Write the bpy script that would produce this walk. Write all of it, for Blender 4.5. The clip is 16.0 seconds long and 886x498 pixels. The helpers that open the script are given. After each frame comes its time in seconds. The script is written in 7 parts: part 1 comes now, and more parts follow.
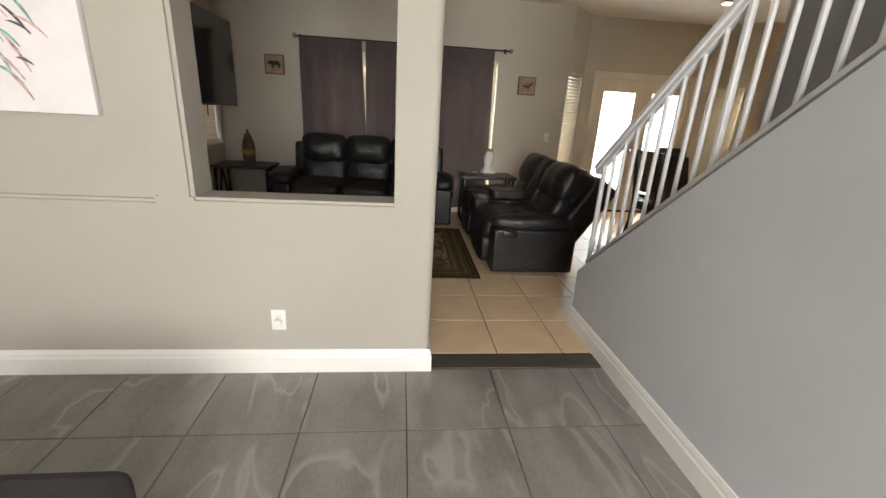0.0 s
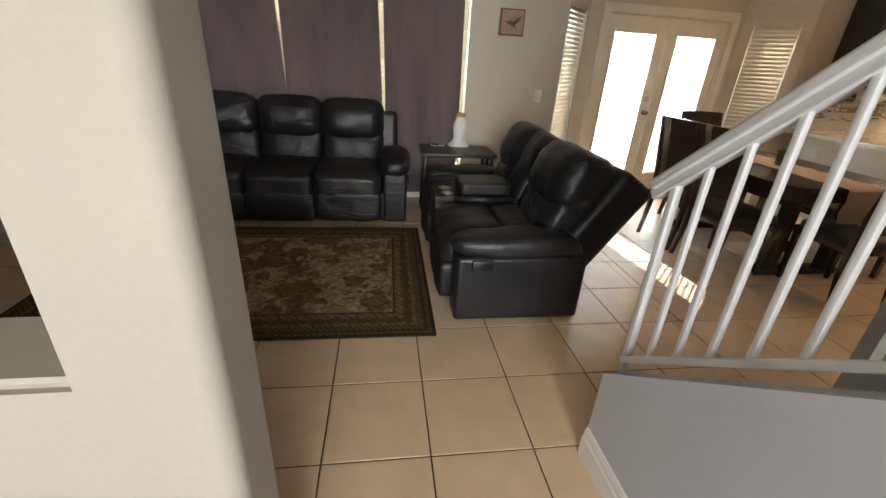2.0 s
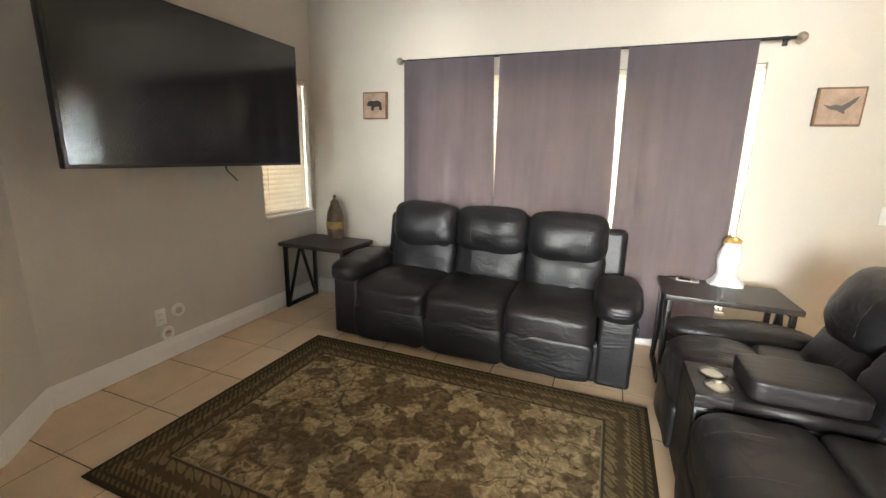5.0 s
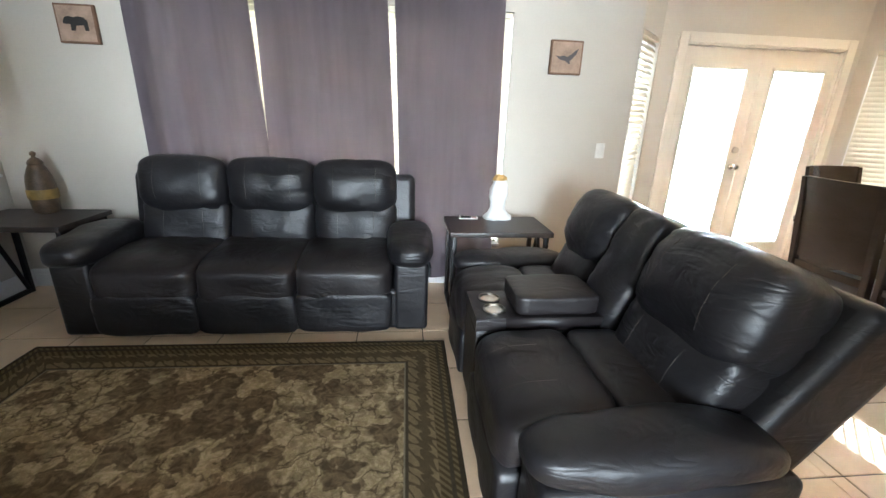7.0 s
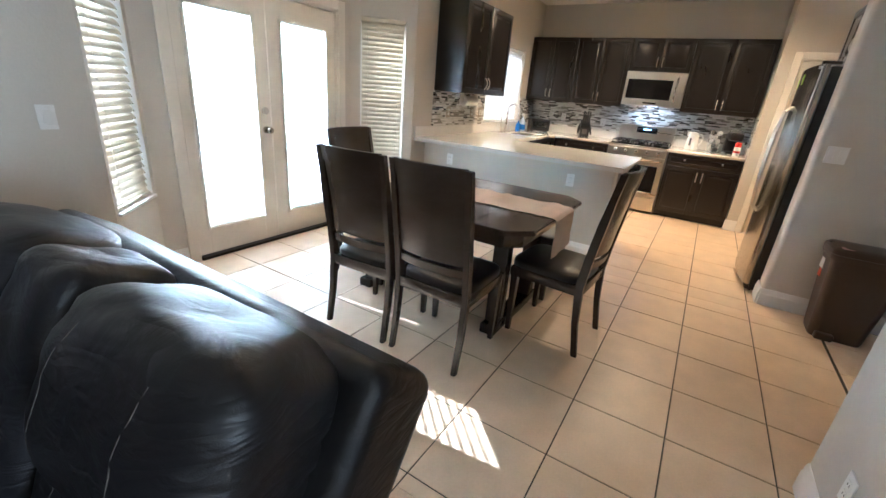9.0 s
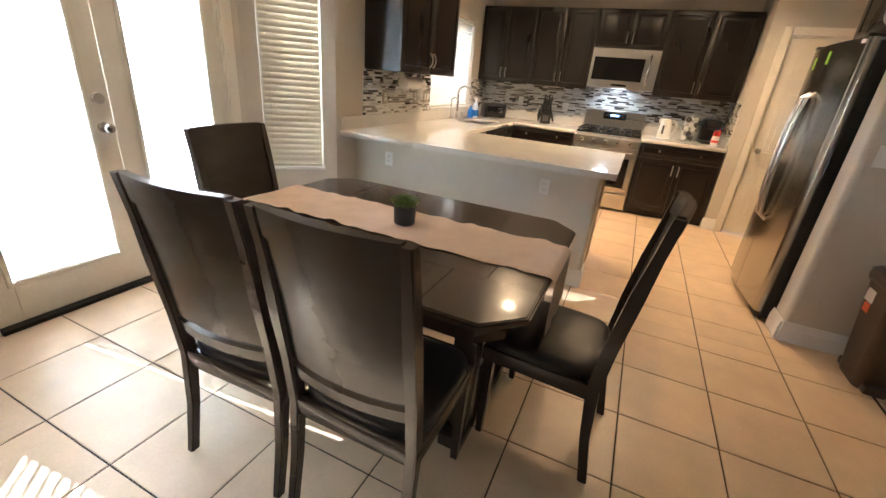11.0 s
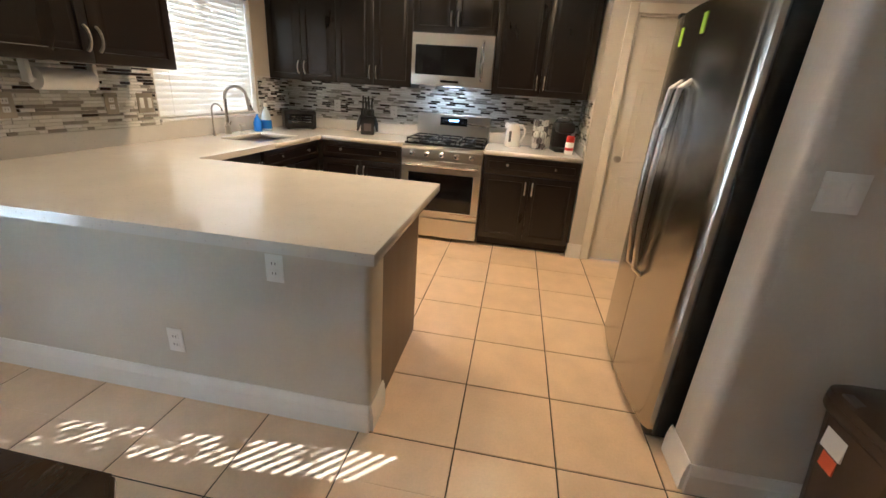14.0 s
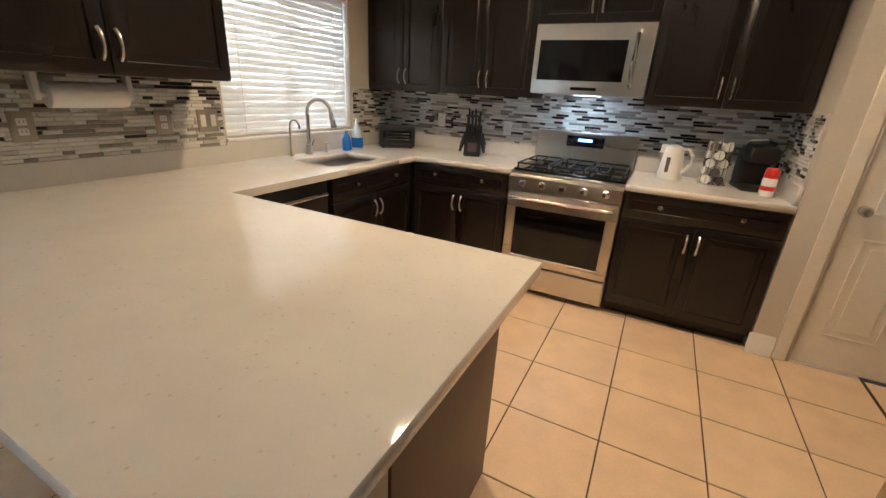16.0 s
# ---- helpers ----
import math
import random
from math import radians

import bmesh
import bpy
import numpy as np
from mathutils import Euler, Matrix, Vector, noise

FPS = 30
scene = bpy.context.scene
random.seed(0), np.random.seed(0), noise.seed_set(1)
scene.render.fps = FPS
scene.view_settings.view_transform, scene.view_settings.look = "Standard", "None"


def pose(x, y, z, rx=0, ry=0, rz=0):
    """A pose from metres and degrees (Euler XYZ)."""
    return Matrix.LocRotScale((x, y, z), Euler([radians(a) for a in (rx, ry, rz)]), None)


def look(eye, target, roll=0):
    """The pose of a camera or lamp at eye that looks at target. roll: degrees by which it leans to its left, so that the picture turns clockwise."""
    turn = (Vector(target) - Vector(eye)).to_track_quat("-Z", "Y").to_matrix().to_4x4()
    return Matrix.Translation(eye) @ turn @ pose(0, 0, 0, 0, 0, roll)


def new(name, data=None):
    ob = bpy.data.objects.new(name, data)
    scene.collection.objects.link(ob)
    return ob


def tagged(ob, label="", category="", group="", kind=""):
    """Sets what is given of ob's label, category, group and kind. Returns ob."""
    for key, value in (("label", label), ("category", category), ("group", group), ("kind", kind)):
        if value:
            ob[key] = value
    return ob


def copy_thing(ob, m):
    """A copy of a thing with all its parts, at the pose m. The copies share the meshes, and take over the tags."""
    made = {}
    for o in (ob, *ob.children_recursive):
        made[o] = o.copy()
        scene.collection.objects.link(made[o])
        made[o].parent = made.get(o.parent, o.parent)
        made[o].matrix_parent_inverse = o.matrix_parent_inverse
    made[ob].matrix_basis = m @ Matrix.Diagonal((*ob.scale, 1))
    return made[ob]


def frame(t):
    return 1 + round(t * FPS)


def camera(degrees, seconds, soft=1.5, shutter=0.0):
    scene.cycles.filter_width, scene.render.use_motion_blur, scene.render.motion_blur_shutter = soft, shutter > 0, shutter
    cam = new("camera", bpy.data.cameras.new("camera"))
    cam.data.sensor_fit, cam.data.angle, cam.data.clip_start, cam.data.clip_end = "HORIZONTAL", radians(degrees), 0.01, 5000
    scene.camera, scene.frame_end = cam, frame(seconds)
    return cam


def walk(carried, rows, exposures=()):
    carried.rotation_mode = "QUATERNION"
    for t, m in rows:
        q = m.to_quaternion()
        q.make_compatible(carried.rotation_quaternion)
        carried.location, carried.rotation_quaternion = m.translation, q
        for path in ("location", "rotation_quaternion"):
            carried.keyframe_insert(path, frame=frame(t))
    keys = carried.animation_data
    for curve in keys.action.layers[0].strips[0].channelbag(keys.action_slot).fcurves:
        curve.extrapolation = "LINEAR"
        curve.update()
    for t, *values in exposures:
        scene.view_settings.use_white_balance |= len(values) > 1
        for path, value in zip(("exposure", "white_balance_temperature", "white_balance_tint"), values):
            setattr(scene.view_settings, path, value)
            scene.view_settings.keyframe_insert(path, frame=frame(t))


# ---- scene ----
from mathutils.bvhtree import BVHTree

cam = camera(94.2, 16.0)
PATH = [
    (0, (0.013, -0.012, 1.366), (0.225, 1.875, 0.739), 3.3),
    (0.5, (0.165, 0.407, 1.363), (0.434, 2.253, 0.642), 3.0),
    (1, (0.254, 0.822, 1.372), (0.599, 2.644, 0.622), 3.3),
    (1.5, (0.361, 1.146, 1.354), (0.707, 2.963, 0.594), 3.4),
    (2, (0.439, 1.426, 1.393), (0.726, 3.223, 0.564), 3.6),
    (2.5, (0.465, 1.687, 1.349), (0.693, 3.462, 0.456), 4.0),
    (3, (0.45, 1.904, 1.352), (0.467, 3.709, 0.49), 3.3),
    (3.5, (0.439, 2.121, 1.381), (0.002, 3.934, 0.659), 1.5),
    (5.8, (0.365, 2.556, 1.421), (-0.346, 4.376, 0.999), 1.6),
    (6, (0.401, 2.591, 1.416), (-0.153, 4.456, 0.952), 1.5),
    (6.5, (0.463, 2.627, 1.396), (0.286, 4.535, 0.822), 1.4),
    (7, (0.487, 2.63, 1.351), (0.685, 4.52, 0.729), 1.9),
    (7.5, (0.563, 2.646, 1.345), (1.182, 4.432, 0.693), 3.0),
    (8, (0.736, 2.778, 1.379), (1.757, 4.359, 0.704), 4.4),
    (8.5, (1.016, 2.957, 1.396), (2.381, 4.253, 0.72), 4.8),
    (9, (1.298, 3.121, 1.38), (2.908, 4.072, 0.67), 4.9),
    (10.2, (1.83, 3.31, 1.385), (3.50, 4.14, 0.64), 5.15),
    (11.3, (2.308, 3.623, 1.387), (4.02, 4.305, 0.609), 5.4),
    (11.5, (2.381, 3.621, 1.37), (4.103, 4.277, 0.593), 5.5),
    (12, (2.662, 3.548, 1.375), (4.433, 4.094, 0.623), 5.3),
    (12.5, (2.944, 3.422, 1.395), (4.767, 3.805, 0.667), 4.9),
    (13, (3.281, 3.346, 1.381), (5.142, 3.586, 0.687), 4.2),
    (13.5, (3.599, 3.33, 1.398), (5.465, 3.517, 0.702), 4.0),
    (14, (3.878, 3.272, 1.382), (5.725, 3.55, 0.667), 4.2),
    (14.5, (4.112, 3.239, 1.376), (5.93, 3.625, 0.636), 4.4),
    (15, (4.398, 3.3, 1.358), (6.186, 3.824, 0.631), 4.6),
    (15.5, (4.61, 3.347, 1.373), (6.339, 4.04, 0.644), 4.0),
    (16, (4.842, 3.384, 1.396), (6.514, 4.22, 0.685), 3.2),
]
EXPOSURES = [(0.0, 1.7, 6400, 10), (1.5, 1.9, 6350, 9), (2.5, 2.35, 6150, 9), (3.5, 3.62, 6100, 8), (5.8, 3.84, 5900, 7),
             (6.6, 3.65, 5450, 6), (7.5, 3.4, 5050, 5), (8.5, 2.75, 4800, 5), (9.0, 2.68, 4800, 5), (11.5, 2.4, 5600, 8), (13.0, 2.25, 5300, 5), (14.5, 2.0, 5100, 5), (15.5, 2.0, 5100, 6), (16.0, 1.75, 5100, 6)]
walk(cam, [(t, look(eye, target, roll)) for t, eye, target, roll in PATH], EXPOSURES)

# ---- daylight and lamps ----
SUN_DIR = Vector((0.105, -1.0, -0.77)).normalized()
world = bpy.data.worlds.new("world")
scene.world = world
world.use_nodes = True
_wn = world.node_tree
_sky = _wn.nodes.new("ShaderNodeTexSky")
_sky.sky_type = "NISHITA"
_sky.sun_disc = False
_sky.sun_elevation = math.asin(-SUN_DIR.z)
_sky.sun_rotation = math.atan2(-SUN_DIR.x, -SUN_DIR.y)
_wn.links.new(_sky.outputs[0], _wn.nodes["Background"].inputs[0])
_wn.nodes["Background"].inputs[1].default_value = 0.12


def lamp(name, kind, m, energy, color=(1, 1, 1), size=(1.0, 1.0), angle=None):
    data = bpy.data.lights.new(name, kind)
    data.energy, data.color = energy, color
    if kind == "AREA":
        data.shape, data.size, data.size_y = "RECTANGLE", size[0], size[1]
    if kind in ("SPOT", "POINT"):
        data.shadow_soft_size = size[0]
    if kind == "SPOT":
        data.spot_size, data.spot_blend = radians(145), 0.9
    if angle:
        data.angle = radians(angle)
    ob = new(name, data)
    ob.matrix_world = m
    return ob


lamp("sun", "SUN", look((0, 0, 10), Vector((0, 0, 10)) + SUN_DIR), 4.5, (1, 0.95, 0.88), angle=0.3)
DAY = (0.85, 0.935, 1.0)
WARM = (1.0, 0.62, 0.30)
# daylight in the openings: back window, left bay pane, doors, right bay pane, sink window, side window, entry window
lamp("sky_back_window", "AREA", look((0.0, 6.12, 1.2), (0.0, 5.0, 1.1)), 42, DAY, (2.3, 1.7))
lamp("sky_bay_left", "AREA", look((2.25, 6.25, 1.3), (3.0, 5.7, 1.1)), 0.6, DAY, (0.5, 1.4))
lamp("sky_doors", "AREA", look((3.59, 6.50, 1.1), (3.59, 5.5, 1.0)), 112, DAY, (1.4, 1.6))
lamp("sky_bay_right", "AREA", look((4.90, 6.20, 1.3), (4.2, 5.6, 1.1)), 1.2, DAY, (0.5, 1.4))
lamp("sky_sink_window", "AREA", look((7.14, 6.05, 1.55), (7.14, 5.0, 1.4)), 4, DAY, (1.1, 0.9))
lamp("sky_side_window", "AREA", look((-2.65, 5.45, 1.45), (-1.5, 5.45, 1.3)), 9, DAY, (0.6, 1.1))
lamp("sky_entry_window", "AREA", look((0.2, -3.38, 1.6), (0.35, 0.0, 1.0)), 80, (1.0, 0.945, 0.85), (2.0, 1.9))

lamp("range_task_light", "AREA", look((8.10, 3.93, 1.418), (8.12, 3.93, 0.9)), 0.55, (0.85, 0.93, 1.0), (0.16, 0.05))

# ---- materials ----


def nodes_of(name):
    m = bpy.data.materials.new(name)
    m.use_nodes = True
    nt = m.node_tree
    return m, nt, nt.nodes["Principled BSDF"], nt.links


def rgba(c, k=1.0):
    return (min(c[0] * k, 1), min(c[1] * k, 1), min(c[2] * k, 1), 1)


def M(name, col, rough=0.5, metal=0.0, var=0.12, vs=3.0, fine=120.0, bump=0.15, dist=0.002, rnd=0.0, coat=0.0, rvar=0.1, stretch=(1, 1, 1), island=False, spec=0.5):
    m, nt, b, L = nodes_of(name)
    N = nt.nodes
    geo = N.new("ShaderNodeNewGeometry")
    mp = N.new("ShaderNodeMapping")
    mp.inputs["Scale"].default_value = stretch
    L.new(geo.outputs["Position"], mp.inputs[0])
    n1 = N.new("ShaderNodeTexNoise")
    n1.inputs["Scale"].default_value, n1.inputs["Detail"].default_value = vs, 5
    n2 = N.new("ShaderNodeTexNoise")
    n2.inputs["Scale"].default_value, n2.inputs["Detail"].default_value = fine, 3
    L.new(mp.outputs[0], n1.inputs[0])
    L.new(mp.outputs[0], n2.inputs[0])
    add = N.new("ShaderNodeMath")
    add.operation = "MULTIPLY_ADD"
    add.inputs[1].default_value, add.inputs[2].default_value = 0.35, -0.17
    L.new(n2.outputs[0], add.inputs[0])
    s = N.new("ShaderNodeMath")
    L.new(n1.outputs[0], s.inputs[0])
    L.new(add.outputs[0], s.inputs[1])
    ramp = N.new("ShaderNodeValToRGB")
    ramp.color_ramp.elements[0].position, ramp.color_ramp.elements[1].position = 0.3, 0.7
    ramp.color_ramp.elements[0].color, ramp.color_ramp.elements[1].color = rgba(col, 1 - var), rgba(col, 1 + var)
    L.new(s.outputs[0], ramp.inputs[0])
    out = ramp.outputs[0]
    if rnd:
        r = N.new("ShaderNodeNewGeometry") if island else N.new("ShaderNodeObjectInfo")
        mr = N.new("ShaderNodeMapRange")
        mr.inputs["To Min"].default_value, mr.inputs["To Max"].default_value = 1 - rnd, 1 + rnd
        L.new(r.outputs["Random Per Island" if island else "Random"], mr.inputs[0])
        hs = N.new("ShaderNodeHueSaturation")
        L.new(mr.outputs[0], hs.inputs["Value"])
        L.new(out, hs.inputs["Color"])
        out = hs.outputs[0]
    L.new(out, b.inputs["Base Color"])
    rr = N.new("ShaderNodeMapRange")
    rr.inputs["To Min"].default_value, rr.inputs["To Max"].default_value = max(rough - rvar, 0.02), min(rough + rvar, 1)
    L.new(n1.outputs[0], rr.inputs[0])
    L.new(rr.outputs[0], b.inputs["Roughness"])
    b.inputs["Metallic"].default_value = metal
    b.inputs["Coat Weight"].default_value = coat
    b.inputs["Specular IOR Level"].default_value = spec
    if bump:
        bp = N.new("ShaderNodeBump")
        bp.inputs["Strength"].default_value, bp.inputs["Distance"].default_value = bump, dist
        L.new(n2.outputs[0], bp.inputs["Height"])
        L.new(bp.outputs[0], b.inputs["Normal"])
    return m


def sheer(name, col, amount=0.5, rough=0.6, var=0.1, vs=6.0, stretch=(1, 1, 1)):
    m = M(name, col, rough, var=var, vs=vs, stretch=stretch, bump=0.05)
    nt = m.node_tree
    b = nt.nodes["Principled BSDF"]
    tr = nt.nodes.new("ShaderNodeBsdfTranslucent")
    mix = nt.nodes.new("ShaderNodeMixShader")
    mix.inputs[0].default_value = amount
    tr.inputs[0].default_value = rgba(col)
    out = nt.nodes["Material Output"]
    nt.links.new(b.outputs[0], mix.inputs[1])
    nt.links.new(tr.outputs[0], mix.inputs[2])
    nt.links.new(mix.outputs[0], out.inputs[0])
    return m


def glow(name, col, strength):
    m, nt, b, L = nodes_of(name)
    b.inputs["Base Color"].default_value = rgba(col)
    b.inputs["Emission Color"].default_value = rgba(col)
    b.inputs["Emission Strength"].default_value = strength
    return m


def glass(name, col=(1, 1, 1), rough=0.02):
    m, nt, b, L = nodes_of(name)
    b.inputs["Base Color"].default_value = rgba(col)
    b.inputs["Roughness"].default_value = rough
    b.inputs["Transmission Weight"].default_value = 1.0
    b.inputs["IOR"].default_value = 1.45
    return m


def tile_floor_mat():
    m, nt, b, L = nodes_of("beige_tile")
    N = nt.nodes
    geo = N.new("ShaderNodeNewGeometry")
    info = N.new("ShaderNodeObjectInfo")
    n1 = N.new("ShaderNodeTexNoise")
    n1.inputs["Scale"].default_value, n1.inputs["Detail"].default_value = 6, 3
    n2 = N.new("ShaderNodeTexNoise")
    n2.inputs["Scale"].default_value, n2.inputs["Detail"].default_value = 90, 2
    L.new(geo.outputs["Position"], n1.inputs[0])
    L.new(geo.outputs["Position"], n2.inputs[0])
    val = None
    for src, amount in ((n1.outputs[0], 0.34), (n2.outputs[0], 0.16), (info.outputs["Random"], 0.07)):
        k = N.new("ShaderNodeMath")
        k.operation = "MULTIPLY_ADD"
        k.inputs[1].default_value = amount
        L.new(src, k.inputs[0])
        if val is None:
            k.inputs[2].default_value = 1.0 - 0.5 * (0.34 + 0.16 + 0.07)
        else:
            L.new(val, k.inputs[2])
        val = k.outputs[0]
    sc = N.new("ShaderNodeVectorMath")
    sc.operation = "SCALE"
    sc.inputs[0].default_value = (0.66, 0.495, 0.33)
    L.new(val, sc.inputs["Scale"])
    L.new(sc.outputs[0], b.inputs["Base Color"])
    b.inputs["Roughness"].default_value = 0.36
    bp = N.new("ShaderNodeBump")
    bp.inputs["Strength"].default_value, bp.inputs["Distance"].default_value = 0.05, 0.002
    L.new(n2.outputs[0], bp.inputs["Height"])
    L.new(bp.outputs[0], b.inputs["Normal"])
    return m


def grey_tile_mat():
    m = M("grey_tile", (0.21, 0.20, 0.19), 0.33, var=0.28, vs=2.2, fine=45, bump=0.05, rnd=0.10, stretch=(2.2, 0.8, 1))
    nt = m.node_tree
    N, L = nt.nodes, nt.links
    b = N["Principled BSDF"]
    src = b.inputs["Base Color"].links[0].from_socket
    geo = N.new("ShaderNodeNewGeometry")
    info = N.new("ShaderNodeObjectInfo")
    sc = N.new("ShaderNodeVectorMath")
    sc.operation = "SCALE"
    L.new(info.outputs["Location"], sc.inputs[0])
    sc.inputs["Scale"].default_value = 3.7
    ad = N.new("ShaderNodeVectorMath")
    L.new(geo.outputs["Position"], ad.inputs[0])
    L.new(sc.outputs[0], ad.inputs[1])
    mp = N.new("ShaderNodeMapping")
    mp.inputs["Scale"].default_value = (1.0, 0.35, 1)
    mp.inputs["Rotation"].default_value = (0, 0, 0.5)
    L.new(ad.outputs[0], mp.inputs[0])
    nz = N.new("ShaderNodeTexNoise")
    nz.inputs["Scale"].default_value, nz.inputs["Detail"].default_value, nz.inputs["Distortion"].default_value = 2.6, 3, 0.6
    L.new(mp.outputs[0], nz.inputs[0])
    rp = N.new("ShaderNodeValToRGB")
    e = rp.color_ramp.elements
    e[0].position, e[0].color = 0.53, (0, 0, 0, 1)
    e[1].position, e[1].color = 0.575, (0, 0, 0, 1)
    mid = e.new(0.562)
    mid.color = (0.50, 0.50, 0.50, 1)
    L.new(nz.outputs[0], rp.inputs[0])
    mx = N.new("ShaderNodeMix")
    mx.data_type = "RGBA"
    L.new(rp.outputs[0], mx.inputs[0])
    L.new(src, mx.inputs[6])
    mx.inputs[7].default_value = (0.40, 0.39, 0.36, 1)
    L.new(mx.outputs[2], b.inputs["Base Color"])
    return m


def leather_mat(name, col):
    m = M(name, col, 0.40, var=0.18, vs=5, fine=420, bump=0.22, dist=0.0015, rvar=0.08)
    nt = m.node_tree
    N, L = nt.nodes, nt.links
    b = N["Principled BSDF"]
    geo = N.new("ShaderNodeNewGeometry")
    mp = N.new("ShaderNodeMapping")
    mp.inputs["Scale"].default_value = (1, 1, 1.6)
    L.new(geo.outputs["Position"], mp.inputs[0])
    nz = N.new("ShaderNodeTexNoise")
    nz.inputs["Scale"].default_value, nz.inputs["Detail"].default_value, nz.inputs["Distortion"].default_value = 10, 3.5, 1.6
    L.new(mp.outputs[0], nz.inputs[0])
    bp = N.new("ShaderNodeBump")
    bp.inputs["Strength"].default_value, bp.inputs["Distance"].default_value = 0.28, 0.011
    L.new(nz.outputs[0], bp.inputs["Height"])
    # pulled folds: sharp ridges in patches
    fold = N.new("ShaderNodeTexNoise")
    fold.inputs["Scale"].default_value, fold.inputs["Detail"].default_value, fold.inputs["Distortion"].default_value = 4.2, 2.0, 0.9
    fm = N.new("ShaderNodeMapping")
    fm.inputs["Rotation"].default_value, fm.inputs["Scale"].default_value = (0.5, 0.6, 0.3), (1.0, 1.0, 3.6)
    L.new(geo.outputs["Position"], fm.inputs[0])
    L.new(fm.outputs[0], fold.inputs[0])
    ridge = N.new("ShaderNodeMath")
    ridge.operation = "SUBTRACT"
    ridge.inputs[1].default_value = 0.5
    L.new(fold.outputs[0], ridge.inputs[0])
    crest = N.new("ShaderNodeMath")
    crest.operation = "ABSOLUTE"
    L.new(ridge.outputs[0], crest.inputs[0])
    top = N.new("ShaderNodeMapRange")
    top.inputs["From Max"].default_value, top.inputs["To Min"].default_value, top.inputs["To Max"].default_value = 0.09, 0.0, 1.0
    L.new(crest.outputs[0], top.inputs[0])
    bp2 = N.new("ShaderNodeBump")
    bp2.inputs["Strength"].default_value, bp2.inputs["Distance"].default_value = 0.20, 0.010
    patch = N.new("ShaderNodeTexNoise")
    patch.inputs["Scale"].default_value, patch.inputs["Detail"].default_value = 3.1, 1.0
    L.new(geo.outputs["Position"], patch.inputs[0])
    where = N.new("ShaderNodeMapRange")
    where.inputs["From Min"].default_value, where.inputs["From Max"].default_value = 0.44, 0.60
    L.new(patch.outputs[0], where.inputs[0])
    both = N.new("ShaderNodeMath")
    both.operation = "MULTIPLY"
    L.new(top.outputs[0], both.inputs[0])
    L.new(where.outputs[0], both.inputs[1])
    L.new(both.outputs[0], bp2.inputs["Height"])
    L.new(bp2.outputs[0], bp.inputs["Normal"])
    old = b.inputs["Normal"].links[0].from_node
    L.new(bp.outputs[0], old.inputs["Normal"])
    return m


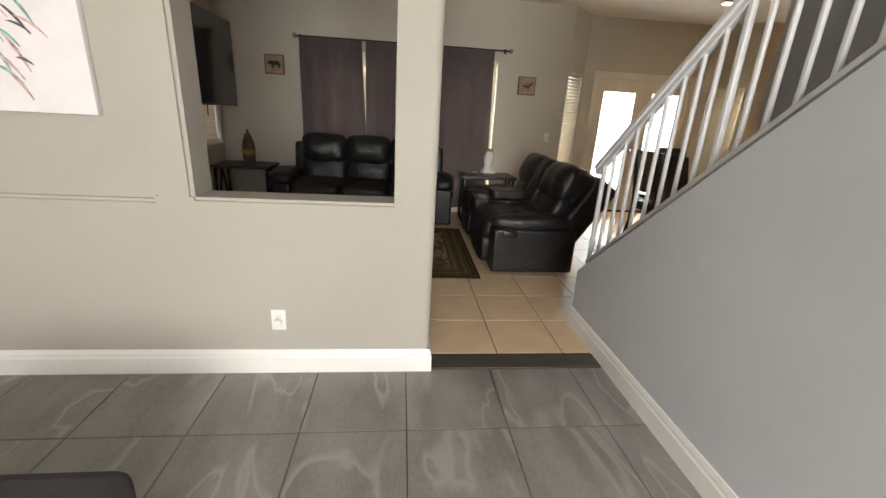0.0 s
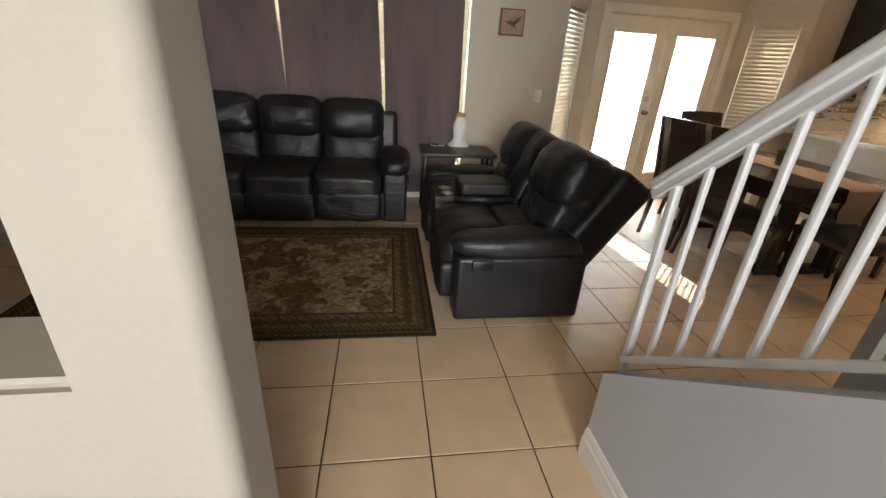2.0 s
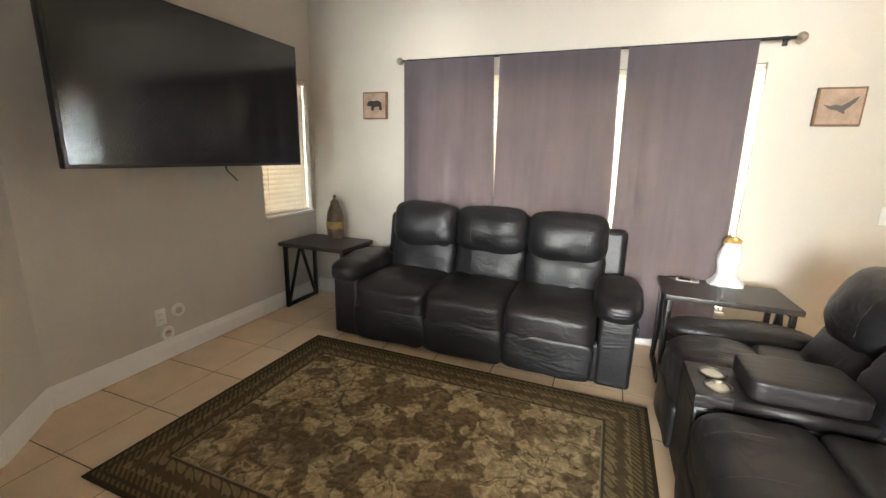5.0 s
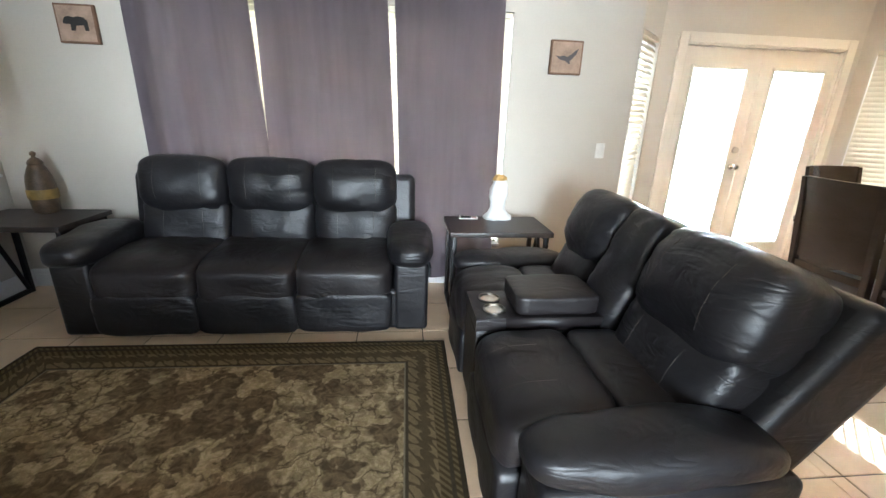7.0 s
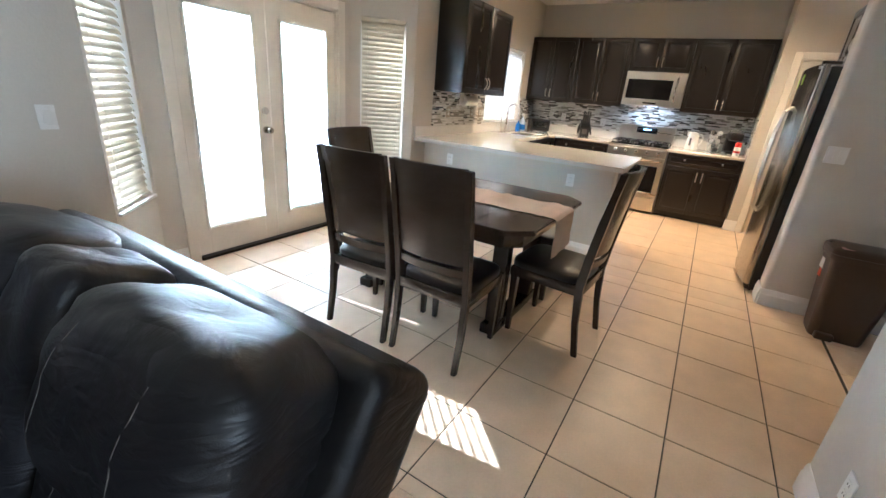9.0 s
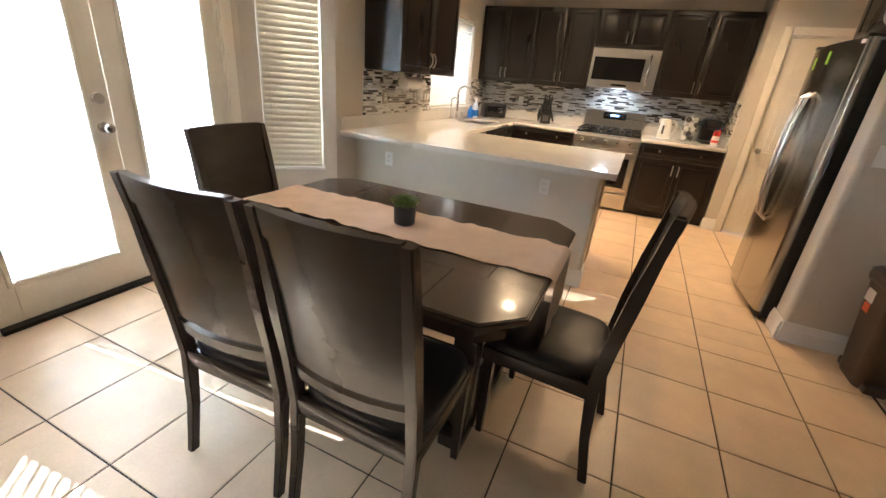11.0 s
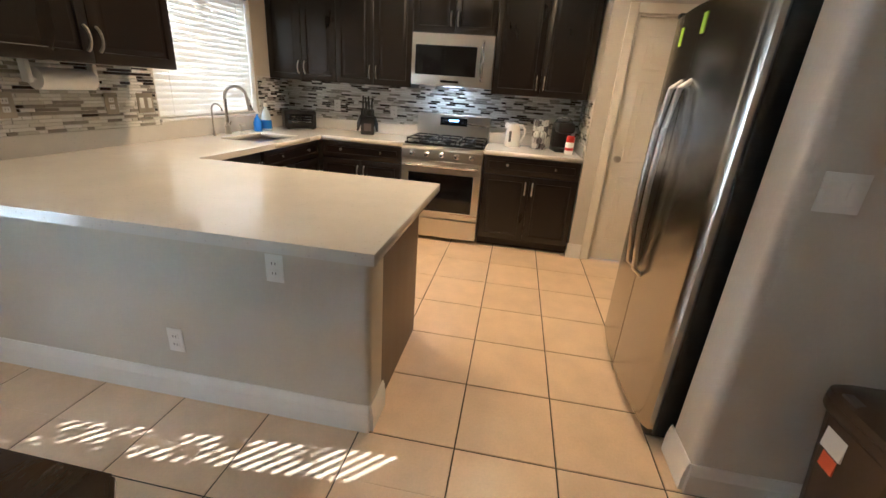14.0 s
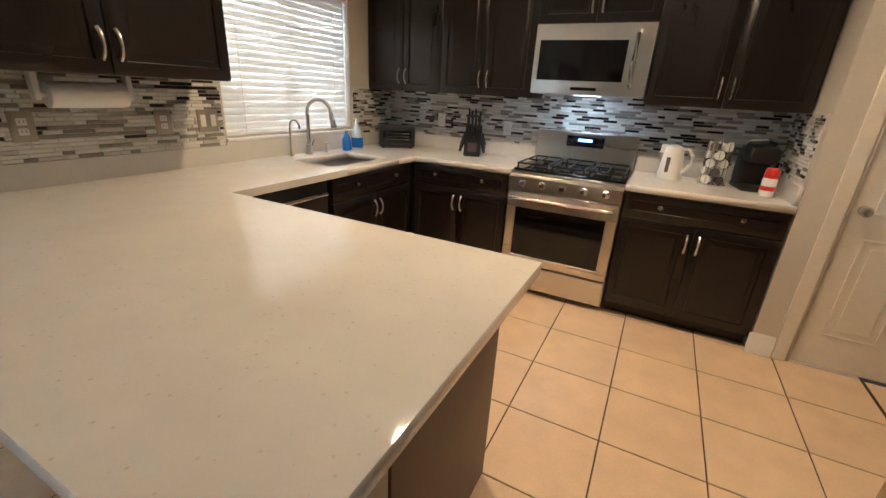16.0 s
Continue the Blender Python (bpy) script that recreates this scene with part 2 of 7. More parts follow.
def rug_mat(hx, hy):
    """Woven rug with a leaf field, a scroll border and plain edge bands, in the rug's own metres."""
    m, nt, b, L = nodes_of("rug_weave")
    N = nt.nodes

    def math_(op, a, c=None, c2=None):
        n = N.new("ShaderNodeMath")
        n.operation = op
        for i, v in enumerate((a, c, c2)):
            if v is None:
                continue
            if isinstance(v, (int, float)):
                n.inputs[i].default_value = v
            else:
                L.new(v, n.inputs[i])
        return n.outputs[0]

    def noise_(scale, detail, dist=0.0, vec=None):
        n = N.new("ShaderNodeTexNoise")
        n.inputs["Scale"].default_value, n.inputs["Detail"].default_value, n.inputs["Distortion"].default_value = scale, detail, dist
        L.new(vec or co, n.inputs[0])
        return n

    def mix_(f, a, c):
        n = N.new("ShaderNodeMix")
        n.data_type = "RGBA"
        L.new(f, n.inputs[0])
        for i, v in ((6, a), (7, c)):
            if isinstance(v, tuple):
                n.inputs[i].default_value = v
            else:
                L.new(v, n.inputs[i])
        return n.outputs[2]

    def step_(v, a, w=0.01):
        n = N.new("ShaderNodeMapRange")
        n.inputs["From Min"].default_value, n.inputs["From Max"].default_value = a - w, a + w
        L.new(v, n.inputs[0])
        return n.outputs[0]

    tc = N.new("ShaderNodeTexCoord")
    co = tc.outputs["Object"]
    sx = N.new("ShaderNodeSeparateXYZ")
    L.new(co, sx.inputs[0])
    ax, ay = math_("ABSOLUTE", sx.outputs[0]), math_("ABSOLUTE", sx.outputs[1])
    d = math_("MINIMUM", math_("SUBTRACT", hx, ax), math_("SUBTRACT", hy, ay))
    warp = noise_(9, 5)
    va = N.new("ShaderNodeVectorMath")
    va.operation = "MULTIPLY_ADD"
    L.new(warp.outputs[1], va.inputs[0])
    va.inputs[1].default_value = (0.34, 0.34, 0)
    L.new(co, va.inputs[2])
    vor = N.new("ShaderNodeTexVoronoi")
    vor.inputs["Scale"].default_value = 8
    L.new(va.outputs[0], vor.inputs[0])
    vor2 = N.new("ShaderNodeTexVoronoi")
    vor2.feature = "DISTANCE_TO_EDGE"
    vor2.inputs["Scale"].default_value = 8
    L.new(va.outputs[0], vor2.inputs[0])
    petals = N.new("ShaderNodeTexVoronoi")
    petals.feature = "DISTANCE_TO_EDGE"
    petals.inputs["Scale"].default_value = 22
    L.new(va.outputs[0], petals.inputs[0])
    big = noise_(2.6, 2.5, 0.5)
    sel = N.new("ShaderNodeSeparateColor")
    L.new(vor.outputs["Color"], sel.inputs[0])
    leafsel = math_("ADD", math_("MULTIPLY", sel.outputs[0], 0.6), math_("MULTIPLY", big.outputs[0], 0.8))
    leaf = math_("MULTIPLY", step_(leafsel, 0.64, 0.03), step_(vor2.outputs[0], 0.05, 0.04))
    shade = step_(petals.outputs[0], 0.07, 0.09)
    dapple = noise_(19, 5, 1.3)
    dap = step_(dapple.outputs[0], 0.52, 0.12)
    ground = mix_(dap, (0.076, 0.053, 0.029, 1), (0.165, 0.12, 0.066, 1))
    leafcol = mix_(dap, (0.225, 0.168, 0.095, 1), (0.385, 0.30, 0.18, 1))
    leafcol = mix_(shade, mix_(dap, (0.17, 0.13, 0.062, 1), (0.27, 0.215, 0.11, 1)), leafcol)
    field = mix_(leaf, ground, leafcol)
    # border: scrolls between thin lines
    along = math_("ADD", sx.outputs[0], sx.outputs[1])
    wave = math_("SINE", math_("ADD", math_("MULTIPLY", along, 58), math_("MULTIPLY", warp.outputs[0], 5)))
    cross = math_("SINE", math_("ADD", math_("MULTIPLY", d, 62), math_("MULTIPLY", wave, 1.5)))
    scroll = step_(math_("MULTIPLY", cross, wave), 0.12, 0.1)
    border = mix_(scroll, (0.070, 0.050, 0.026, 1), (0.150, 0.112, 0.060, 1))
    teeth = step_(math_("SINE", math_("MULTIPLY", along, 190)), 0.0, 0.2)
    edge_l = mix_(teeth, (0.055, 0.038, 0.018, 1), (0.11, 0.082, 0.040, 1))
    c = mix_(step_(d, 0.245, 0.002), (0.17, 0.145, 0.095, 1), field)
    c2 = mix_(step_(d, 0.225, 0.002), border, (0.050, 0.038, 0.023, 1))
    c = mix_(step_(d, 0.238, 0.002), c2, c)
    c = mix_(step_(d, 0.105, 0.002), edge_l, c)
    c = mix_(step_(d, 0.062, 0.002), (0.046, 0.035, 0.021, 1), c)
    c = mix_(step_(d, 0.045, 0.002), edge_l, c)
    c = mix_(step_(d, 0.022, 0.002), (0.034, 0.026, 0.016, 1), c)
    fib = noise_(260, 2)
    wear = noise_(16, 4, 0.8)
    hs = N.new("ShaderNodeHueSaturation")
    L.new(math_("ADD", math_("MULTIPLY_ADD", fib.outputs[0], 0.7, 0.34), math_("MULTIPLY", wear.outputs[0], 0.9)), hs.inputs["Value"])
    L.new(c, hs.inputs["Color"])
    L.new(hs.outputs[0], b.inputs["Base Color"])
    b.inputs["Roughness"].default_value = 0.92
    b.inputs["Specular IOR Level"].default_value = 0.1
    bp = N.new("ShaderNodeBump")
    bp.inputs["Strength"].default_value, bp.inputs["Distance"].default_value = 0.5, 0.004
    L.new(fib.outputs[0], bp.inputs["Height"])
    L.new(bp.outputs[0], b.inputs["Normal"])
    return m


def quartz_mat():
    m = M("white_quartz", (0.64, 0.625, 0.60), 0.045, var=0.04, vs=6, fine=300, bump=0.0, rvar=0.03)
    nt = m.node_tree
    N, L = nt.nodes, nt.links
    b = N["Principled BSDF"]
    src = b.inputs["Base Color"].links[0].from_socket
    geo = N.new("ShaderNodeNewGeometry")
    v = N.new("ShaderNodeTexVoronoi")
    v.inputs["Scale"].default_value = 38
    L.new(geo.outputs["Position"], v.inputs[0])
    r = N.new("ShaderNodeValToRGB")
    r.color_ramp.elements[0].position, r.color_ramp.elements[0].color = 0.0, (0.75, 0.75, 0.75, 1)
    r.color_ramp.elements[1].position, r.color_ramp.elements[1].color = 0.16, (0, 0, 0, 1)
    L.new(v.outputs["Distance"], r.inputs[0])
    mx = N.new("ShaderNodeMix")
    mx.data_type = "RGBA"
    L.new(r.outputs[0], mx.inputs[0])
    L.new(src, mx.inputs[6])
    mx.inputs[7].default_value = (0.38, 0.36, 0.33, 1)
    L.new(mx.outputs[2], b.inputs["Base Color"])
    return m


def mosaic_mat():
    m, nt, b, L = nodes_of("mosaic_glass_stone")
    N = nt.nodes
    g = N.new("ShaderNodeNewGeometry")
    r = N.new("ShaderNodeValToRGB")
    r.color_ramp.interpolation = "CONSTANT"
    cols = [(0.0, (0.66, 0.65, 0.61)), (0.20, (0.30, 0.28, 0.25)), (0.36, (0.72, 0.71, 0.68)), (0.54, (0.030, 0.022, 0.019)), (0.70, (0.56, 0.55, 0.51)), (0.82, (0.24, 0.22, 0.20)), (0.88, (0.75, 0.74, 0.72))]
    e = r.color_ramp.elements
    e[0].position, e[0].color = cols[0][0], rgba(cols[0][1])
    e[1].position, e[1].color = cols[1][0], rgba(cols[1][1])
    for p, c in cols[2:]:
        e.new(p).color = rgba(c)
    L.new(g.outputs["Random Per Island"], r.inputs[0])
    L.new(r.outputs[0], b.inputs["Base Color"])
    b.inputs["Roughness"].default_value = 0.16
    return m


def steel_mat(name="brushed_steel", col=(0.66, 0.63, 0.58), rough=0.29, stretch=(1, 1, 9)):
    return M(name, col, rough, 1.0, var=0.015, vs=1.5, fine=30, bump=0.012, dist=0.0004, stretch=stretch, rvar=0.04)


WALL = M("greige_wall_paint", (0.55, 0.51, 0.445), 0.7, var=0.05, vs=1.3, fine=75, bump=0.24, dist=0.003)
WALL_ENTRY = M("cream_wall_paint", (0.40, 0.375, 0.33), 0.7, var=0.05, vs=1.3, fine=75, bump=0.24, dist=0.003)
WALL_GREY = M("grey_stair_paint", (0.52, 0.53, 0.565), 0.65, var=0.05, vs=1.6, fine=80, bump=0.13, dist=0.003)
CEIL = M("ceiling_paint", (0.80, 0.76, 0.68), 0.85, var=0.04, vs=2, fine=60, bump=0.35, dist=0.003)
TRIM = M("white_trim_paint", (0.78, 0.77, 0.75), 0.38, var=0.04, vs=3, fine=40, bump=0.05)
CREAM = M("cream_door_paint", (0.74, 0.70, 0.62), 0.42, var=0.05, vs=3, fine=40, bump=0.05)
RAIL = M("white_rail_paint", (0.74, 0.75, 0.77), 0.35, var=0.05, vs=9, fine=60, bump=0.08)
TILE = tile_floor_mat()
GREYTILE = grey_tile_mat()
GROUT = M("dark_grout", (0.050, 0.038, 0.028), 0.9, var=0.3, vs=30, fine=200, bump=0.4)
GROUT_GREY = M("grey_grout", (0.04, 0.04, 0.04), 0.9, var=0.25, vs=30, fine=200, bump=0.4)
STRIPWOOD = M("charcoal_plank", (0.055, 0.048, 0.042), 0.45, var=0.5, vs=9, fine=90, bump=0.3, stretch=(0.5, 6, 1))
LEATHER = leather_mat("espresso_leather", (0.0125, 0.0118, 0.0135))
LEATHER_SEAT = leather_mat("espresso_leather_worn", (0.017, 0.0140, 0.0145))
STITCH = M("tan_stitching", (0.075, 0.062, 0.052), 0.8, var=0.2)
DARKWOOD = M("espresso_wood", (0.036, 0.023, 0.017), 0.24, var=0.14, vs=3, fine=50, bump=0.03, stretch=(1, 5, 1), rvar=0.06, coat=0.15)
CHAIRWOOD = M("espresso_chair_wood", (0.046, 0.035, 0.028), 0.25, var=0.10, vs=5, fine=60, bump=0.02, stretch=(1, 1, 3), coat=0.15, rvar=0.03)
ENDTABLE = M("charcoal_oak_top", (0.028, 0.021, 0.018), 0.42, var=0.5, vs=5, fine=80, bump=0.25, stretch=(1, 7, 1))
BLACKMETAL = M("black_metal", (0.012, 0.011, 0.011), 0.42, 0.4, var=0.2, vs=12)
CABINET = M("espresso_cabinet", (0.0100, 0.0070, 0.0060), 0.31, var=0.12, vs=4, fine=60, bump=0.05, stretch=(1, 1, 0.3))
STEEL = steel_mat()
STEEL_H = steel_mat("brushed_steel_wide", stretch=(1, 1, 1))
DARKSTEEL = M("dark_fridge_steel", (0.43, 0.405, 0.365), 0.22, 1.0, var=0.02, vs=0.8, fine=30, bump=0.01, dist=0.0003, stretch=(20, 20, 0.6), rvar=0.03)
LAMINATE = M("brown_laminate", (0.105, 0.072, 0.050), 0.5, var=0.10, vs=3, fine=60, bump=0.03, stretch=(4, 4, 0.5))
CHROME = M("polished_chrome", (0.75, 0.74, 0.72), 0.12, 1.0, var=0.03, bump=0.0)
NICKEL = M("satin_nickel", (0.55, 0.52, 0.47), 0.28, 1.0, var=0.05, bump=0.0)
BLACKGLASS = M("black_glass", (0.008, 0.008, 0.009), 0.06, var=0.05, bump=0.0, rvar=0.02)
TVGLASS = M("tv_screen", (0.006, 0.006, 0.007), 0.14, var=0.05, bump=0.0, rvar=0.02)
BLACKPLASTIC = M("black_plastic", (0.012, 0.012, 0.013), 0.35, var=0.15, bump=0.05)
WHITEPLASTIC = M("white_plastic", (0.75, 0.74, 0.71), 0.3, var=0.03, bump=0.0)
PLATE = M("nickel_cover_plate", (0.38, 0.34, 0.28), 0.35, 0.8, var=0.1, bump=0.0)
QUARTZ = quartz_mat()
MOSAIC = mosaic_mat()
CAST = M("cast_iron", (0.010, 0.010, 0.010), 0.55, var=0.3, vs=20, bump=0.2)
SEATVINYL = M("black_vinyl", (0.014, 0.012, 0.013), 0.38, var=0.15, vs=8, fine=300, bump=0.15)
CURTAIN = sheer("mauve_grey_curtain", (0.235, 0.20, 0.225), 0.42, 0.85, var=0.10, vs=5, stretch=(4, 4, 0.4))
SLAT = sheer("cream_blind_slat", (0.80, 0.74, 0.60), 0.16, 0.45, var=0.04)
SLAT_SIDE = sheer("tan_blind_slat", (0.76, 0.67, 0.53), 0.10, 0.5, var=0.04)
SLAT_DOOR = sheer("thin_door_blind_slat", (0.85, 0.85, 0.83), 0.5, 0.5, var=0.03)
SLAT_BAY = sheer("ivory_blind_slat", (0.60, 0.54, 0.42), 0.05, 0.45, var=0.04)
SLAT_WHITE = sheer("white_blind_slat", (0.85, 0.84, 0.80), 0.18, 0.45, var=0.04)
RUNNER = M("rose_linen", (0.56, 0.43, 0.33), 0.9, var=0.08, vs=9, fine=500, bump=0.4)
PLANT = M("succulent_green", (0.15, 0.24, 0.06), 0.55, var=0.35, vs=40, rnd=0.25)
POT = M("charcoal_pot", (0.045, 0.047, 0.055), 0.7, var=0.2, vs=30)
STATUE = M("white_plaster", (0.78, 0.78, 0.78), 0.45, var=0.06, vs=12, bump=0.15)
GOLD = M("gold_paint", (0.55, 0.35, 0.12), 0.45, 0.5, var=0.2, vs=20)
URN = M("aged_bronze_ceramic", (0.085, 0.055, 0.030), 0.45, var=0.5, vs=14, bump=0.4)
URN_BAND = M("ochre_band", (0.26, 0.17, 0.04), 0.5, var=0.3, vs=18)
BROWNPLASTIC = M("brown_bin_plastic", (0.050, 0.031, 0.021), 0.38, var=0.1, bump=0.1)
RED = M("red_plastic", (0.60, 0.03, 0.02), 0.4, var=0.05)
ORANGE = M("orange_sticker", (0.75, 0.12, 0.04), 0.5, var=0.05)
WHITE = M("white_paper", (0.80, 0.79, 0.77), 0.8, var=0.03)
BLUE = M("blue_soap", (0.03, 0.16, 0.55), 0.25, var=0.05)
SOAP = M("pale_soap", (0.55, 0.66, 0.76), 0.18, var=0.05)
GREEN = M("lime_sticker", (0.42, 0.75, 0.05), 0.5, var=0.05)
PLAQUE = M("tan_rustic_plaque", (0.36, 0.25, 0.18), 0.7, var=0.22, vs=14, fine=80, bump=0.3)
PLAQUE_EDGE = M("brown_plaque_edge", (0.16, 0.09, 0.05), 0.7, var=0.25, vs=20)
INK = M("dark_ink", (0.02, 0.018, 0.016), 0.7, var=0.1)
GREYINK = M("grey_ink", (0.09, 0.08, 0.08), 0.7, var=0.1)
CANVAS = M("pale_canvas", (0.74, 0.70, 0.72), 0.8, var=0.05, vs=9)
TEAL = M("teal_brushwork", (0.20, 0.36, 0.32), 0.7, var=0.6, vs=30)
PINKISH = M("dusty_rose_brushwork", (0.50, 0.33, 0.32), 0.7, var=0.4, vs=30)
GREYSOFA = M("charcoal_fabric", (0.035, 0.032, 0.034), 0.95, var=0.2, vs=20, fine=300, bump=0.6)
CLEAR = glass("clear_glass")
BARK = M("grey_bark", (0.16, 0.12, 0.09), 0.9, var=0.3, vs=20, bump=0.5)
LEAF = M("tree_leaf_green", (0.06, 0.10, 0.03), 0.55, var=0.35, vs=9)
PATIO = M("pale_concrete", (0.30, 0.285, 0.255), 0.85, var=0.12, vs=2, bump=0.2)
STUCCO = M("sand_stucco", (0.36, 0.32, 0.26), 0.9, var=0.08, vs=2, bump=0.3)
LAMPLENS = glow("warm_lens", (1.0, 0.78, 0.48), 14)
LAMPLENS_COOL = glow("cool_lens", (0.85, 0.93, 1.0), 3)
DISPLAY = glow("blue_display", (0.35, 0.6, 1.0), 1.5)

# ---- mesh helpers ----


def finish(bm, smooth=40):
    lim = math.cos(radians(smooth))
    bm.normal_update()
    for f in bm.faces:
        f.smooth = f.calc_area() < 0.05
    for e in bm.edges:
        lf = e.link_faces
        e.smooth = len(lf) == 2 and lf[0].normal.dot(lf[1].normal) > lim


def part(name, bm, material, parent=None, label="", smooth=40, kind=""):
    finish(bm, smooth)
    me = bpy.data.meshes.new(name)
    bm.to_mesh(me)
    bm.free()
    for mt in (material if isinstance(material, (list, tuple)) else [material]):
        me.materials.append(mt)
    ob = new(name, me)
    if parent:
        ob.parent = parent
    return tagged(ob, label=label, kind=kind)


def thing(name, m=None, label="", category="", group="", kind=""):
    ob = new(name)
    ob.empty_display_size = 0.1
    if m is not None:
        ob.matrix_basis = m
    return tagged(ob, label, category, group, kind)


def box(bm, x0, x1, y0, y1, z0, z1, r=0.0, seg=2, m=None):
    vs = bmesh.ops.create_cube(bm, size=1.0)["verts"]
    for v in vs:
        v.co = Vector(((x0 + x1) / 2 + v.co.x * (x1 - x0), (y0 + y1) / 2 + v.co.y * (y1 - y0), (z0 + z1) / 2 + v.co.z * (z1 - z0)))
    if r > 0:
        es = list({e for v in vs for e in v.link_edges})
        out = bmesh.ops.bevel(bm, geom=es, offset=min(r, 0.49 * min(abs(x1 - x0), abs(y1 - y0), abs(z1 - z0))), segments=seg, profile=0.5, affect="EDGES")
        vs = list({v for f in out["faces"] for v in f.verts} | {v for v in vs if v.is_valid})
    if m is not None:
        bmesh.ops.transform(bm, matrix=m, verts=vs)
    return bm


def B(*boxes, r=0.0, seg=2):
    bm = bmesh.new()
    for b in boxes:
        box(bm, *b[:6], r=b[6] if len(b) > 6 else r, seg=seg)
    return bm


def rod(bm, p0, p1, r0, r1=None, seg=12):
    p0, p1 = Vector(p0), Vector(p1)
    d = p1 - p0
    m = Matrix.Translation((p0 + p1) / 2) @ d.to_track_quat("Z", "Y").to_matrix().to_4x4()
    bmesh.ops.create_cone(bm, cap_ends=True, segments=seg, radius1=r0, radius2=r0 if r1 is None else r1, depth=d.length, matrix=m)
    return bm


def bar(bm, p0, p1, w, h, r=0.0):
    """A straight rectangular bar from p0 to p1; w across, h up."""
    p0, p1 = Vector(p0), Vector(p1)
    d = p1 - p0
    m = Matrix.Translation((p0 + p1) / 2) @ d.to_track_quat("Y", "Z").to_matrix().to_4x4()
    return box(bm, -w / 2, w / 2, -d.length / 2, d.length / 2, -h / 2, h / 2, r, m=m)


def lathe(profile, seg=24, cx=0.0, cy=0.0):
    bm = bmesh.new()
    rings = []
    for r, z in profile:
        rings.append([bm.verts.new((cx + r * math.cos(2 * math.pi * i / seg), cy + r * math.sin(2 * math.pi * i / seg), z)) for i in range(seg)])
    for a, b in zip(rings, rings[1:]):
        for i in range(seg):
            bm.faces.new((a[i], a[(i + 1) % seg], b[(i + 1) % seg], b[i]))
    bm.faces.new(rings[0][::-1])
    bm.faces.new(rings[-1])
    return bm


def prism(bm, pts, z0, z1, axis="z"):
    def P(a, b, c):
        return {"z": (a, b, c), "y": (a, c, b), "x": (c, a, b)}[axis]
    lo = [bm.verts.new(P(a, b, z0)) for a, b in pts]
    hi = [bm.verts.new(P(a, b, z1)) for a, b in pts]
    n = len(pts)
    bm.faces.new(lo[::-1])
    bm.faces.new(hi)
    for i in range(n):
        bm.faces.new((lo[i], lo[(i + 1) % n], hi[(i + 1) % n], hi[i]))
    bmesh.ops.recalc_face_normals(bm, faces=bm.faces)
    return bm


def tube(bm, pts, r, seg=10):
    """A round tube along a chain of points."""
    pts = [Vector(p) for p in pts]
    rings = []
    up = Vector((0.13, 0.21, 1)).normalized()
    for i, p in enumerate(pts):
        d = (pts[min(i + 1, len(pts) - 1)] - pts[max(i - 1, 0)]).normalized()
        a = d.cross(up)
        if a.length < 0.05:
            a = d.cross(Vector((1, 0, 0)))
        a.normalize()
        b = d.cross(a)
        rr = r[i] if isinstance(r, (list, tuple)) else r
        rings.append([bm.verts.new(p + (a * math.cos(2 * math.pi * k / seg) + b * math.sin(2 * math.pi * k / seg)) * rr) for k in range(seg)])
    for u, v in zip(rings, rings[1:]):
        for k in range(seg):
            bm.faces.new((u[k], u[(k + 1) % seg], v[(k + 1) % seg], v[k]))
    bm.faces.new(rings[0][::-1])
    bm.faces.new(rings[-1])
    bmesh.ops.recalc_face_normals(bm, faces=bm.faces)
    return bm


def pad(bm, c, s, k=4.0, n=10, m=None, lump=0.006, seed=0, freq=7.0, shape=None, crease=0.0):
    """A stuffed cushion: a rounded block about c with half sizes s; k is how square it is."""
    tmp = bmesh.new()
    bmesh.ops.create_cube(tmp, size=2.0)
    bmesh.ops.subdivide_edges(tmp, edges=tmp.edges[:], cuts=n, use_grid_fill=True)
    for v in tmp.verts:
        p = v.co.copy()
        f = (abs(p.x) ** k + abs(p.y) ** k + abs(p.z) ** k) ** (1 / k)
        q = p / f
        w = Vector((q.x * s[0], q.y * s[1], q.z * s[2]))
        if shape:
            w = Vector(shape(q, w))
        if lump:
            at = Vector((w.x, w.y, w.z)) * freq + Vector((seed * 7.3, seed * 3.1, 0))
            nn = noise.noise(at) * lump
            if crease:
                cr = noise.noise(Vector((at.x * 0.7, at.y * 0.7, at.z * 2.3)) + Vector((31, 5, 9)))
                nn -= crease * max(0.0, 1 - abs(cr) * 5) * (0.4 + 0.6 * noise.noise(at * 0.4 + Vector((3, 3, 3))) ** 2 * 4)
            w += Vector((q.x / max(s[0], .01), q.y / max(s[1], .01), q.z / max(s[2], .01))).normalized() * nn
        v.co = w + Vector(c)
    if m is not None:
        tmp.transform(m)
    me = bpy.data.meshes.new("tmp")
    tmp.to_mesh(me)
    tmp.free()
    bm.from_mesh(me)
    bpy.data.meshes.remove(me)
    return bm


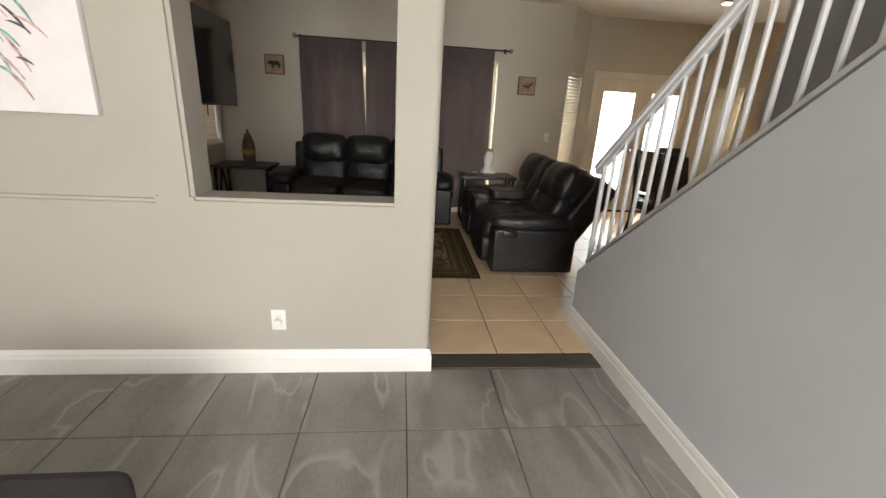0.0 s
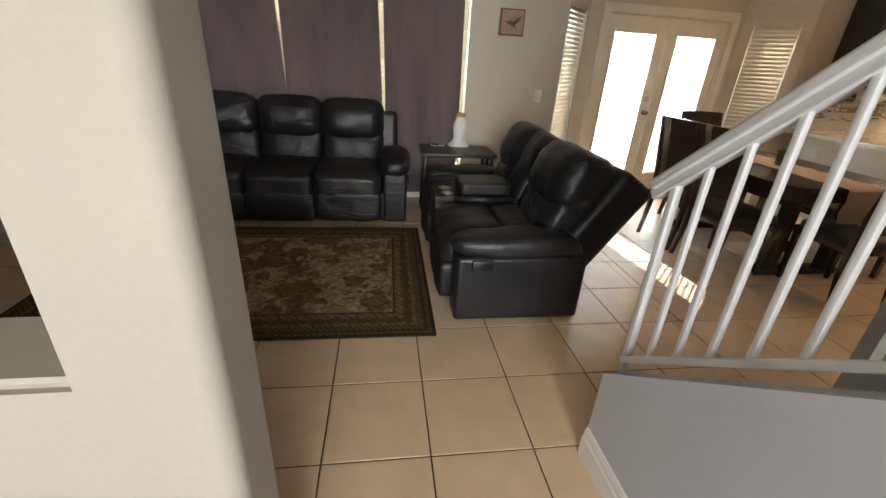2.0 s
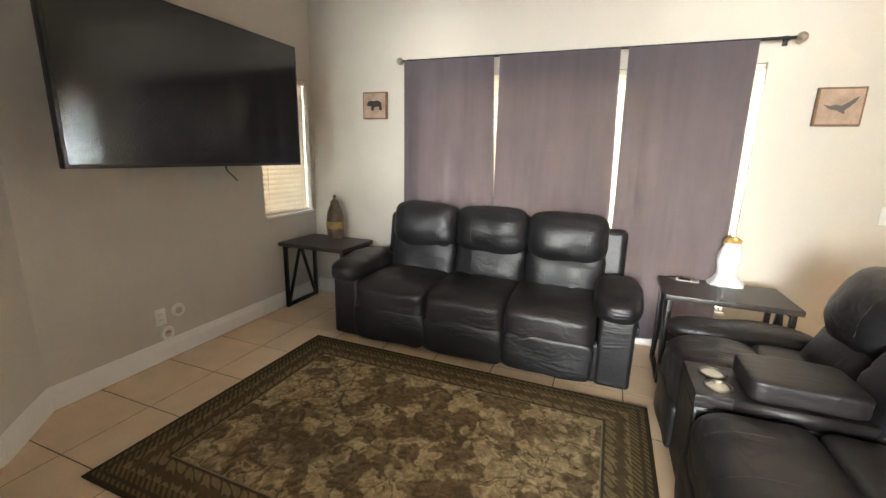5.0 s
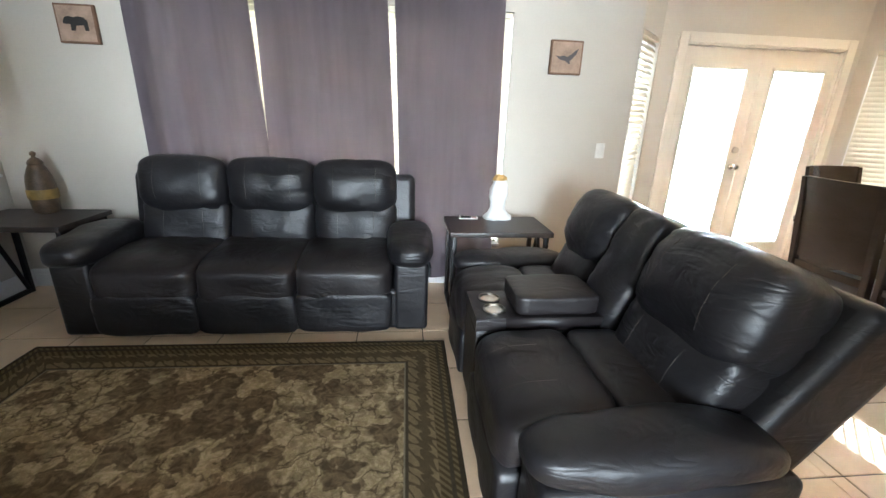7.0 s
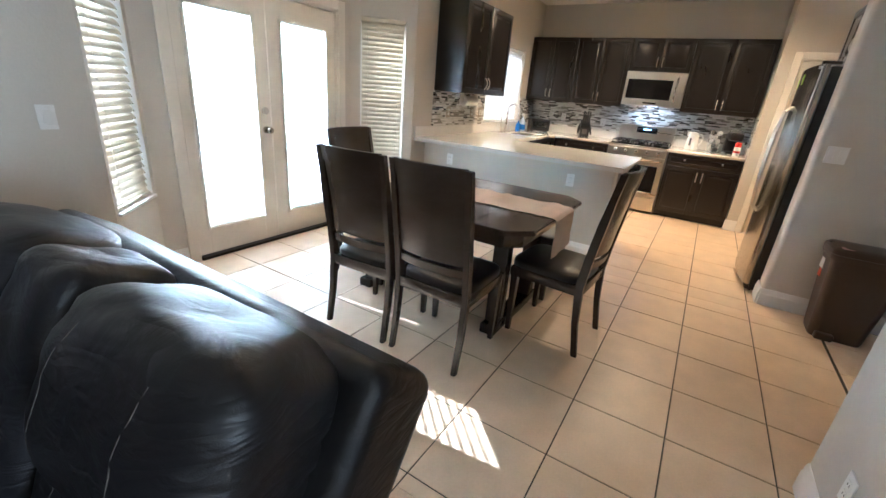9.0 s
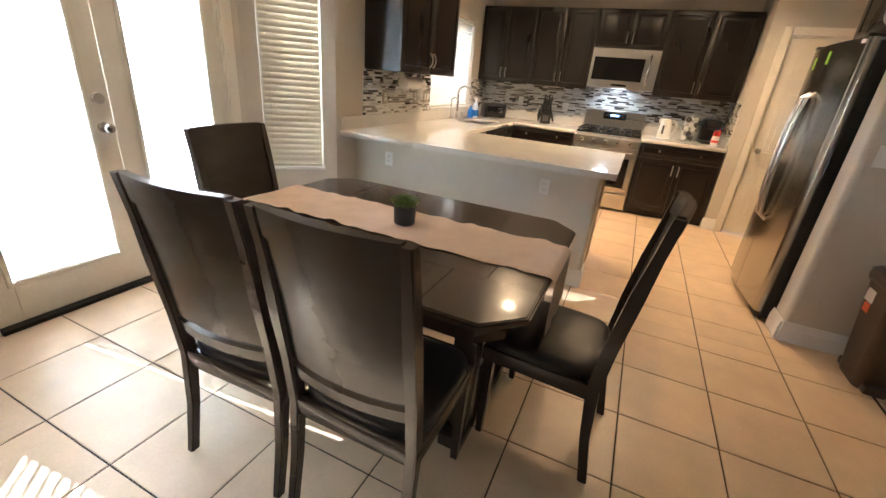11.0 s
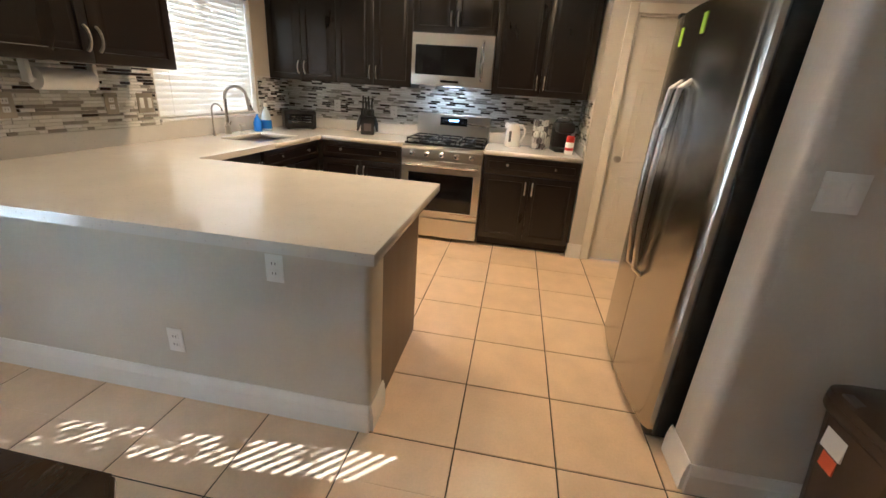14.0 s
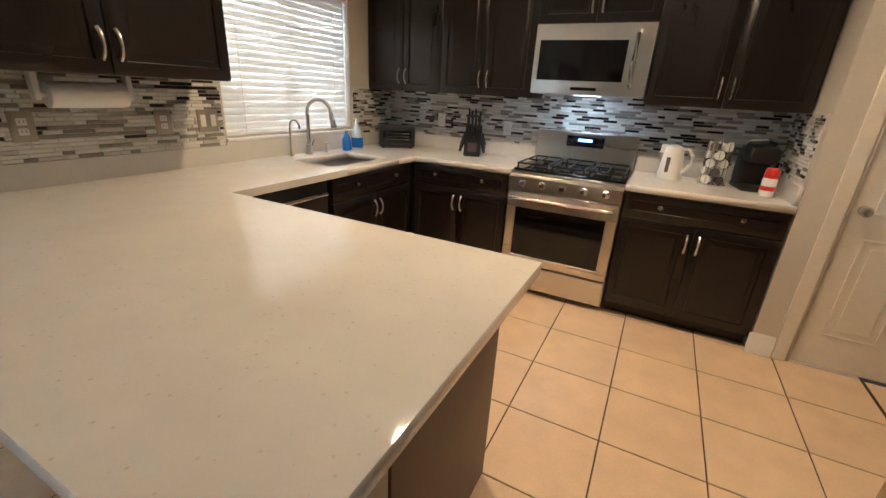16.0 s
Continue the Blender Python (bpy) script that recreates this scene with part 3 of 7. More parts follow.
def wall(name, p0, p1, thick, z0, z1, material, holes=(), label="", bevel=0.0):
    """A wall whose room face runs from p0 to p1 with its thickness to the left of that way; holes are (from, to, low, high) along it."""
    bm = bmesh.new()
    p0, p1 = Vector((*p0, 0)), Vector((*p1, 0))
    d = p1 - p0
    ln = d.length
    m = Matrix.Translation(p0) @ Matrix.Rotation(math.atan2(d.y, d.x), 4, "Z")
    cuts = sorted({0.0, ln, *[h[0] for h in holes], *[h[1] for h in holes]})
    for a, b in zip(cuts, cuts[1:]):
        spans = [(z0, z1)]
        for h in holes:
            if h[0] <= a + 1e-6 and h[1] >= b - 1e-6:
                spans = [s for u, v in spans for s in ((u, min(v, h[2])), (max(u, h[3]), v)) if s[1] - s[0] > 1e-4]
        for u, v in spans:
            box(bm, a, b, 0, thick, u, v, m=m)
    bmesh.ops.remove_doubles(bm, verts=bm.verts[:], dist=1e-4)
    inner = [f for f in bm.faces if all(len(e.link_faces) > 2 for e in f.edges)]
    ob = part(name, bm, material, label=label or name, kind="structure")
    return ob


def skirting(name, p0, p1, h=0.135, t=0.016, material=None, label="white painted baseboard along the wall"):
    """A moulded baseboard on the right-hand side of the way from p0 to p1."""
    p0, p1 = Vector((*p0, 0)), Vector((*p1, 0))
    d = p1 - p0
    bm = bmesh.new()
    prof = [(0, 0), (-t, 0), (-t, h - 0.045), (-t * 0.72, h - 0.036), (-t * 0.72, h - 0.02), (-t * 0.35, h), (0, h)]
    prism(bm, prof, 0, d.length, axis="x")
    bm.transform(Matrix.Translation(p0) @ Matrix.Rotation(math.atan2(d.y, d.x), 4, "Z"))
    bmesh.ops.recalc_face_normals(bm, faces=bm.faces)
    return part(name, bm, material or TRIM, label=label, kind="structure")


def rounded_plan(x0, x1, y0, y1, radii, n=9):
    """An upright block's outline; radii for its corners, anticlockwise from (x0, y0)."""
    pts = []
    for (cx, cy, sx, sy), r, a0 in zip(((x0, y0, 1, 1), (x1, y0, -1, 1), (x1, y1, -1, -1), (x0, y1, 1, -1)), radii, (180, 270, 0, 90)):
        if r == 0:
            pts.append((cx, cy))
            continue
        for i in range(n + 1):
            a = radians(a0 + 90 * i / n)
            pts.append((cx + sx * r + r * math.cos(a), cy + sy * r + r * math.sin(a)))
    return pts


# ---- the rooms ----
H = 2.77
YB = 5.84          # back wall of the living room
YK = 5.77          # kitchen wall
YD = 6.225         # wall of the patio doors
XL = -2.31         # left wall
XR = 8.32          # range wall
wall("wall_back", (XL - 0.15, YB), (2.24, YB), 0.16, 0, H, WALL, [(1.31, 3.735, 0.35, 2.05)], "greige back wall with a wide curtained window")
wall("wall_bay_left", (2.24, YB), (2.625, YD), 0.16, 0, H, WALL, [(0.03, 0.50, 0.585, 2.00)], "angled greige bay wall with a narrow window")
wall("wall_doors", (2.625, YD), (4.475, YD), 0.16, 0, H, WALL, [(0.215, 1.725, 0.0, 2.005)], "greige wall round the patio doors")
wall("wall_bay_right", (4.475, YD), (4.93, YK), 0.16, 0, H, WALL, [(0.11, 0.54, 0.625, 1.985)], "angled greige bay wall with a narrow window")
wall("wall_kitchen", (4.93, YK), (XR, YK), 0.16, 0, H, WALL, [(1.62, 2.80, 1.06, 2.04)], "greige kitchen wall with the sink window")
wall("wall_range", (XR, YK + 0.16), (XR, 2.66), 0.15, 0, H, WALL, (), "greige wall behind the range")
wall("wall_left", (XL, 3.54), (XL, YB), 0.15, 0, H, WALL, [(1.63, 2.25, 0.86, 2.05)], "greige wall behind the television, with a small window")
wall("wall_left_angle", (-2.02, 3.22), (XL, 3.54), 0.15, 0, H, WALL, (), "short angled greige wall")
wall("wall_left_return", (-2.02, 2.14), (-2.02, 3.22), 0.15, 0, H, WALL, (), "greige return wall")
# the wall between the rooms, with its see-through opening and shallow niche
bm = bmesh.new()
for q, kind in (((-3.2, -1.10, 1.99, 2.15, 0.92, H), ""), ((-3.2, -1.10, 1.955, 2.15, 0.0, 0.92), "top"), ((-1.10, -0.93, 1.955, 2.15, 0, 0.935), ""),
                ((-1.10, -0.93, 1.955, 2.15, 0.935, 2.35), "sides"), ((-1.10, -0.93, 1.955, 2.15, 2.35, H), ""), ((-0.93, -0.015, 1.955, 2.15, 0, 0.935), "top"), ((-0.93, -0.015, 1.955, 2.15, 2.35, H), "")):
    block = box(bmesh.new(), *q)
    if kind == "top":
        block.edges.ensure_lookup_table()
        rim = [e for e in block.edges if min(v.co.z for v in e.verts) > q[5] - 0.001 and abs(e.verts[0].co.y - e.verts[1].co.y) < 0.001]
        bmesh.ops.bevel(block, geom=rim, offset=0.016, segments=5, affect="EDGES")
    if kind == "sides":
        rim = [e for e in block.edges if abs(e.verts[0].co.z - e.verts[1].co.z) > 1 and e.verts[0].co.y < 2.0]
        bmesh.ops.bevel(block, geom=rim, offset=0.018, segments=5, affect="EDGES")
    shell = bpy.data.meshes.new("block")
    block.to_mesh(shell)
    block.free()
    bm.from_mesh(shell)
    bpy.data.meshes.remove(shell)
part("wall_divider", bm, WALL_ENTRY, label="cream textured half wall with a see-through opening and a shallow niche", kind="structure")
bm = bmesh.new()
prism(bm, rounded_plan(-0.015, 0.188, 1.955, 2.15, (0, 0.036, 0.036, 0)), 0, H)
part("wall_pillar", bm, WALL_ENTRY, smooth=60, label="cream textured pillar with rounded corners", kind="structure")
# stair: knee wall, far wall, closet wall
KY, KZ, KS = 2.50, 0.40, 0.80
bm = bmesh.new()
prism(bm, [(KY, 0), (KY, KZ), (KY - (H - KZ) / KS, H), (-3.5, H), (-3.5, 0)], 1.225, 1.335, axis="x")
part("wall_stair_knee", bm, WALL_GREY, label="grey painted sloping knee wall beside the stair", kind="structure")
wall("wall_stair_far", (2.20, -3.5), (2.20, 2.46), -0.12, 0, H, WALL_GREY, (), "grey wall on the far side of the stair")
wall("wall_closet", (3.15, 2.46), (2.32, 2.46), 0.12, 0, H, WALL, (), "greige wall under the stair")
wall("wall_closet_side", (3.15, 1.60), (3.15, 2.34), 0.12, 0, H, WALL, (), "greige side wall of the alcove")
wall("wall_alcove", (3.03, 1.70), (5.20, 1.70), -0.12, 0, H, WALL, (), "greige back wall of the alcove")
bm = bmesh.new()
prism(bm, rounded_plan(5.20, 5.40, 1.58, 2.465, (0, 0, 0.03, 0.036)), 0, H)
part("wall_fridge_side", bm, WALL, smooth=60, label="greige wall end with rounded corners beside the fridge", kind="structure")
wall("wall_fridge_back", (5.40, 1.66), (7.66, 1.66), -0.12, 0, H, WALL, (), "greige wall behind the fridge")
wall("wall_pantry_side", (7.66, 2.66), (XR, 2.66), -0.10, 0, H, WALL, (), "greige wall end beside the worktop")
wall("wall_pantry", (7.66, 2.56), (7.66, 1.66), 0.12, 0, H, WALL, [(0.09, 0.87, 0, 2.04)], "greige wall with the pantry door")
part("ceiling", B((-3.3, 8.6, -3.6, 6.6, H, H + 0.12)), CEIL, label="cream textured flat ceiling", kind="structure")
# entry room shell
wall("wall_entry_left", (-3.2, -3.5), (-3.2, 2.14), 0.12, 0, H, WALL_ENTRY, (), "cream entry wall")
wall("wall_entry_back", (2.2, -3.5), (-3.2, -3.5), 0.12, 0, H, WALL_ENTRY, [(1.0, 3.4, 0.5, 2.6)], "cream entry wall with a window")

# steps of the stair
for i in range(9):
    y1 = KY - 0.06 - i * 0.235
    ob = part("stair_step", B((1.335, 2.20, y1 - 0.26, y1, 0.0 if i == 0 else i * 0.188, (i + 1) * 0.188, 0.008)), TRIM, label="carpeted stair step", kind="structure")
    ob.data.materials[0] = GREYSOFA

skirting("baseboard_divider", (-3.2, 1.955), (0.188, 1.955))
skirting("baseboard_pillar_end", (0.188, 1.939), (0.188, 2.166))
skirting("baseboard_stair", (1.225, 2.50), (1.225, -3.5))
skirting("baseboard_stair_end", (1.335, 2.50), (1.225, 2.50))
skirting("baseboard_left", (XL, 3.54), (XL, YB))
skirting("baseboard_left_angle", (-2.02, 3.22), (XL, 3.54))
skirting("baseboard_left_return", (-2.02, 2.14), (-2.02, 3.22))
skirting("baseboard_back", (XL, YB), (2.24, YB))
skirting("baseboard_bay_left", (2.24, YB), (2.625, YD))
skirting("baseboard_doors_west", (2.625, YD), (2.775, YD))
skirting("baseboard_bay_right", (4.475, YD), (4.93, YK))
skirting("baseboard_bay_end", (4.93, YK), (5.20, YK))
skirting("baseboard_closet", (3.15, 2.46), (2.20, 2.46))
skirting("baseboard_closet_side", (3.15, 1.70), (3.15, 2.46))
skirting("baseboard_alcove", (5.20, 1.70), (3.15, 1.70))
skirting("baseboard_fridge_side", (5.20, 2.465), (5.20, 1.70))
skirting("baseboard_fridge_end", (5.40, 2.465), (5.20, 2.465))
skirting("baseboard_pantry", (7.66, 2.676), (7.66, 2.542))

# peninsula half wall
bm = bmesh.new()
prism(bm, rounded_plan(5.19, 5.36, 3.73, YK, (0.024, 0.02, 0, 0)), 0, 0.872)
part("wall_peninsula", bm, WALL, smooth=60, label="grey textured half wall under the breakfast bar", kind="structure")
skirting("baseboard_peninsula", (5.19, YK), (5.19, 3.73))
skirting("baseboard_peninsula_end", (5.19, 3.73), (5.36, 3.73))

# ---- windows and doors ----


def blind(parent, width, z0, z1, pitch, mat, tilt, sl=0.048, cords=(0.15, 0.85), top=0.05, label="cream horizontal blind slat"):
    """Slats across local x from 0 to width, hung from z1 down to z0."""
    bm = bmesh.new()
    h = sl / 2
    n = 4
    pts = [(-h + sl * i / n, 0.004 * (1 - (2 * i / n - 1) ** 2)) for i in range(n + 1)]
    ring = pts + [(a, b - 0.0025) for a, b in pts[::-1]]
    prism(bm, ring, 0.012, width - 0.012, axis="x")
    bm.transform(Matrix.Rotation(radians(tilt), 4, "X"))
    bmesh.ops.recalc_face_normals(bm, faces=bm.faces)
    first = part("slat", bm, mat, parent, label)
    z = z1 - top
    first.location = (0, 0, z)
    z -= pitch
    while z > z0 + 0.02:
        o = first.copy()
        scene.collection.objects.link(o)
        o.location = (0, 0, z)
        z -= pitch
    part("head_rail", B((0.005, width - 0.005, -0.028, 0.028, z1 - top + 0.012, z1 - 0.002), r=0.004), mat, parent, "blind head rail")
    part("bottom_rail", B((0.01, width - 0.01, -0.022, 0.022, z0 + 0.004, z0 + 0.022), r=0.005), mat, parent, "blind bottom rail")
    for c in cords:
        bmc = bmesh.new()
        for yy in (-0.026, 0.026):
            rod(bmc, (width * c, yy, z0 + 0.01), (width * c, yy, z1 - 0.02), 0.0012, seg=5)
        part("ladder_cord", bmc, mat, parent, "ladder cord of the blind")


def window(idx, p0, p1, z0, z1, mat, tilt, label, pitch=0.043, sl=0.048, inset=0.05, cords=(0.15, 0.85)):
    """A window in the hole from p0 to p1 on the wall's room face; outside lies to the left of that way."""
    p0, p1 = Vector((*p0, 0)), Vector((*p1, 0))
    d = p1 - p0
    w = d.length
    m = Matrix.Translation(p0) @ Matrix.Rotation(math.atan2(d.y, d.x), 4, "Z")
    th = thing("window_%d" % idx, m, label, kind="structure")
    f = 0.035
    part("window_frame", B((0, w, 0.09, 0.14, z0, z0 + f), (0, w, 0.09, 0.14, z1 - f, z1), (0, f, 0.09, 0.14, z0 + f, z1 - f), (w - f, w, 0.09, 0.14, z0 + f, z1 - f), r=0.004), TRIM, th, "white vinyl window frame")
    pane = part("pane", B((f, w - f, 0.110, 0.114, z0 + f, z1 - f)), CLEAR, th, "clear window pane")
    pane.visible_shadow = False
    part("window_sill", B((-0.01, w + 0.01, -0.022, 0.088, z0 - 0.022, z0 - 0.001), r=0.006), TRIM, th, "white painted sill")
    bl = thing("blind", None, "cream horizontal blind hung in the window", "window blind")
    bl.matrix_basis = m @ Matrix.Translation((0, inset, 0))
    blind(bl, w, z0, z1, pitch, mat, tilt, sl, cords)
    return th


s2 = math.sqrt(0.5)
window(1, (-1.15, YB), (1.275, YB), 0.35, 2.05, SLAT, 82, "wide back window behind the curtains")
window(2, (2.24 + 0.03 * s2, YB + 0.03 * s2), (2.24 + 0.50 * s2, YB + 0.50 * s2), 0.585, 2.00, SLAT_BAY, 55, "narrow bay window with a half-open cream blind", inset=0.03)
window(3, (4.475 + 0.11 * s2, YD - 0.11 * s2), (4.475 + 0.54 * s2, YD - 0.54 * s2), 0.625, 1.985, SLAT_BAY, 69, "narrow bay window with a half-open cream blind", inset=0.03)
window(4, (6.55, YK), (7.73, YK), 1.06, 2.04, SLAT_WHITE, 78, "sink window with a closed white blind", cords=(0.14, 0.86))
window(5, (XL, 5.17), (XL, 5.79), 0.86, 2.05, SLAT_SIDE, 82, "small side window with a closed cream blind", inset=0.06)


def patio_doors():
    th = thing("door_1", pose(2.84, YD, 0), "pair of cream glazed patio doors with blinds inside the glass", kind="structure")
    W = 1.51
    c = 0.062
    part("door_casing", B((-c, 0.02, -0.018, 0.0, 0, 2.005 + c), (W - 0.02, W + c, -0.018, 0.0, 0, 2.005 + c), (0.02, W - 0.02, -0.018, 0.0, 1.985, 2.005 + c), r=0.006), CREAM, th, "cream door casing")
    part("door_frame", B((0.0, 0.03, 0.0, 0.15, 0, 2.005), (W - 0.03, W, 0.0, 0.15, 0, 2.005), (0.03, W - 0.03, 0.0, 0.15, 1.972, 2.005), r=0.003), CREAM, th, "cream door frame")
    part("threshold", B((0.03, W - 0.03, -0.02, 0.15, 0.0, 0.022), r=0.004), BLACKMETAL, th, "dark metal threshold")
    for k, (x0, x1) in enumerate(((0.034, 0.757), (0.761, W - 0.034))):
        g0, g1 = ((0.14, 0.63), (0.895, 1.37))[k]
        zb, zt = 0.245, 1.80
        part("door_leaf", B((x0, g0, 0.03, 0.075, 0.025, 1.969), (g1, x1, 0.03, 0.075, 0.025, 1.969), (g0, g1, 0.03, 0.075, 0.025, zb), (g0, g1, 0.03, 0.075, zt, 1.969), r=0.002), CREAM, th, "cream door leaf")
        f = 0.025
        part("glazing_bead", B((g0 - f, g0, 0.018, 0.03, zb - f, zt + f), (g1, g1 + f, 0.018, 0.03, zb - f, zt + f), (g0, g1, 0.018, 0.03, zb - f, zb), (g0, g1, 0.018, 0.03, zt, zt + f), r=0.004), CREAM, th, "cream moulding round the glass")
        p = part("pane", B((g0, g1, 0.036, 0.040, zb, zt)), CLEAR, th, "clear door pane")
        p.visible_shadow = False
        bl = thing("blind", pose(2.84 + g0, YD + 0.055, 0), "white mini blind inside the door glass", "window blind")
        blind(bl, g1 - g0, zb, zt, 0.0125, SLAT_DOOR, 66, 0.0145, (0.2, 0.8), top=0.02, label="narrow white blind slat")
    for z in (0.97, 1.12):
        bm = bmesh.new()
        rod(bm, (0.70, 0.03, z), (0.70, 0.012, z), 0.030, 0.028, 18)
        if z < 1:
            bm2 = lathe([(0.010, 0.0), (0.012, 0.02), (0.024, 0.032), (0.028, 0.045), (0.022, 0.058), (0.006, 0.062)], 18)
            bm2.transform(Matrix.Translation((0.70, 0.014, z)) @ Matrix.Rotation(radians(90), 4, "X"))
            me = bpy.data.meshes.new("tmp")
            bm2.to_mesh(me)
            bm2.free()
            bm.from_mesh(me)
            bpy.data.meshes.remove(me)
        part("door_knob" if z < 1 else "deadbolt", bm, NICKEL, th, "satin nickel door hardware")


patio_doors()


def pantry_door():
    th = thing("door_2", Matrix.Translation((7.66, 2.47, 0)) @ Matrix.Rotation(radians(-90), 4, "Z"), "white six-panel pantry door with a brass knob", kind="structure")
    W, c = 0.78, 0.07
    part("door_casing", B((-c, 0.0, -0.018, 0.0, 0, 2.04 + c), (W, W + c, -0.018, 0.0, 0, 2.04 + c), (0.0, W, -0.018, 0.0, 2.04, 2.04 + c), r=0.006), CREAM, th, "cream door casing")
    part("door_frame", B((0, 0.02, 0.0, 0.12, 0, 2.04), (W - 0.02, W, 0.0, 0.12, 0, 2.04), (0.02, W - 0.02, 0, 0.12, 2.02, 2.04)), CREAM, th, "cream door frame")
    bm = B((0.022, W - 0.022, 0.022, 0.05, 0.008, 2.018, 0.002))
    part("door_leaf", bm, CREAM, th, "cream door leaf")
    for x0, x1 in ((0.13, 0.345), (0.435, 0.65)):
        for z0, z1 in ((0.22, 0.78), (0.93, 1.55), (1.66, 1.88)):
            bm = B((x0 - 0.012, x1 + 0.012, 0.0145, 0.0225, z0 - 0.012, z0), (x0 - 0.012, x1 + 0.012, 0.0145, 0.0225, z1, z1 + 0.012), (x0 - 0.012, x0, 0.0145, 0.0225, z0, z1), (x1, x1 + 0.012, 0.0145, 0.0225, z0, z1), (x0 + 0.035, x1 - 0.035, 0.013, 0.0225, z0 + 0.035, z1 - 0.035, 0.007), r=0.003)
            part("door_panel", bm, CREAM, th, "raised door panel")
    bm = lathe([(0.026, 0.0), (0.026, 0.006), (0.010, 0.010), (0.012, 0.026), (0.026, 0.040), (0.028, 0.052), (0.020, 0.064), (0.004, 0.067)], 18)
    bm.transform(Matrix.Translation((0.075, 0.022, 0.94)) @ Matrix.Rotation(radians(90), 4, "X"))
    part("door_knob", bm, NICKEL, th, "satin nickel knob")


pantry_door()


def stair_rail():
    th = thing("stair_railing", pose(1.28, 0, 0), "white painted metal stair railing on the knee wall", "stair railing")
    n = 29
    sl = KS

    def zk(y):
        return KZ + sl * (KY - y)
    ya, yb = 2.492, -0.42
    bm = bmesh.new()
    ye = ya + 0.07
    bar(bm, (0, ye, zk(ye) + 0.733), (0, yb, zk(yb) + 0.733), 0.062, 0.030, 0.008)
    bar(bm, (0, ye, zk(ye) + 0.703), (0, yb, zk(yb) + 0.703), 0.036, 0.032, 0.004)
    part("handrail", bm, RAIL, th, "white moulded handrail")
    bm = bmesh.new()
    bar(bm, (0, ya, zk(ya) + 0.061), (0, yb, zk(yb) + 0.061), 0.036, 0.022, 0.003)
    part("bottom_rail", bm, RAIL, th, "white flat bottom rail")
    first = None
    for i in range(n):
        y = ya - 0.012 - 0.0995 * i
        w = 0.024 if i % 9 == 0 else 0.0165
        part("newel" if i % 9 == 0 else "baluster", B((-w / 2, w / 2, y - w / 2, y + w / 2, zk(y) + (0.0 if i == 0 else 0.05), zk(y) + 0.70), r=0.002), RAIL, th, "white square post" if i % 9 == 0 else "white square baluster")


stair_rail()

# ---- things ----


def rug():
    hx, hy = 1.175, 0.80
    th = part("area_rug", B((-hx, hx, -hy, hy, 0.0, 0.010), r=0.004), rug_mat(hx, hy), None, "")
    th.matrix_basis = pose(-0.435, 4.095, 0.002, 0, 0, -0.6)
    tagged(th, "brown and beige woven area rug with leaf field and scroll border", "rug")


def seams(bm, parent, lines, r=0.0013):
    """Stitched seams: each line is a row of (start, way) pairs dropped onto the cushion's surface."""
    tree = BVHTree.FromBMesh(bm)
    for line in lines:
        pts = []
        for o, d in line:
            hit = tree.ray_cast(Vector(o), Vector(d))[0]
            if hit is not None:
                pts.append(hit)
        if len(pts) > 2:
            tb = bmesh.new()
            tube(tb, pts, r, 5)
            part("stitching", tb, STITCH, parent, "stitched seam")


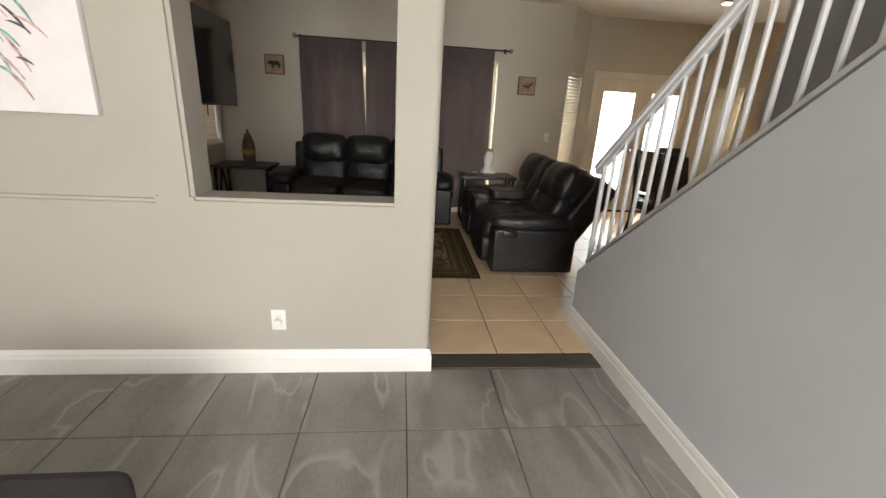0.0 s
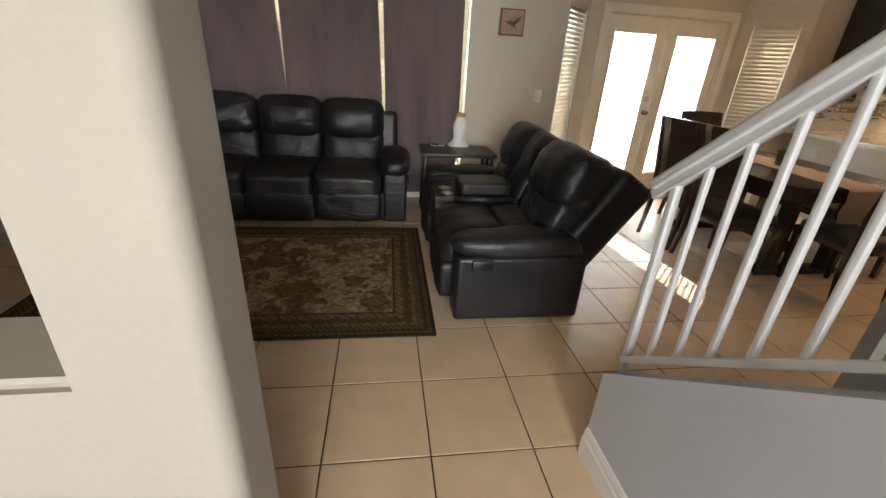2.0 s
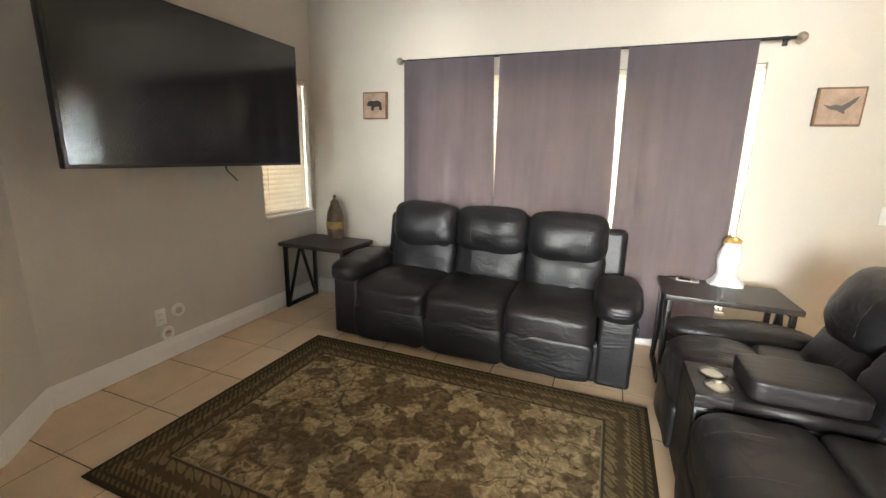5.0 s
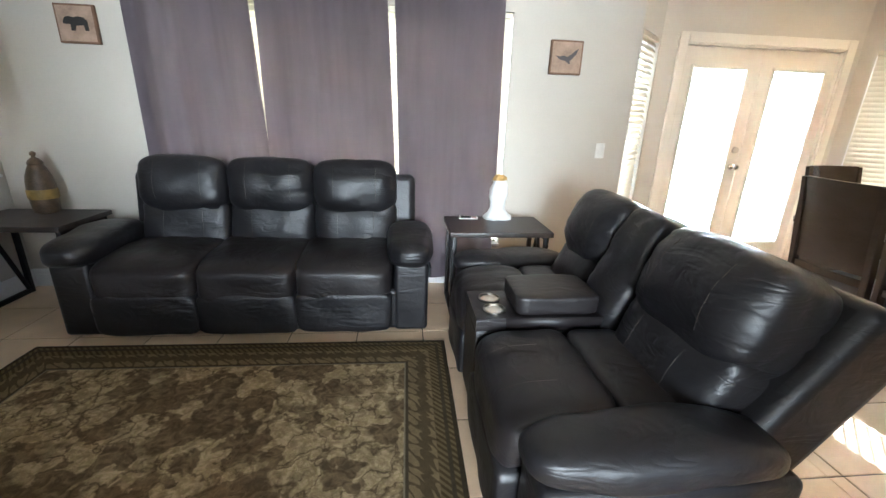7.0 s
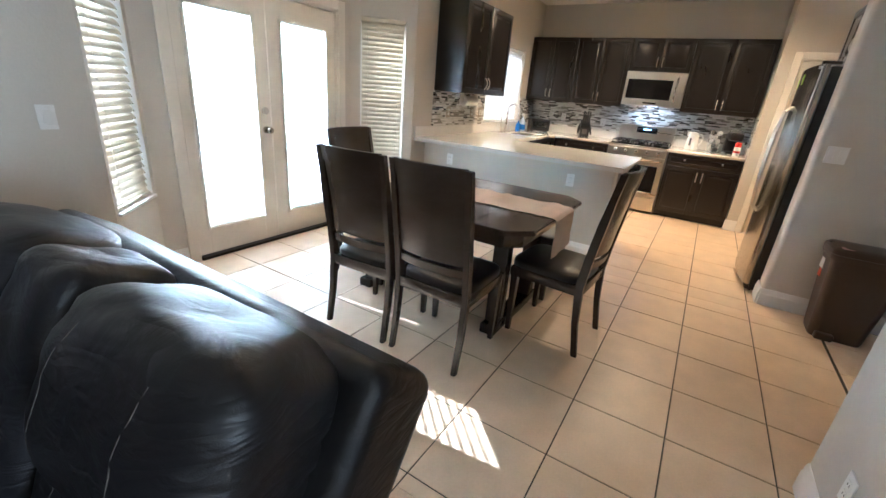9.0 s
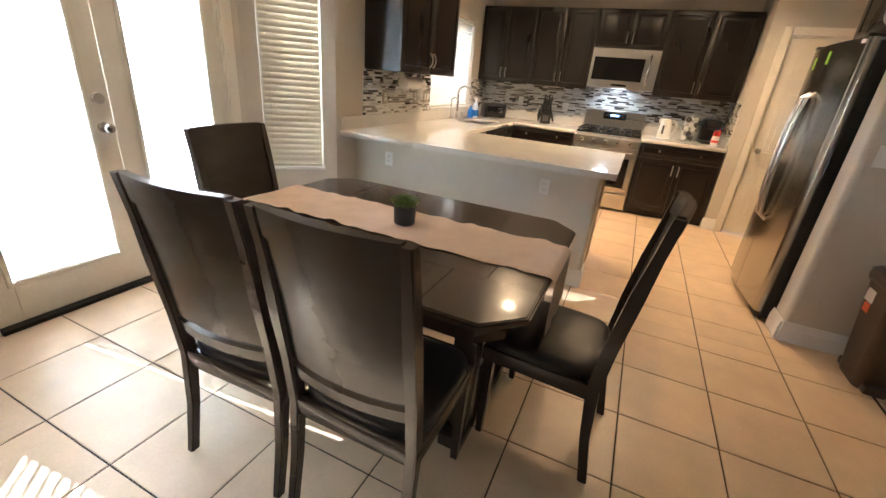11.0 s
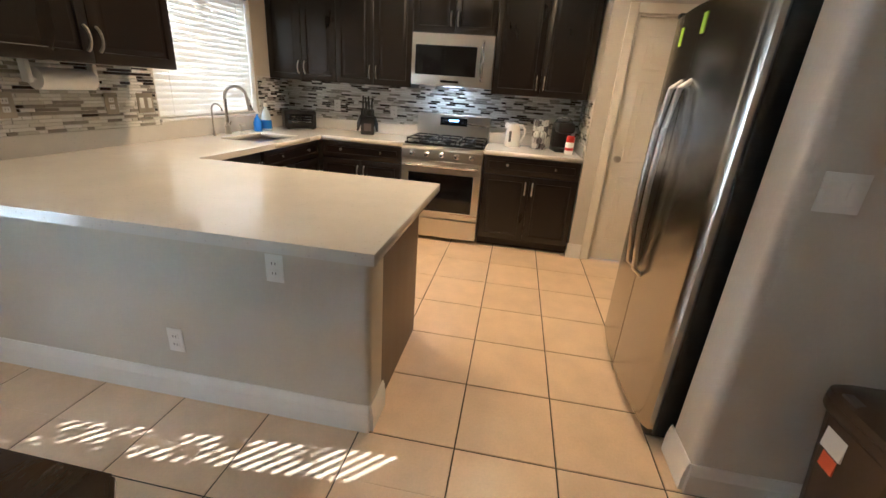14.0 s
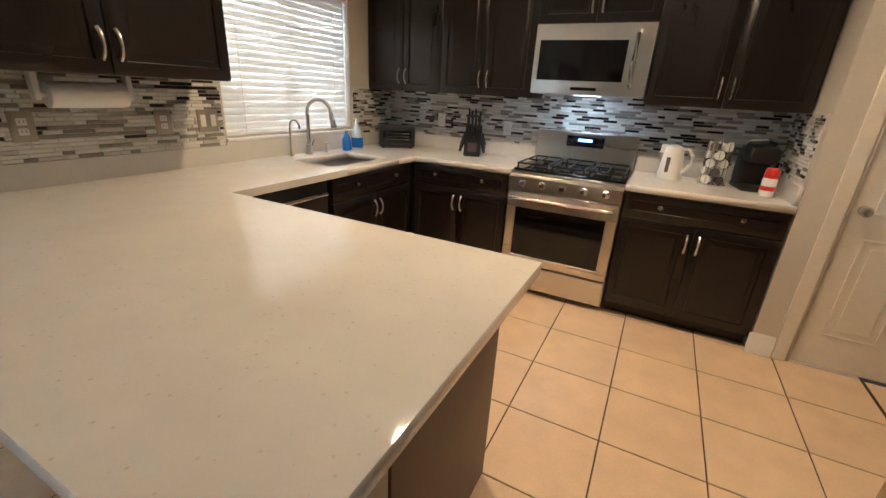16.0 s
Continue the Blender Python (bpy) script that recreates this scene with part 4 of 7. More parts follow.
def recliner(name, m, spec, label, lean=0.0, tag="sofa", deep=0.0, rear=9.0, aw=0.24, drop=0.0, back_y=0.0, sink_z=0.0):
    """A reclining settee along local x, its front at y 0 and back towards +y. spec: widths of its places, C for a console."""
    th = thing(name, m, label, tag)
    total = sum(w for _, w in spec)
    x = aw
    depth = 0.80
    base = bmesh.new()
    box(base, 0.03, total + 2 * aw - 0.03, 0.05, depth, 0.025, 0.30, 0.03, 3)
    part("base", base, LEATHER, th, "dark leather base")
    seed = 1
    bk = math.radians(9 + lean)
    tall = 1.0 + lean / 300
    bx = 0.028
    for kind, w in spec:
        cx = x + w / 2
        if kind == "S":
            bm = bmesh.new()

            def seat_shape(q, p, w=w):
                z = p.z + 0.010 * (1 - q.x * q.x) - 0.06 * max(0.0, -q.y) ** 3
                for gx in (-0.33, 0.33):
                    z -= 0.007 * math.exp(-((q.x - gx) / 0.05) ** 2) * (1 if q.z > 0 else 0)
                return (p.x, p.y, z)
            pad(bm, (cx, 0.18 if tag == "loveseat" else 0.30, 0.40), (w / 2 + (0.004 if tag == "sofa" else -0.002), 0.20 if tag == "loveseat" else 0.32, 0.10 if tag == "sofa" else 0.108), 9 if tag == "sofa" else 6, 14, lump=0.012, seed=seed, shape=seat_shape)
            yc, yr = (0.18, 0.20) if tag == "loveseat" else (0.30, 0.32)
            seams(bm, th, [[((cx + w * o, yc - math.cos(0.2 + 1.5 * k / 9) * 0.6, 0.36 + math.sin(0.2 + 1.5 * k / 9) * 0.45), (0, math.cos(0.2 + 1.5 * k / 9) * 0.6, -math.sin(0.2 + 1.5 * k / 9) * 0.45)) for k in range(10)] for o in (-0.2, 0.2)])
            part("seat_cushion", bm, LEATHER_SEAT, th, "padded leather seat cushion")
            if tag == "loveseat":
                bm = bmesh.new()
                pad(bm, (cx, 0.50, 0.425), (w / 2 - 0.004, 0.135, 0.085), 5, 12, lump=0.008, seed=seed + 5)
                part("rear_seat_cushion", bm, LEATHER_SEAT, th, "flat leather cushion behind the seat groove")
            bm = bmesh.new()
            pad(bm, (cx, 0.035, 0.175), (w / 2 + 0.003, 0.062, 0.130), 8, 10, lump=0.010, seed=seed + 1)
            part("footrest_panel", bm, LEATHER, th, "padded leather footrest panel")
            mm = Matrix.Translation((cx + bx, 0.58 + back_y, 0.44 - sink_z)) @ Matrix.Rotation(-bk, 4, "X")
            bm = bmesh.new()

            def puff(amount):
                return lambda q, p: (p.x, p.y - amount * (1 - q.x ** 4) * (1 - q.z * q.z) * (0.5 - 0.5 * q.y), p.z + (0.012 if q.z > 0 else 0.030) * (1 - q.x * q.x) * q.z)
            pad(bm, (0, 0.01 + deep, 0.13 * tall), (w / 2 - 0.001, 0.085 + deep, 0.185 * tall), 6, 16, m=mm, lump=0.012, seed=seed + 2, freq=6, shape=puff(0.03), crease=0.010)
            seams(bm, th, [[(mm @ Vector((w * o, -0.4, z)), mm.to_3x3() @ Vector((0, 1, 0))) for z in [0.02 + 0.024 * k for k in range(10)]] for o in (-0.22, 0.22)])
            part("lumbar_cushion", bm, LEATHER, th, "wrinkled leather lower back cushion", smooth=70)
            bm = bmesh.new()
            pad(bm, (0, -0.005 + deep, 0.415 * tall), (w / 2 + (0.010 if tag == "loveseat" else 0.002), 0.095 + deep, 0.172 * tall), 5, 16, m=mm, lump=0.014, seed=seed + 3, freq=5, shape=puff(0.055), crease=0.012)
            seams(bm, th, [[(mm @ Vector((w * o, -0.4, z)), mm.to_3x3() @ Vector((0, 1, 0))) for z in [0.31 + 0.024 * k for k in range(11)]] for o in (-0.25, 0.25)])
            part("head_cushion", bm, LEATHER, th, "plump leather head cushion", smooth=70)
        else:
            h = 0.034
            a0, a1, y0, y1, z0, z1 = x + 0.006, x + w - 0.006, 0.0, 0.60, 0.475, 0.535
            bm = B((a0, a1, y0, y1, 0.06, z0, 0.012))
            for q in ((a0, a1, y0, 0.095 - h, z0, z1), (a0, a1, 0.095 + h, y1, z0, z1), (a0, cx - 0.058 - h, 0.095 - h, 0.095 + h, z0, z1), (cx - 0.058 + h, cx + 0.058 - h, 0.095 - h, 0.095 + h, z0, z1), (cx + 0.058 + h, a1, 0.095 - h, 0.095 + h, z0, z1)):
                part("console_top", B(q), LEATHER_SEAT, th, "flat leather top of the console")
            part("console", bm, LEATHER, th, "leather centre console")
            bm = bmesh.new()
            pad(bm, (cx, 0.36, 0.583), (w / 2 - 0.012, 0.185, 0.045), 10, 12, lump=0.004, seed=seed)
            part("console_lid", bm, LEATHER_SEAT, th, "padded console lid")
            for k in (-1, 1):
                bm = lathe([(0.051, 0.0), (0.051, 0.004), (0.045, 0.007), (0.040, 0.002), (0.038, -0.010)], 24, cx + 0.058 * k, 0.095)
                for v in bm.verts:
                    v.co.z += 0.5365
                holder = part("cup_holder", bm, NICKEL, th, "chrome cup holder")
                bm = lathe([(0.038, -0.009), (0.034, -0.052), (0.002, -0.056)], 24, cx + 0.058 * k, 0.095)
                for v in bm.verts:
                    v.co.z += 0.5365
                part("cup_well", bm, BLACKPLASTIC, holder, "dark well")
            mm = Matrix.Translation((cx + bx, 0.58 + back_y, 0.44 - sink_z)) @ Matrix.Rotation(-bk, 4, "X")
            bm = bmesh.new()
            pad(bm, (0, -0.02 + deep, 0.29 * tall), (w / 2 - 0.001, 0.10 + deep, 0.30 * tall), 5, 16, m=mm, lump=0.014, seed=seed + 4, crease=0.010)
            part("console_back", bm, LEATHER, th, "narrow leather back pad")
        x += w
        seed += 7
    mm = Matrix.Translation((0, 0.70, 0.30)) @ Matrix.Rotation(-radians(rear), 4, "X")
    bm = bmesh.new()
    lv = tag == "loveseat"
    box(bm, aw - 0.09, total + aw + (0.10 if lv else 0.165), -0.06 - deep, 0.14 if lv else 0.11, -0.10 if lv else 0.0, 0.66 if lv else 0.62, 0.05, 4, m=mm)
    part("back_shell", bm, LEATHER, th, "leather back shell with wings")
    for x0 in (0.0, total + aw):
        s = 0 if x0 == 0 else 1
        part("arm_panel", B((x0 + 0.02, x0 + aw - 0.01, 0.04, 0.76 if drop == 0 else 0.80, 0.02, 0.47 - drop), r=0.025, seg=3), LEATHER, th, "leather arm side")
        bm = bmesh.new()

        def arm_shape(q, p):
            z = p.z - 0.035 * max(0.0, q.y) ** 2 + 0.01 * math.sin(q.y * 3)
            return (p.x * (1 + 0.05 * (1 - q.y * q.y)), p.y, z)
        pad(bm, (x0 + aw / 2, 0.35 + drop, 0.53 - drop), (aw / 2 + (0.014 if lv else 0.026), 0.365 + drop / 2, 0.070 if lv else 0.092), 2.9 if lv else 3.2, 12, lump=0.010, seed=seed + 11 + s, freq=8, shape=arm_shape)
        part("arm_cushion", bm, LEATHER, th, "pillow-top leather armrest")
        out = x0 + (0.012 if s == 0 else aw + 0.002)
        bm = bmesh.new()
        box(bm, out - 0.004, out + 0.012, 0.12, 0.24, 0.355, 0.415, 0.006)
        part("recline_handle", bm, BLACKPLASTIC, th, "black recliner latch")
    return th


def end_table(m, w, d, label):
    th = thing("end_table", m, label, "end table")
    part("tabletop", B((0, w, 0, d, 0.585, 0.620), r=0.006), ENDTABLE, th, "dark planked wood top")
    for x in (0.035, w - 0.035):
        bm = bmesh.new()
        for y in (0.05, d - 0.05):
            bar(bm, (x, y, 0), (x, y, 0.585), 0.03, 0.03, 0.002)
        bar(bm, (x, 0.05, 0.0175), (x, d - 0.05, 0.0175), 0.03, 0.03, 0.002)
        bar(bm, (x, 0.05, 0.57), (x, d - 0.05, 0.57), 0.03, 0.028, 0.002)
        part("leg_frame", bm, BLACKMETAL, th, "black metal side frame")
        bm = bmesh.new()
        bar(bm, (x, 0.065, 0.03), (x, d / 2, 0.56), 0.022, 0.022, 0.002)
        bar(bm, (x, d - 0.065, 0.03), (x, d / 2, 0.56), 0.022, 0.022, 0.002)
        part("brace", bm, BLACKMETAL, th, "slanted black metal brace")
    return th


def dining_table():
    th = thing("dining_table", pose(0, 0, 0), "dark espresso dining table with clipped corners", "dining table")
    x0, x1, y0, y1, c = 3.14, 4.29, 3.74, 5.24, 0.12
    pts = [(x0 + c, y0), (x1 - c, y0), (x1, y0 + c), (x1, y1 - c), (x1 - c, y1), (x0 + c, y1), (x0, y1 - c), (x0, y0 + c)]
    ins = lambda k: [(x0 + c + k * 0.4, y0 + k), (x1 - c - k * 0.4, y0 + k), (x1 - k, y0 + c + k * 0.4), (x1 - k, y1 - c - k * 0.4), (x1 - c - k * 0.4, y1 - k), (x0 + c + k * 0.4, y1 - k), (x0 + k, y1 - c - k * 0.4), (x0 + k, y0 + c + k * 0.4)]
    bm = bmesh.new()
    prism(bm, pts, 0.728, 0.752)
    bmesh.ops.bevel(bm, geom=bm.edges[:], offset=0.006, segments=2, affect="EDGES")
    part("tabletop", bm, DARKWOOD, th, "dark wood tabletop")
    # veneer fields with scored joints between them
    ym = (y0 + y1) / 2
    g = 0.0010
    fx = [x0 + 0.012, x0 + 0.30, x1 - 0.30, x1 - 0.012]
    fields = [(fx[0] + 0.0, fx[1] - g, y0 + 0.33, ym - 0.2265), (fx[0], fx[1] - g, ym - 0.225, ym + 0.225), (fx[0], fx[1] - g, ym + 0.2265, y1 - 0.33),
              (fx[2] + g, fx[3], y0 + 0.33, ym - 0.2265), (fx[2] + g, fx[3], ym - 0.225, ym + 0.225), (fx[2] + g, fx[3], ym + 0.2265, y1 - 0.33),
              (fx[1], fx[2], y0 + 0.20, ym - 0.2265), (fx[1], fx[2], ym - 0.225, ym + 0.225), (fx[1], fx[2], ym + 0.2265, y1 - 0.20),
              (fx[1], fx[2], y0 + 0.012, y0 + 0.195), (fx[1], fx[2], y1 - 0.195, y1 - 0.012)]
    for a, b, e, f in fields:
        part("veneer_panel", B((a, b, e, f, 0.7515, 0.7545), r=0.0008, seg=1), DARKWOOD, th, "dark veneer panel")
    for sx, X, XI in ((1, x0, fx[1] - g), (-1, x1, fx[2] + g)):
        for sy, Y in ((1, y0), (-1, y1)):
            bm = bmesh.new()
            k = 0.012
            q = [(XI, Y + sy * k), (XI, Y + sy * 0.325), (X + sx * k, Y + sy * 0.325), (X + sx * k, Y + sy * (c + 0.004)), (X + sx * (c + 0.004), Y + sy * k)]
            prism(bm, q, 0.7515, 0.7545)
            part("veneer_panel", bm, DARKWOOD, th, "dark veneer panel")
    bm = bmesh.new()
    prism(bm, ins(0.07), 0.64, 0.728)
    part("apron", bm, DARKWOOD, th, "dark wood apron")
    for lx in (3.46, 3.97):
        for ly in (3.98, 4.98):
            part("pedestal_post", B((lx - 0.045, lx + 0.045, ly - 0.045, ly + 0.045, 0.06, 0.64), r=0.005), CHAIRWOOD, th, "square dark wood post")
    for ly in (3.98, 4.98):
        part("foot_rail", B((3.36, 4.07, ly - 0.05, ly + 0.05, 0.0, 0.062), r=0.008), CHAIRWOOD, th, "dark wood foot rail")
    part("stretcher", B((3.69, 3.745, 4.03, 4.93, 0.13, 0.21), r=0.005), CHAIRWOOD, th, "dark wood stretcher")
    # cloth runner
    bm = bmesh.new()
    nx, ny = 14, 110
    rx0, rx1, ya, yb = 3.56, 3.915, 3.735, 5.245
    L = (yb - ya) + 0.24 + 0.20
    sheets = []
    for off in (0.0, 0.0016):
        grid = []
        for j in range(ny + 1):
            q = j / ny * L - 0.24
            row = []
            for i in range(nx + 1):
                u = i / nx
                xx = rx0 + (rx1 - rx0) * u + 0.007 * noise.noise(Vector((q * 6, u * 2, 1.3)))
                ripple = 0.016 * max(0.0, noise.noise(Vector((q * 13 + u * 1.2, u * 1.1, 7.7)))) + 0.004 * max(0.0, noise.noise(Vector((q * 5, u * 4.0, 2.7))))
                if i in (0, nx):
                    xx += 0.005 * math.sin(q * 38 + 2 * math.sin(q * 9)) + 0.006 * noise.noise(Vector((q * 11, i, 5)))
                if q < 0:
                    row.append(bm.verts.new((xx, ya - 0.010 - off - 0.05 * abs(math.sin(u * 7)) * -q * 0.5, 0.757 + q)))
                elif q > yb - ya:
                    row.append(bm.verts.new((xx, yb + 0.010 + off + 0.006 * math.sin(u * 9), 0.757 - (q - (yb - ya)))))
                else:
                    row.append(bm.verts.new((xx, ya + q, 0.7575 + off + ripple)))
            grid.append(row)
        sheets.append(grid)
    for g, flip in ((sheets[0], True), (sheets[1], False)):
        for a, b in zip(g, g[1:]):
            for i in range(nx):
                f = (a[i], a[i + 1], b[i + 1], b[i])
                bm.faces.new(f[::-1] if flip else f)
    lo, hi = sheets
    for j in range(ny):
        bm.faces.new((lo[j][0], hi[j][0], hi[j + 1][0], lo[j + 1][0]))
        bm.faces.new((lo[j][nx], lo[j + 1][nx], hi[j + 1][nx], hi[j][nx]))
    for j in (0, ny):
        for i in range(nx):
            bm.faces.new((lo[j][i], lo[j][i + 1], hi[j][i + 1], hi[j][i]))
    bmesh.ops.recalc_face_normals(bm, faces=bm.faces)
    tagged(part("table_runner", bm, RUNNER), "dusty rose cloth runner laid along the dining table", "table runner")
    # potted plant
    pl = thing("potted_plant", pose(3.73, 4.44, 0.762), "small green succulent in a charcoal pot on the runner", "plant")
    part("pot", lathe([(0.040, 0), (0.047, 0.006), (0.050, 0.095), (0.046, 0.098), (0.043, 0.085), (0.01, 0.082)], 28), POT, pl, "charcoal ceramic pot")
    rr = random.Random(4)
    bm = bmesh.new()
    for i in range(90):
        ring = i / 90
        a = i * 2.39996
        rad = 0.050 * math.sqrt(ring)
        c0 = Vector((rad * math.cos(a), rad * math.sin(a), 0.085))
        tip = c0 + Vector((math.cos(a) * (0.006 + 0.018 * ring), math.sin(a) * (0.006 + 0.018 * ring), 0.050 - 0.022 * ring + rr.uniform(-.004, .004)))
        side = Vector((-math.sin(a), math.cos(a), 0)) * 0.011
        mid = c0.lerp(tip, 0.6) + Vector((0, 0, 0.002))
        v = [bm.verts.new(p) for p in (c0 - side * .5, c0 + side * .5, mid + side, tip, mid - side, mid + Vector((0, 0, -0.006)))]
        bm.faces.new((v[0], v[1], v[2], v[4]))
        bm.faces.new((v[4], v[2], v[3]))
        bm.faces.new((v[1], v[0], v[5]))
        bm.faces.new((v[0], v[4], v[5]))
        bm.faces.new((v[1], v[5], v[2]))
        bm.faces.new((v[4], v[3], v[5]))
        bm.faces.new((v[2], v[5], v[3]))
    part("leaves", bm, PLANT, pl, "fleshy green leaves", smooth=25)


def dining_chair():
    """Built facing +y, its centre at the origin; back at -y."""
    th = thing("dining_chair", pose(0, 0, 0), "dark espresso dining chair with curved panel back and black seat", "dining chair", "chairs round the dining table")
    w, sd = 0.225, 0.21
    rk = 0.145

    def yb(z):
        return -sd - 0.0 - rk * max(0, z - 0.42) ** 1.25 * 1.15
    for sx in (-1, 1):
        bm = bmesh.new()
        zs = [0, 0.2, 0.42, 0.6, 0.8, 0.95, 1.075]
        prev = None
        rings = []
        for z in zs:
            hw = 0.017 if z > 0 else 0.014
            hd = 0.023 if 0.3 < z < 0.9 else 0.017
            y = yb(z) - (0.05 * (1 - z / 0.42) ** 1.6 if z < 0.42 else 0)
            rings.append([bm.verts.new((sx * (w - 0.017) + a * hw, y + b * hd, z)) for a, b in ((-1, -1), (1, -1), (1, 1), (-1, 1))])
        for a, b in zip(rings, rings[1:]):
            for i in range(4):
                bm.faces.new((a[i], a[(i + 1) % 4], b[(i + 1) % 4], b[i]))
        bm.faces.new(rings[0][::-1])
        bm.faces.new(rings[-1])
        bmesh.ops.bevel(bm, geom=[e for e in bm.edges if len(e.link_faces) == 2 and abs(e.verts[0].co.z - e.verts[1].co.z) > 0.05], offset=0.004, segments=2, affect="EDGES")
        part("back_post", bm, CHAIRWOOD, th, "curved dark wood back post")
        bm = bmesh.new()
        rings = []
        for z, h in ((0, 0.013), (0.40, 0.021)):
            rings.append([bm.verts.new((sx * (w - 0.022) + a * h, sd - 0.03 + b * h, z)) for a, b in ((-1, -1), (1, -1), (1, 1), (-1, 1))])
        for i in range(4):
            bm.faces.new((rings[0][i], rings[0][(i + 1) % 4], rings[1][(i + 1) % 4], rings[1][i]))
        bm.faces.new(rings[0][::-1])
        bm.faces.new(rings[1])
        part("front_leg", bm, CHAIRWOOD, th, "tapered dark wood leg")
    part("seat_frame", B((-w, w, sd - 0.035, sd, 0.375, 0.435), (-w, w, -sd - 0.02, -sd + 0.015, 0.375, 0.435), (-w, -w + 0.03, -sd, sd - 0.03, 0.375, 0.435), (w - 0.03, w, -sd, sd - 0.03, 0.375, 0.435), r=0.004), CHAIRWOOD, th, "dark wood seat frame")
    bm = bmesh.new()
    pad(bm, (0, 0.01, 0.448), (w - 0.004, sd + 0.012, 0.036), 5, 10, lump=0.003, seed=3, shape=lambda q, p: (p.x, p.y, p.z + 0.012 * (1 - q.x ** 2) * (1 - q.y ** 2) * (q.z > 0)))
    part("seat", bm, SEATVINYL, th, "black vinyl seat pad")

    def slab(name, z0, z1, t, lab, nz=1):
        bm = bmesh.new()
        n = 8
        cols = []
        for i in range(n + 1):
            u = -1 + 2 * i / n
            xx = u * (w - 0.03)
            bow = -0.028 * (1 - u * u)
            cols.append([[bm.verts.new((xx, yb(z) + bow + o, z)) for o in (-t / 2, t / 2)] for z in [z0 + (z1 - z0) * k / nz for k in range(nz + 1)]])
        for a, b in zip(cols, cols[1:]):
            for k in range(nz):
                bm.faces.new((a[k][0], b[k][0], b[k + 1][0], a[k + 1][0]))
                bm.faces.new((a[k][1], a[k + 1][1], b[k + 1][1], b[k][1]))
            bm.faces.new((a[0][0], a[0][1], b[0][1], b[0][0]))
            bm.faces.new((a[nz][0], b[nz][0], b[nz][1], a[nz][1]))
        for c in (cols[0], cols[-1]):
            for k in range(nz):
                bm.faces.new((c[k][0], c[k + 1][0], c[k + 1][1], c[k][1]))
        bmesh.ops.recalc_face_normals(bm, faces=bm.faces)
        part(name, bm, CHAIRWOOD, th, lab)
    slab("top_rail", 1.000, 1.080, 0.026, "bowed dark wood top rail")
    for k in range(4):
        z0 = 0.60 + k * 0.1005
        slab("back_board", z0, z0 + 0.1003, 0.014, "bowed dark wood back board")
    slab("lower_rail", 0.535, 0.575, 0.020, "bowed dark wood lower rail")
    return th


def dining_bench():
    th = thing("dining_bench", pose(4.21, 4.47, 0), "dark espresso bench with black padded seat tucked under the table", "dining bench")
    hx, hy = 0.185, 0.64
    bm = bmesh.new()
    pad(bm, (0, 0, 0.462), (hx, hy, 0.032), 7, 12, lump=0.002, seed=9)
    part("seat", bm, SEATVINYL, th, "black vinyl bench pad")
    part("seat_frame", B((-hx + 0.012, hx - 0.012, -hy + 0.012, hy - 0.012, 0.375, 0.440), r=0.006), CHAIRWOOD, th, "dark wood bench frame")
    for sx in (-1, 1):
        for sy in (-1, 1):
            bm = bmesh.new()
            x, y = sx * (hx - 0.035), sy * (hy - 0.04)
            rings = [[bm.verts.new((x + a * h, y + b * h, z)) for a, b in ((-1, -1), (1, -1), (1, 1), (-1, 1))] for z, h in ((0, 0.016), (0.38, 0.024))]
            for i in range(4):
                bm.faces.new((rings[0][i], rings[0][(i + 1) % 4], rings[1][(i + 1) % 4], rings[1][i]))
            bm.faces.new(rings[0][::-1])
            bm.faces.new(rings[1])
            part("leg", bm, CHAIRWOOD, th, "tapered dark wood leg")


# windows' curtains


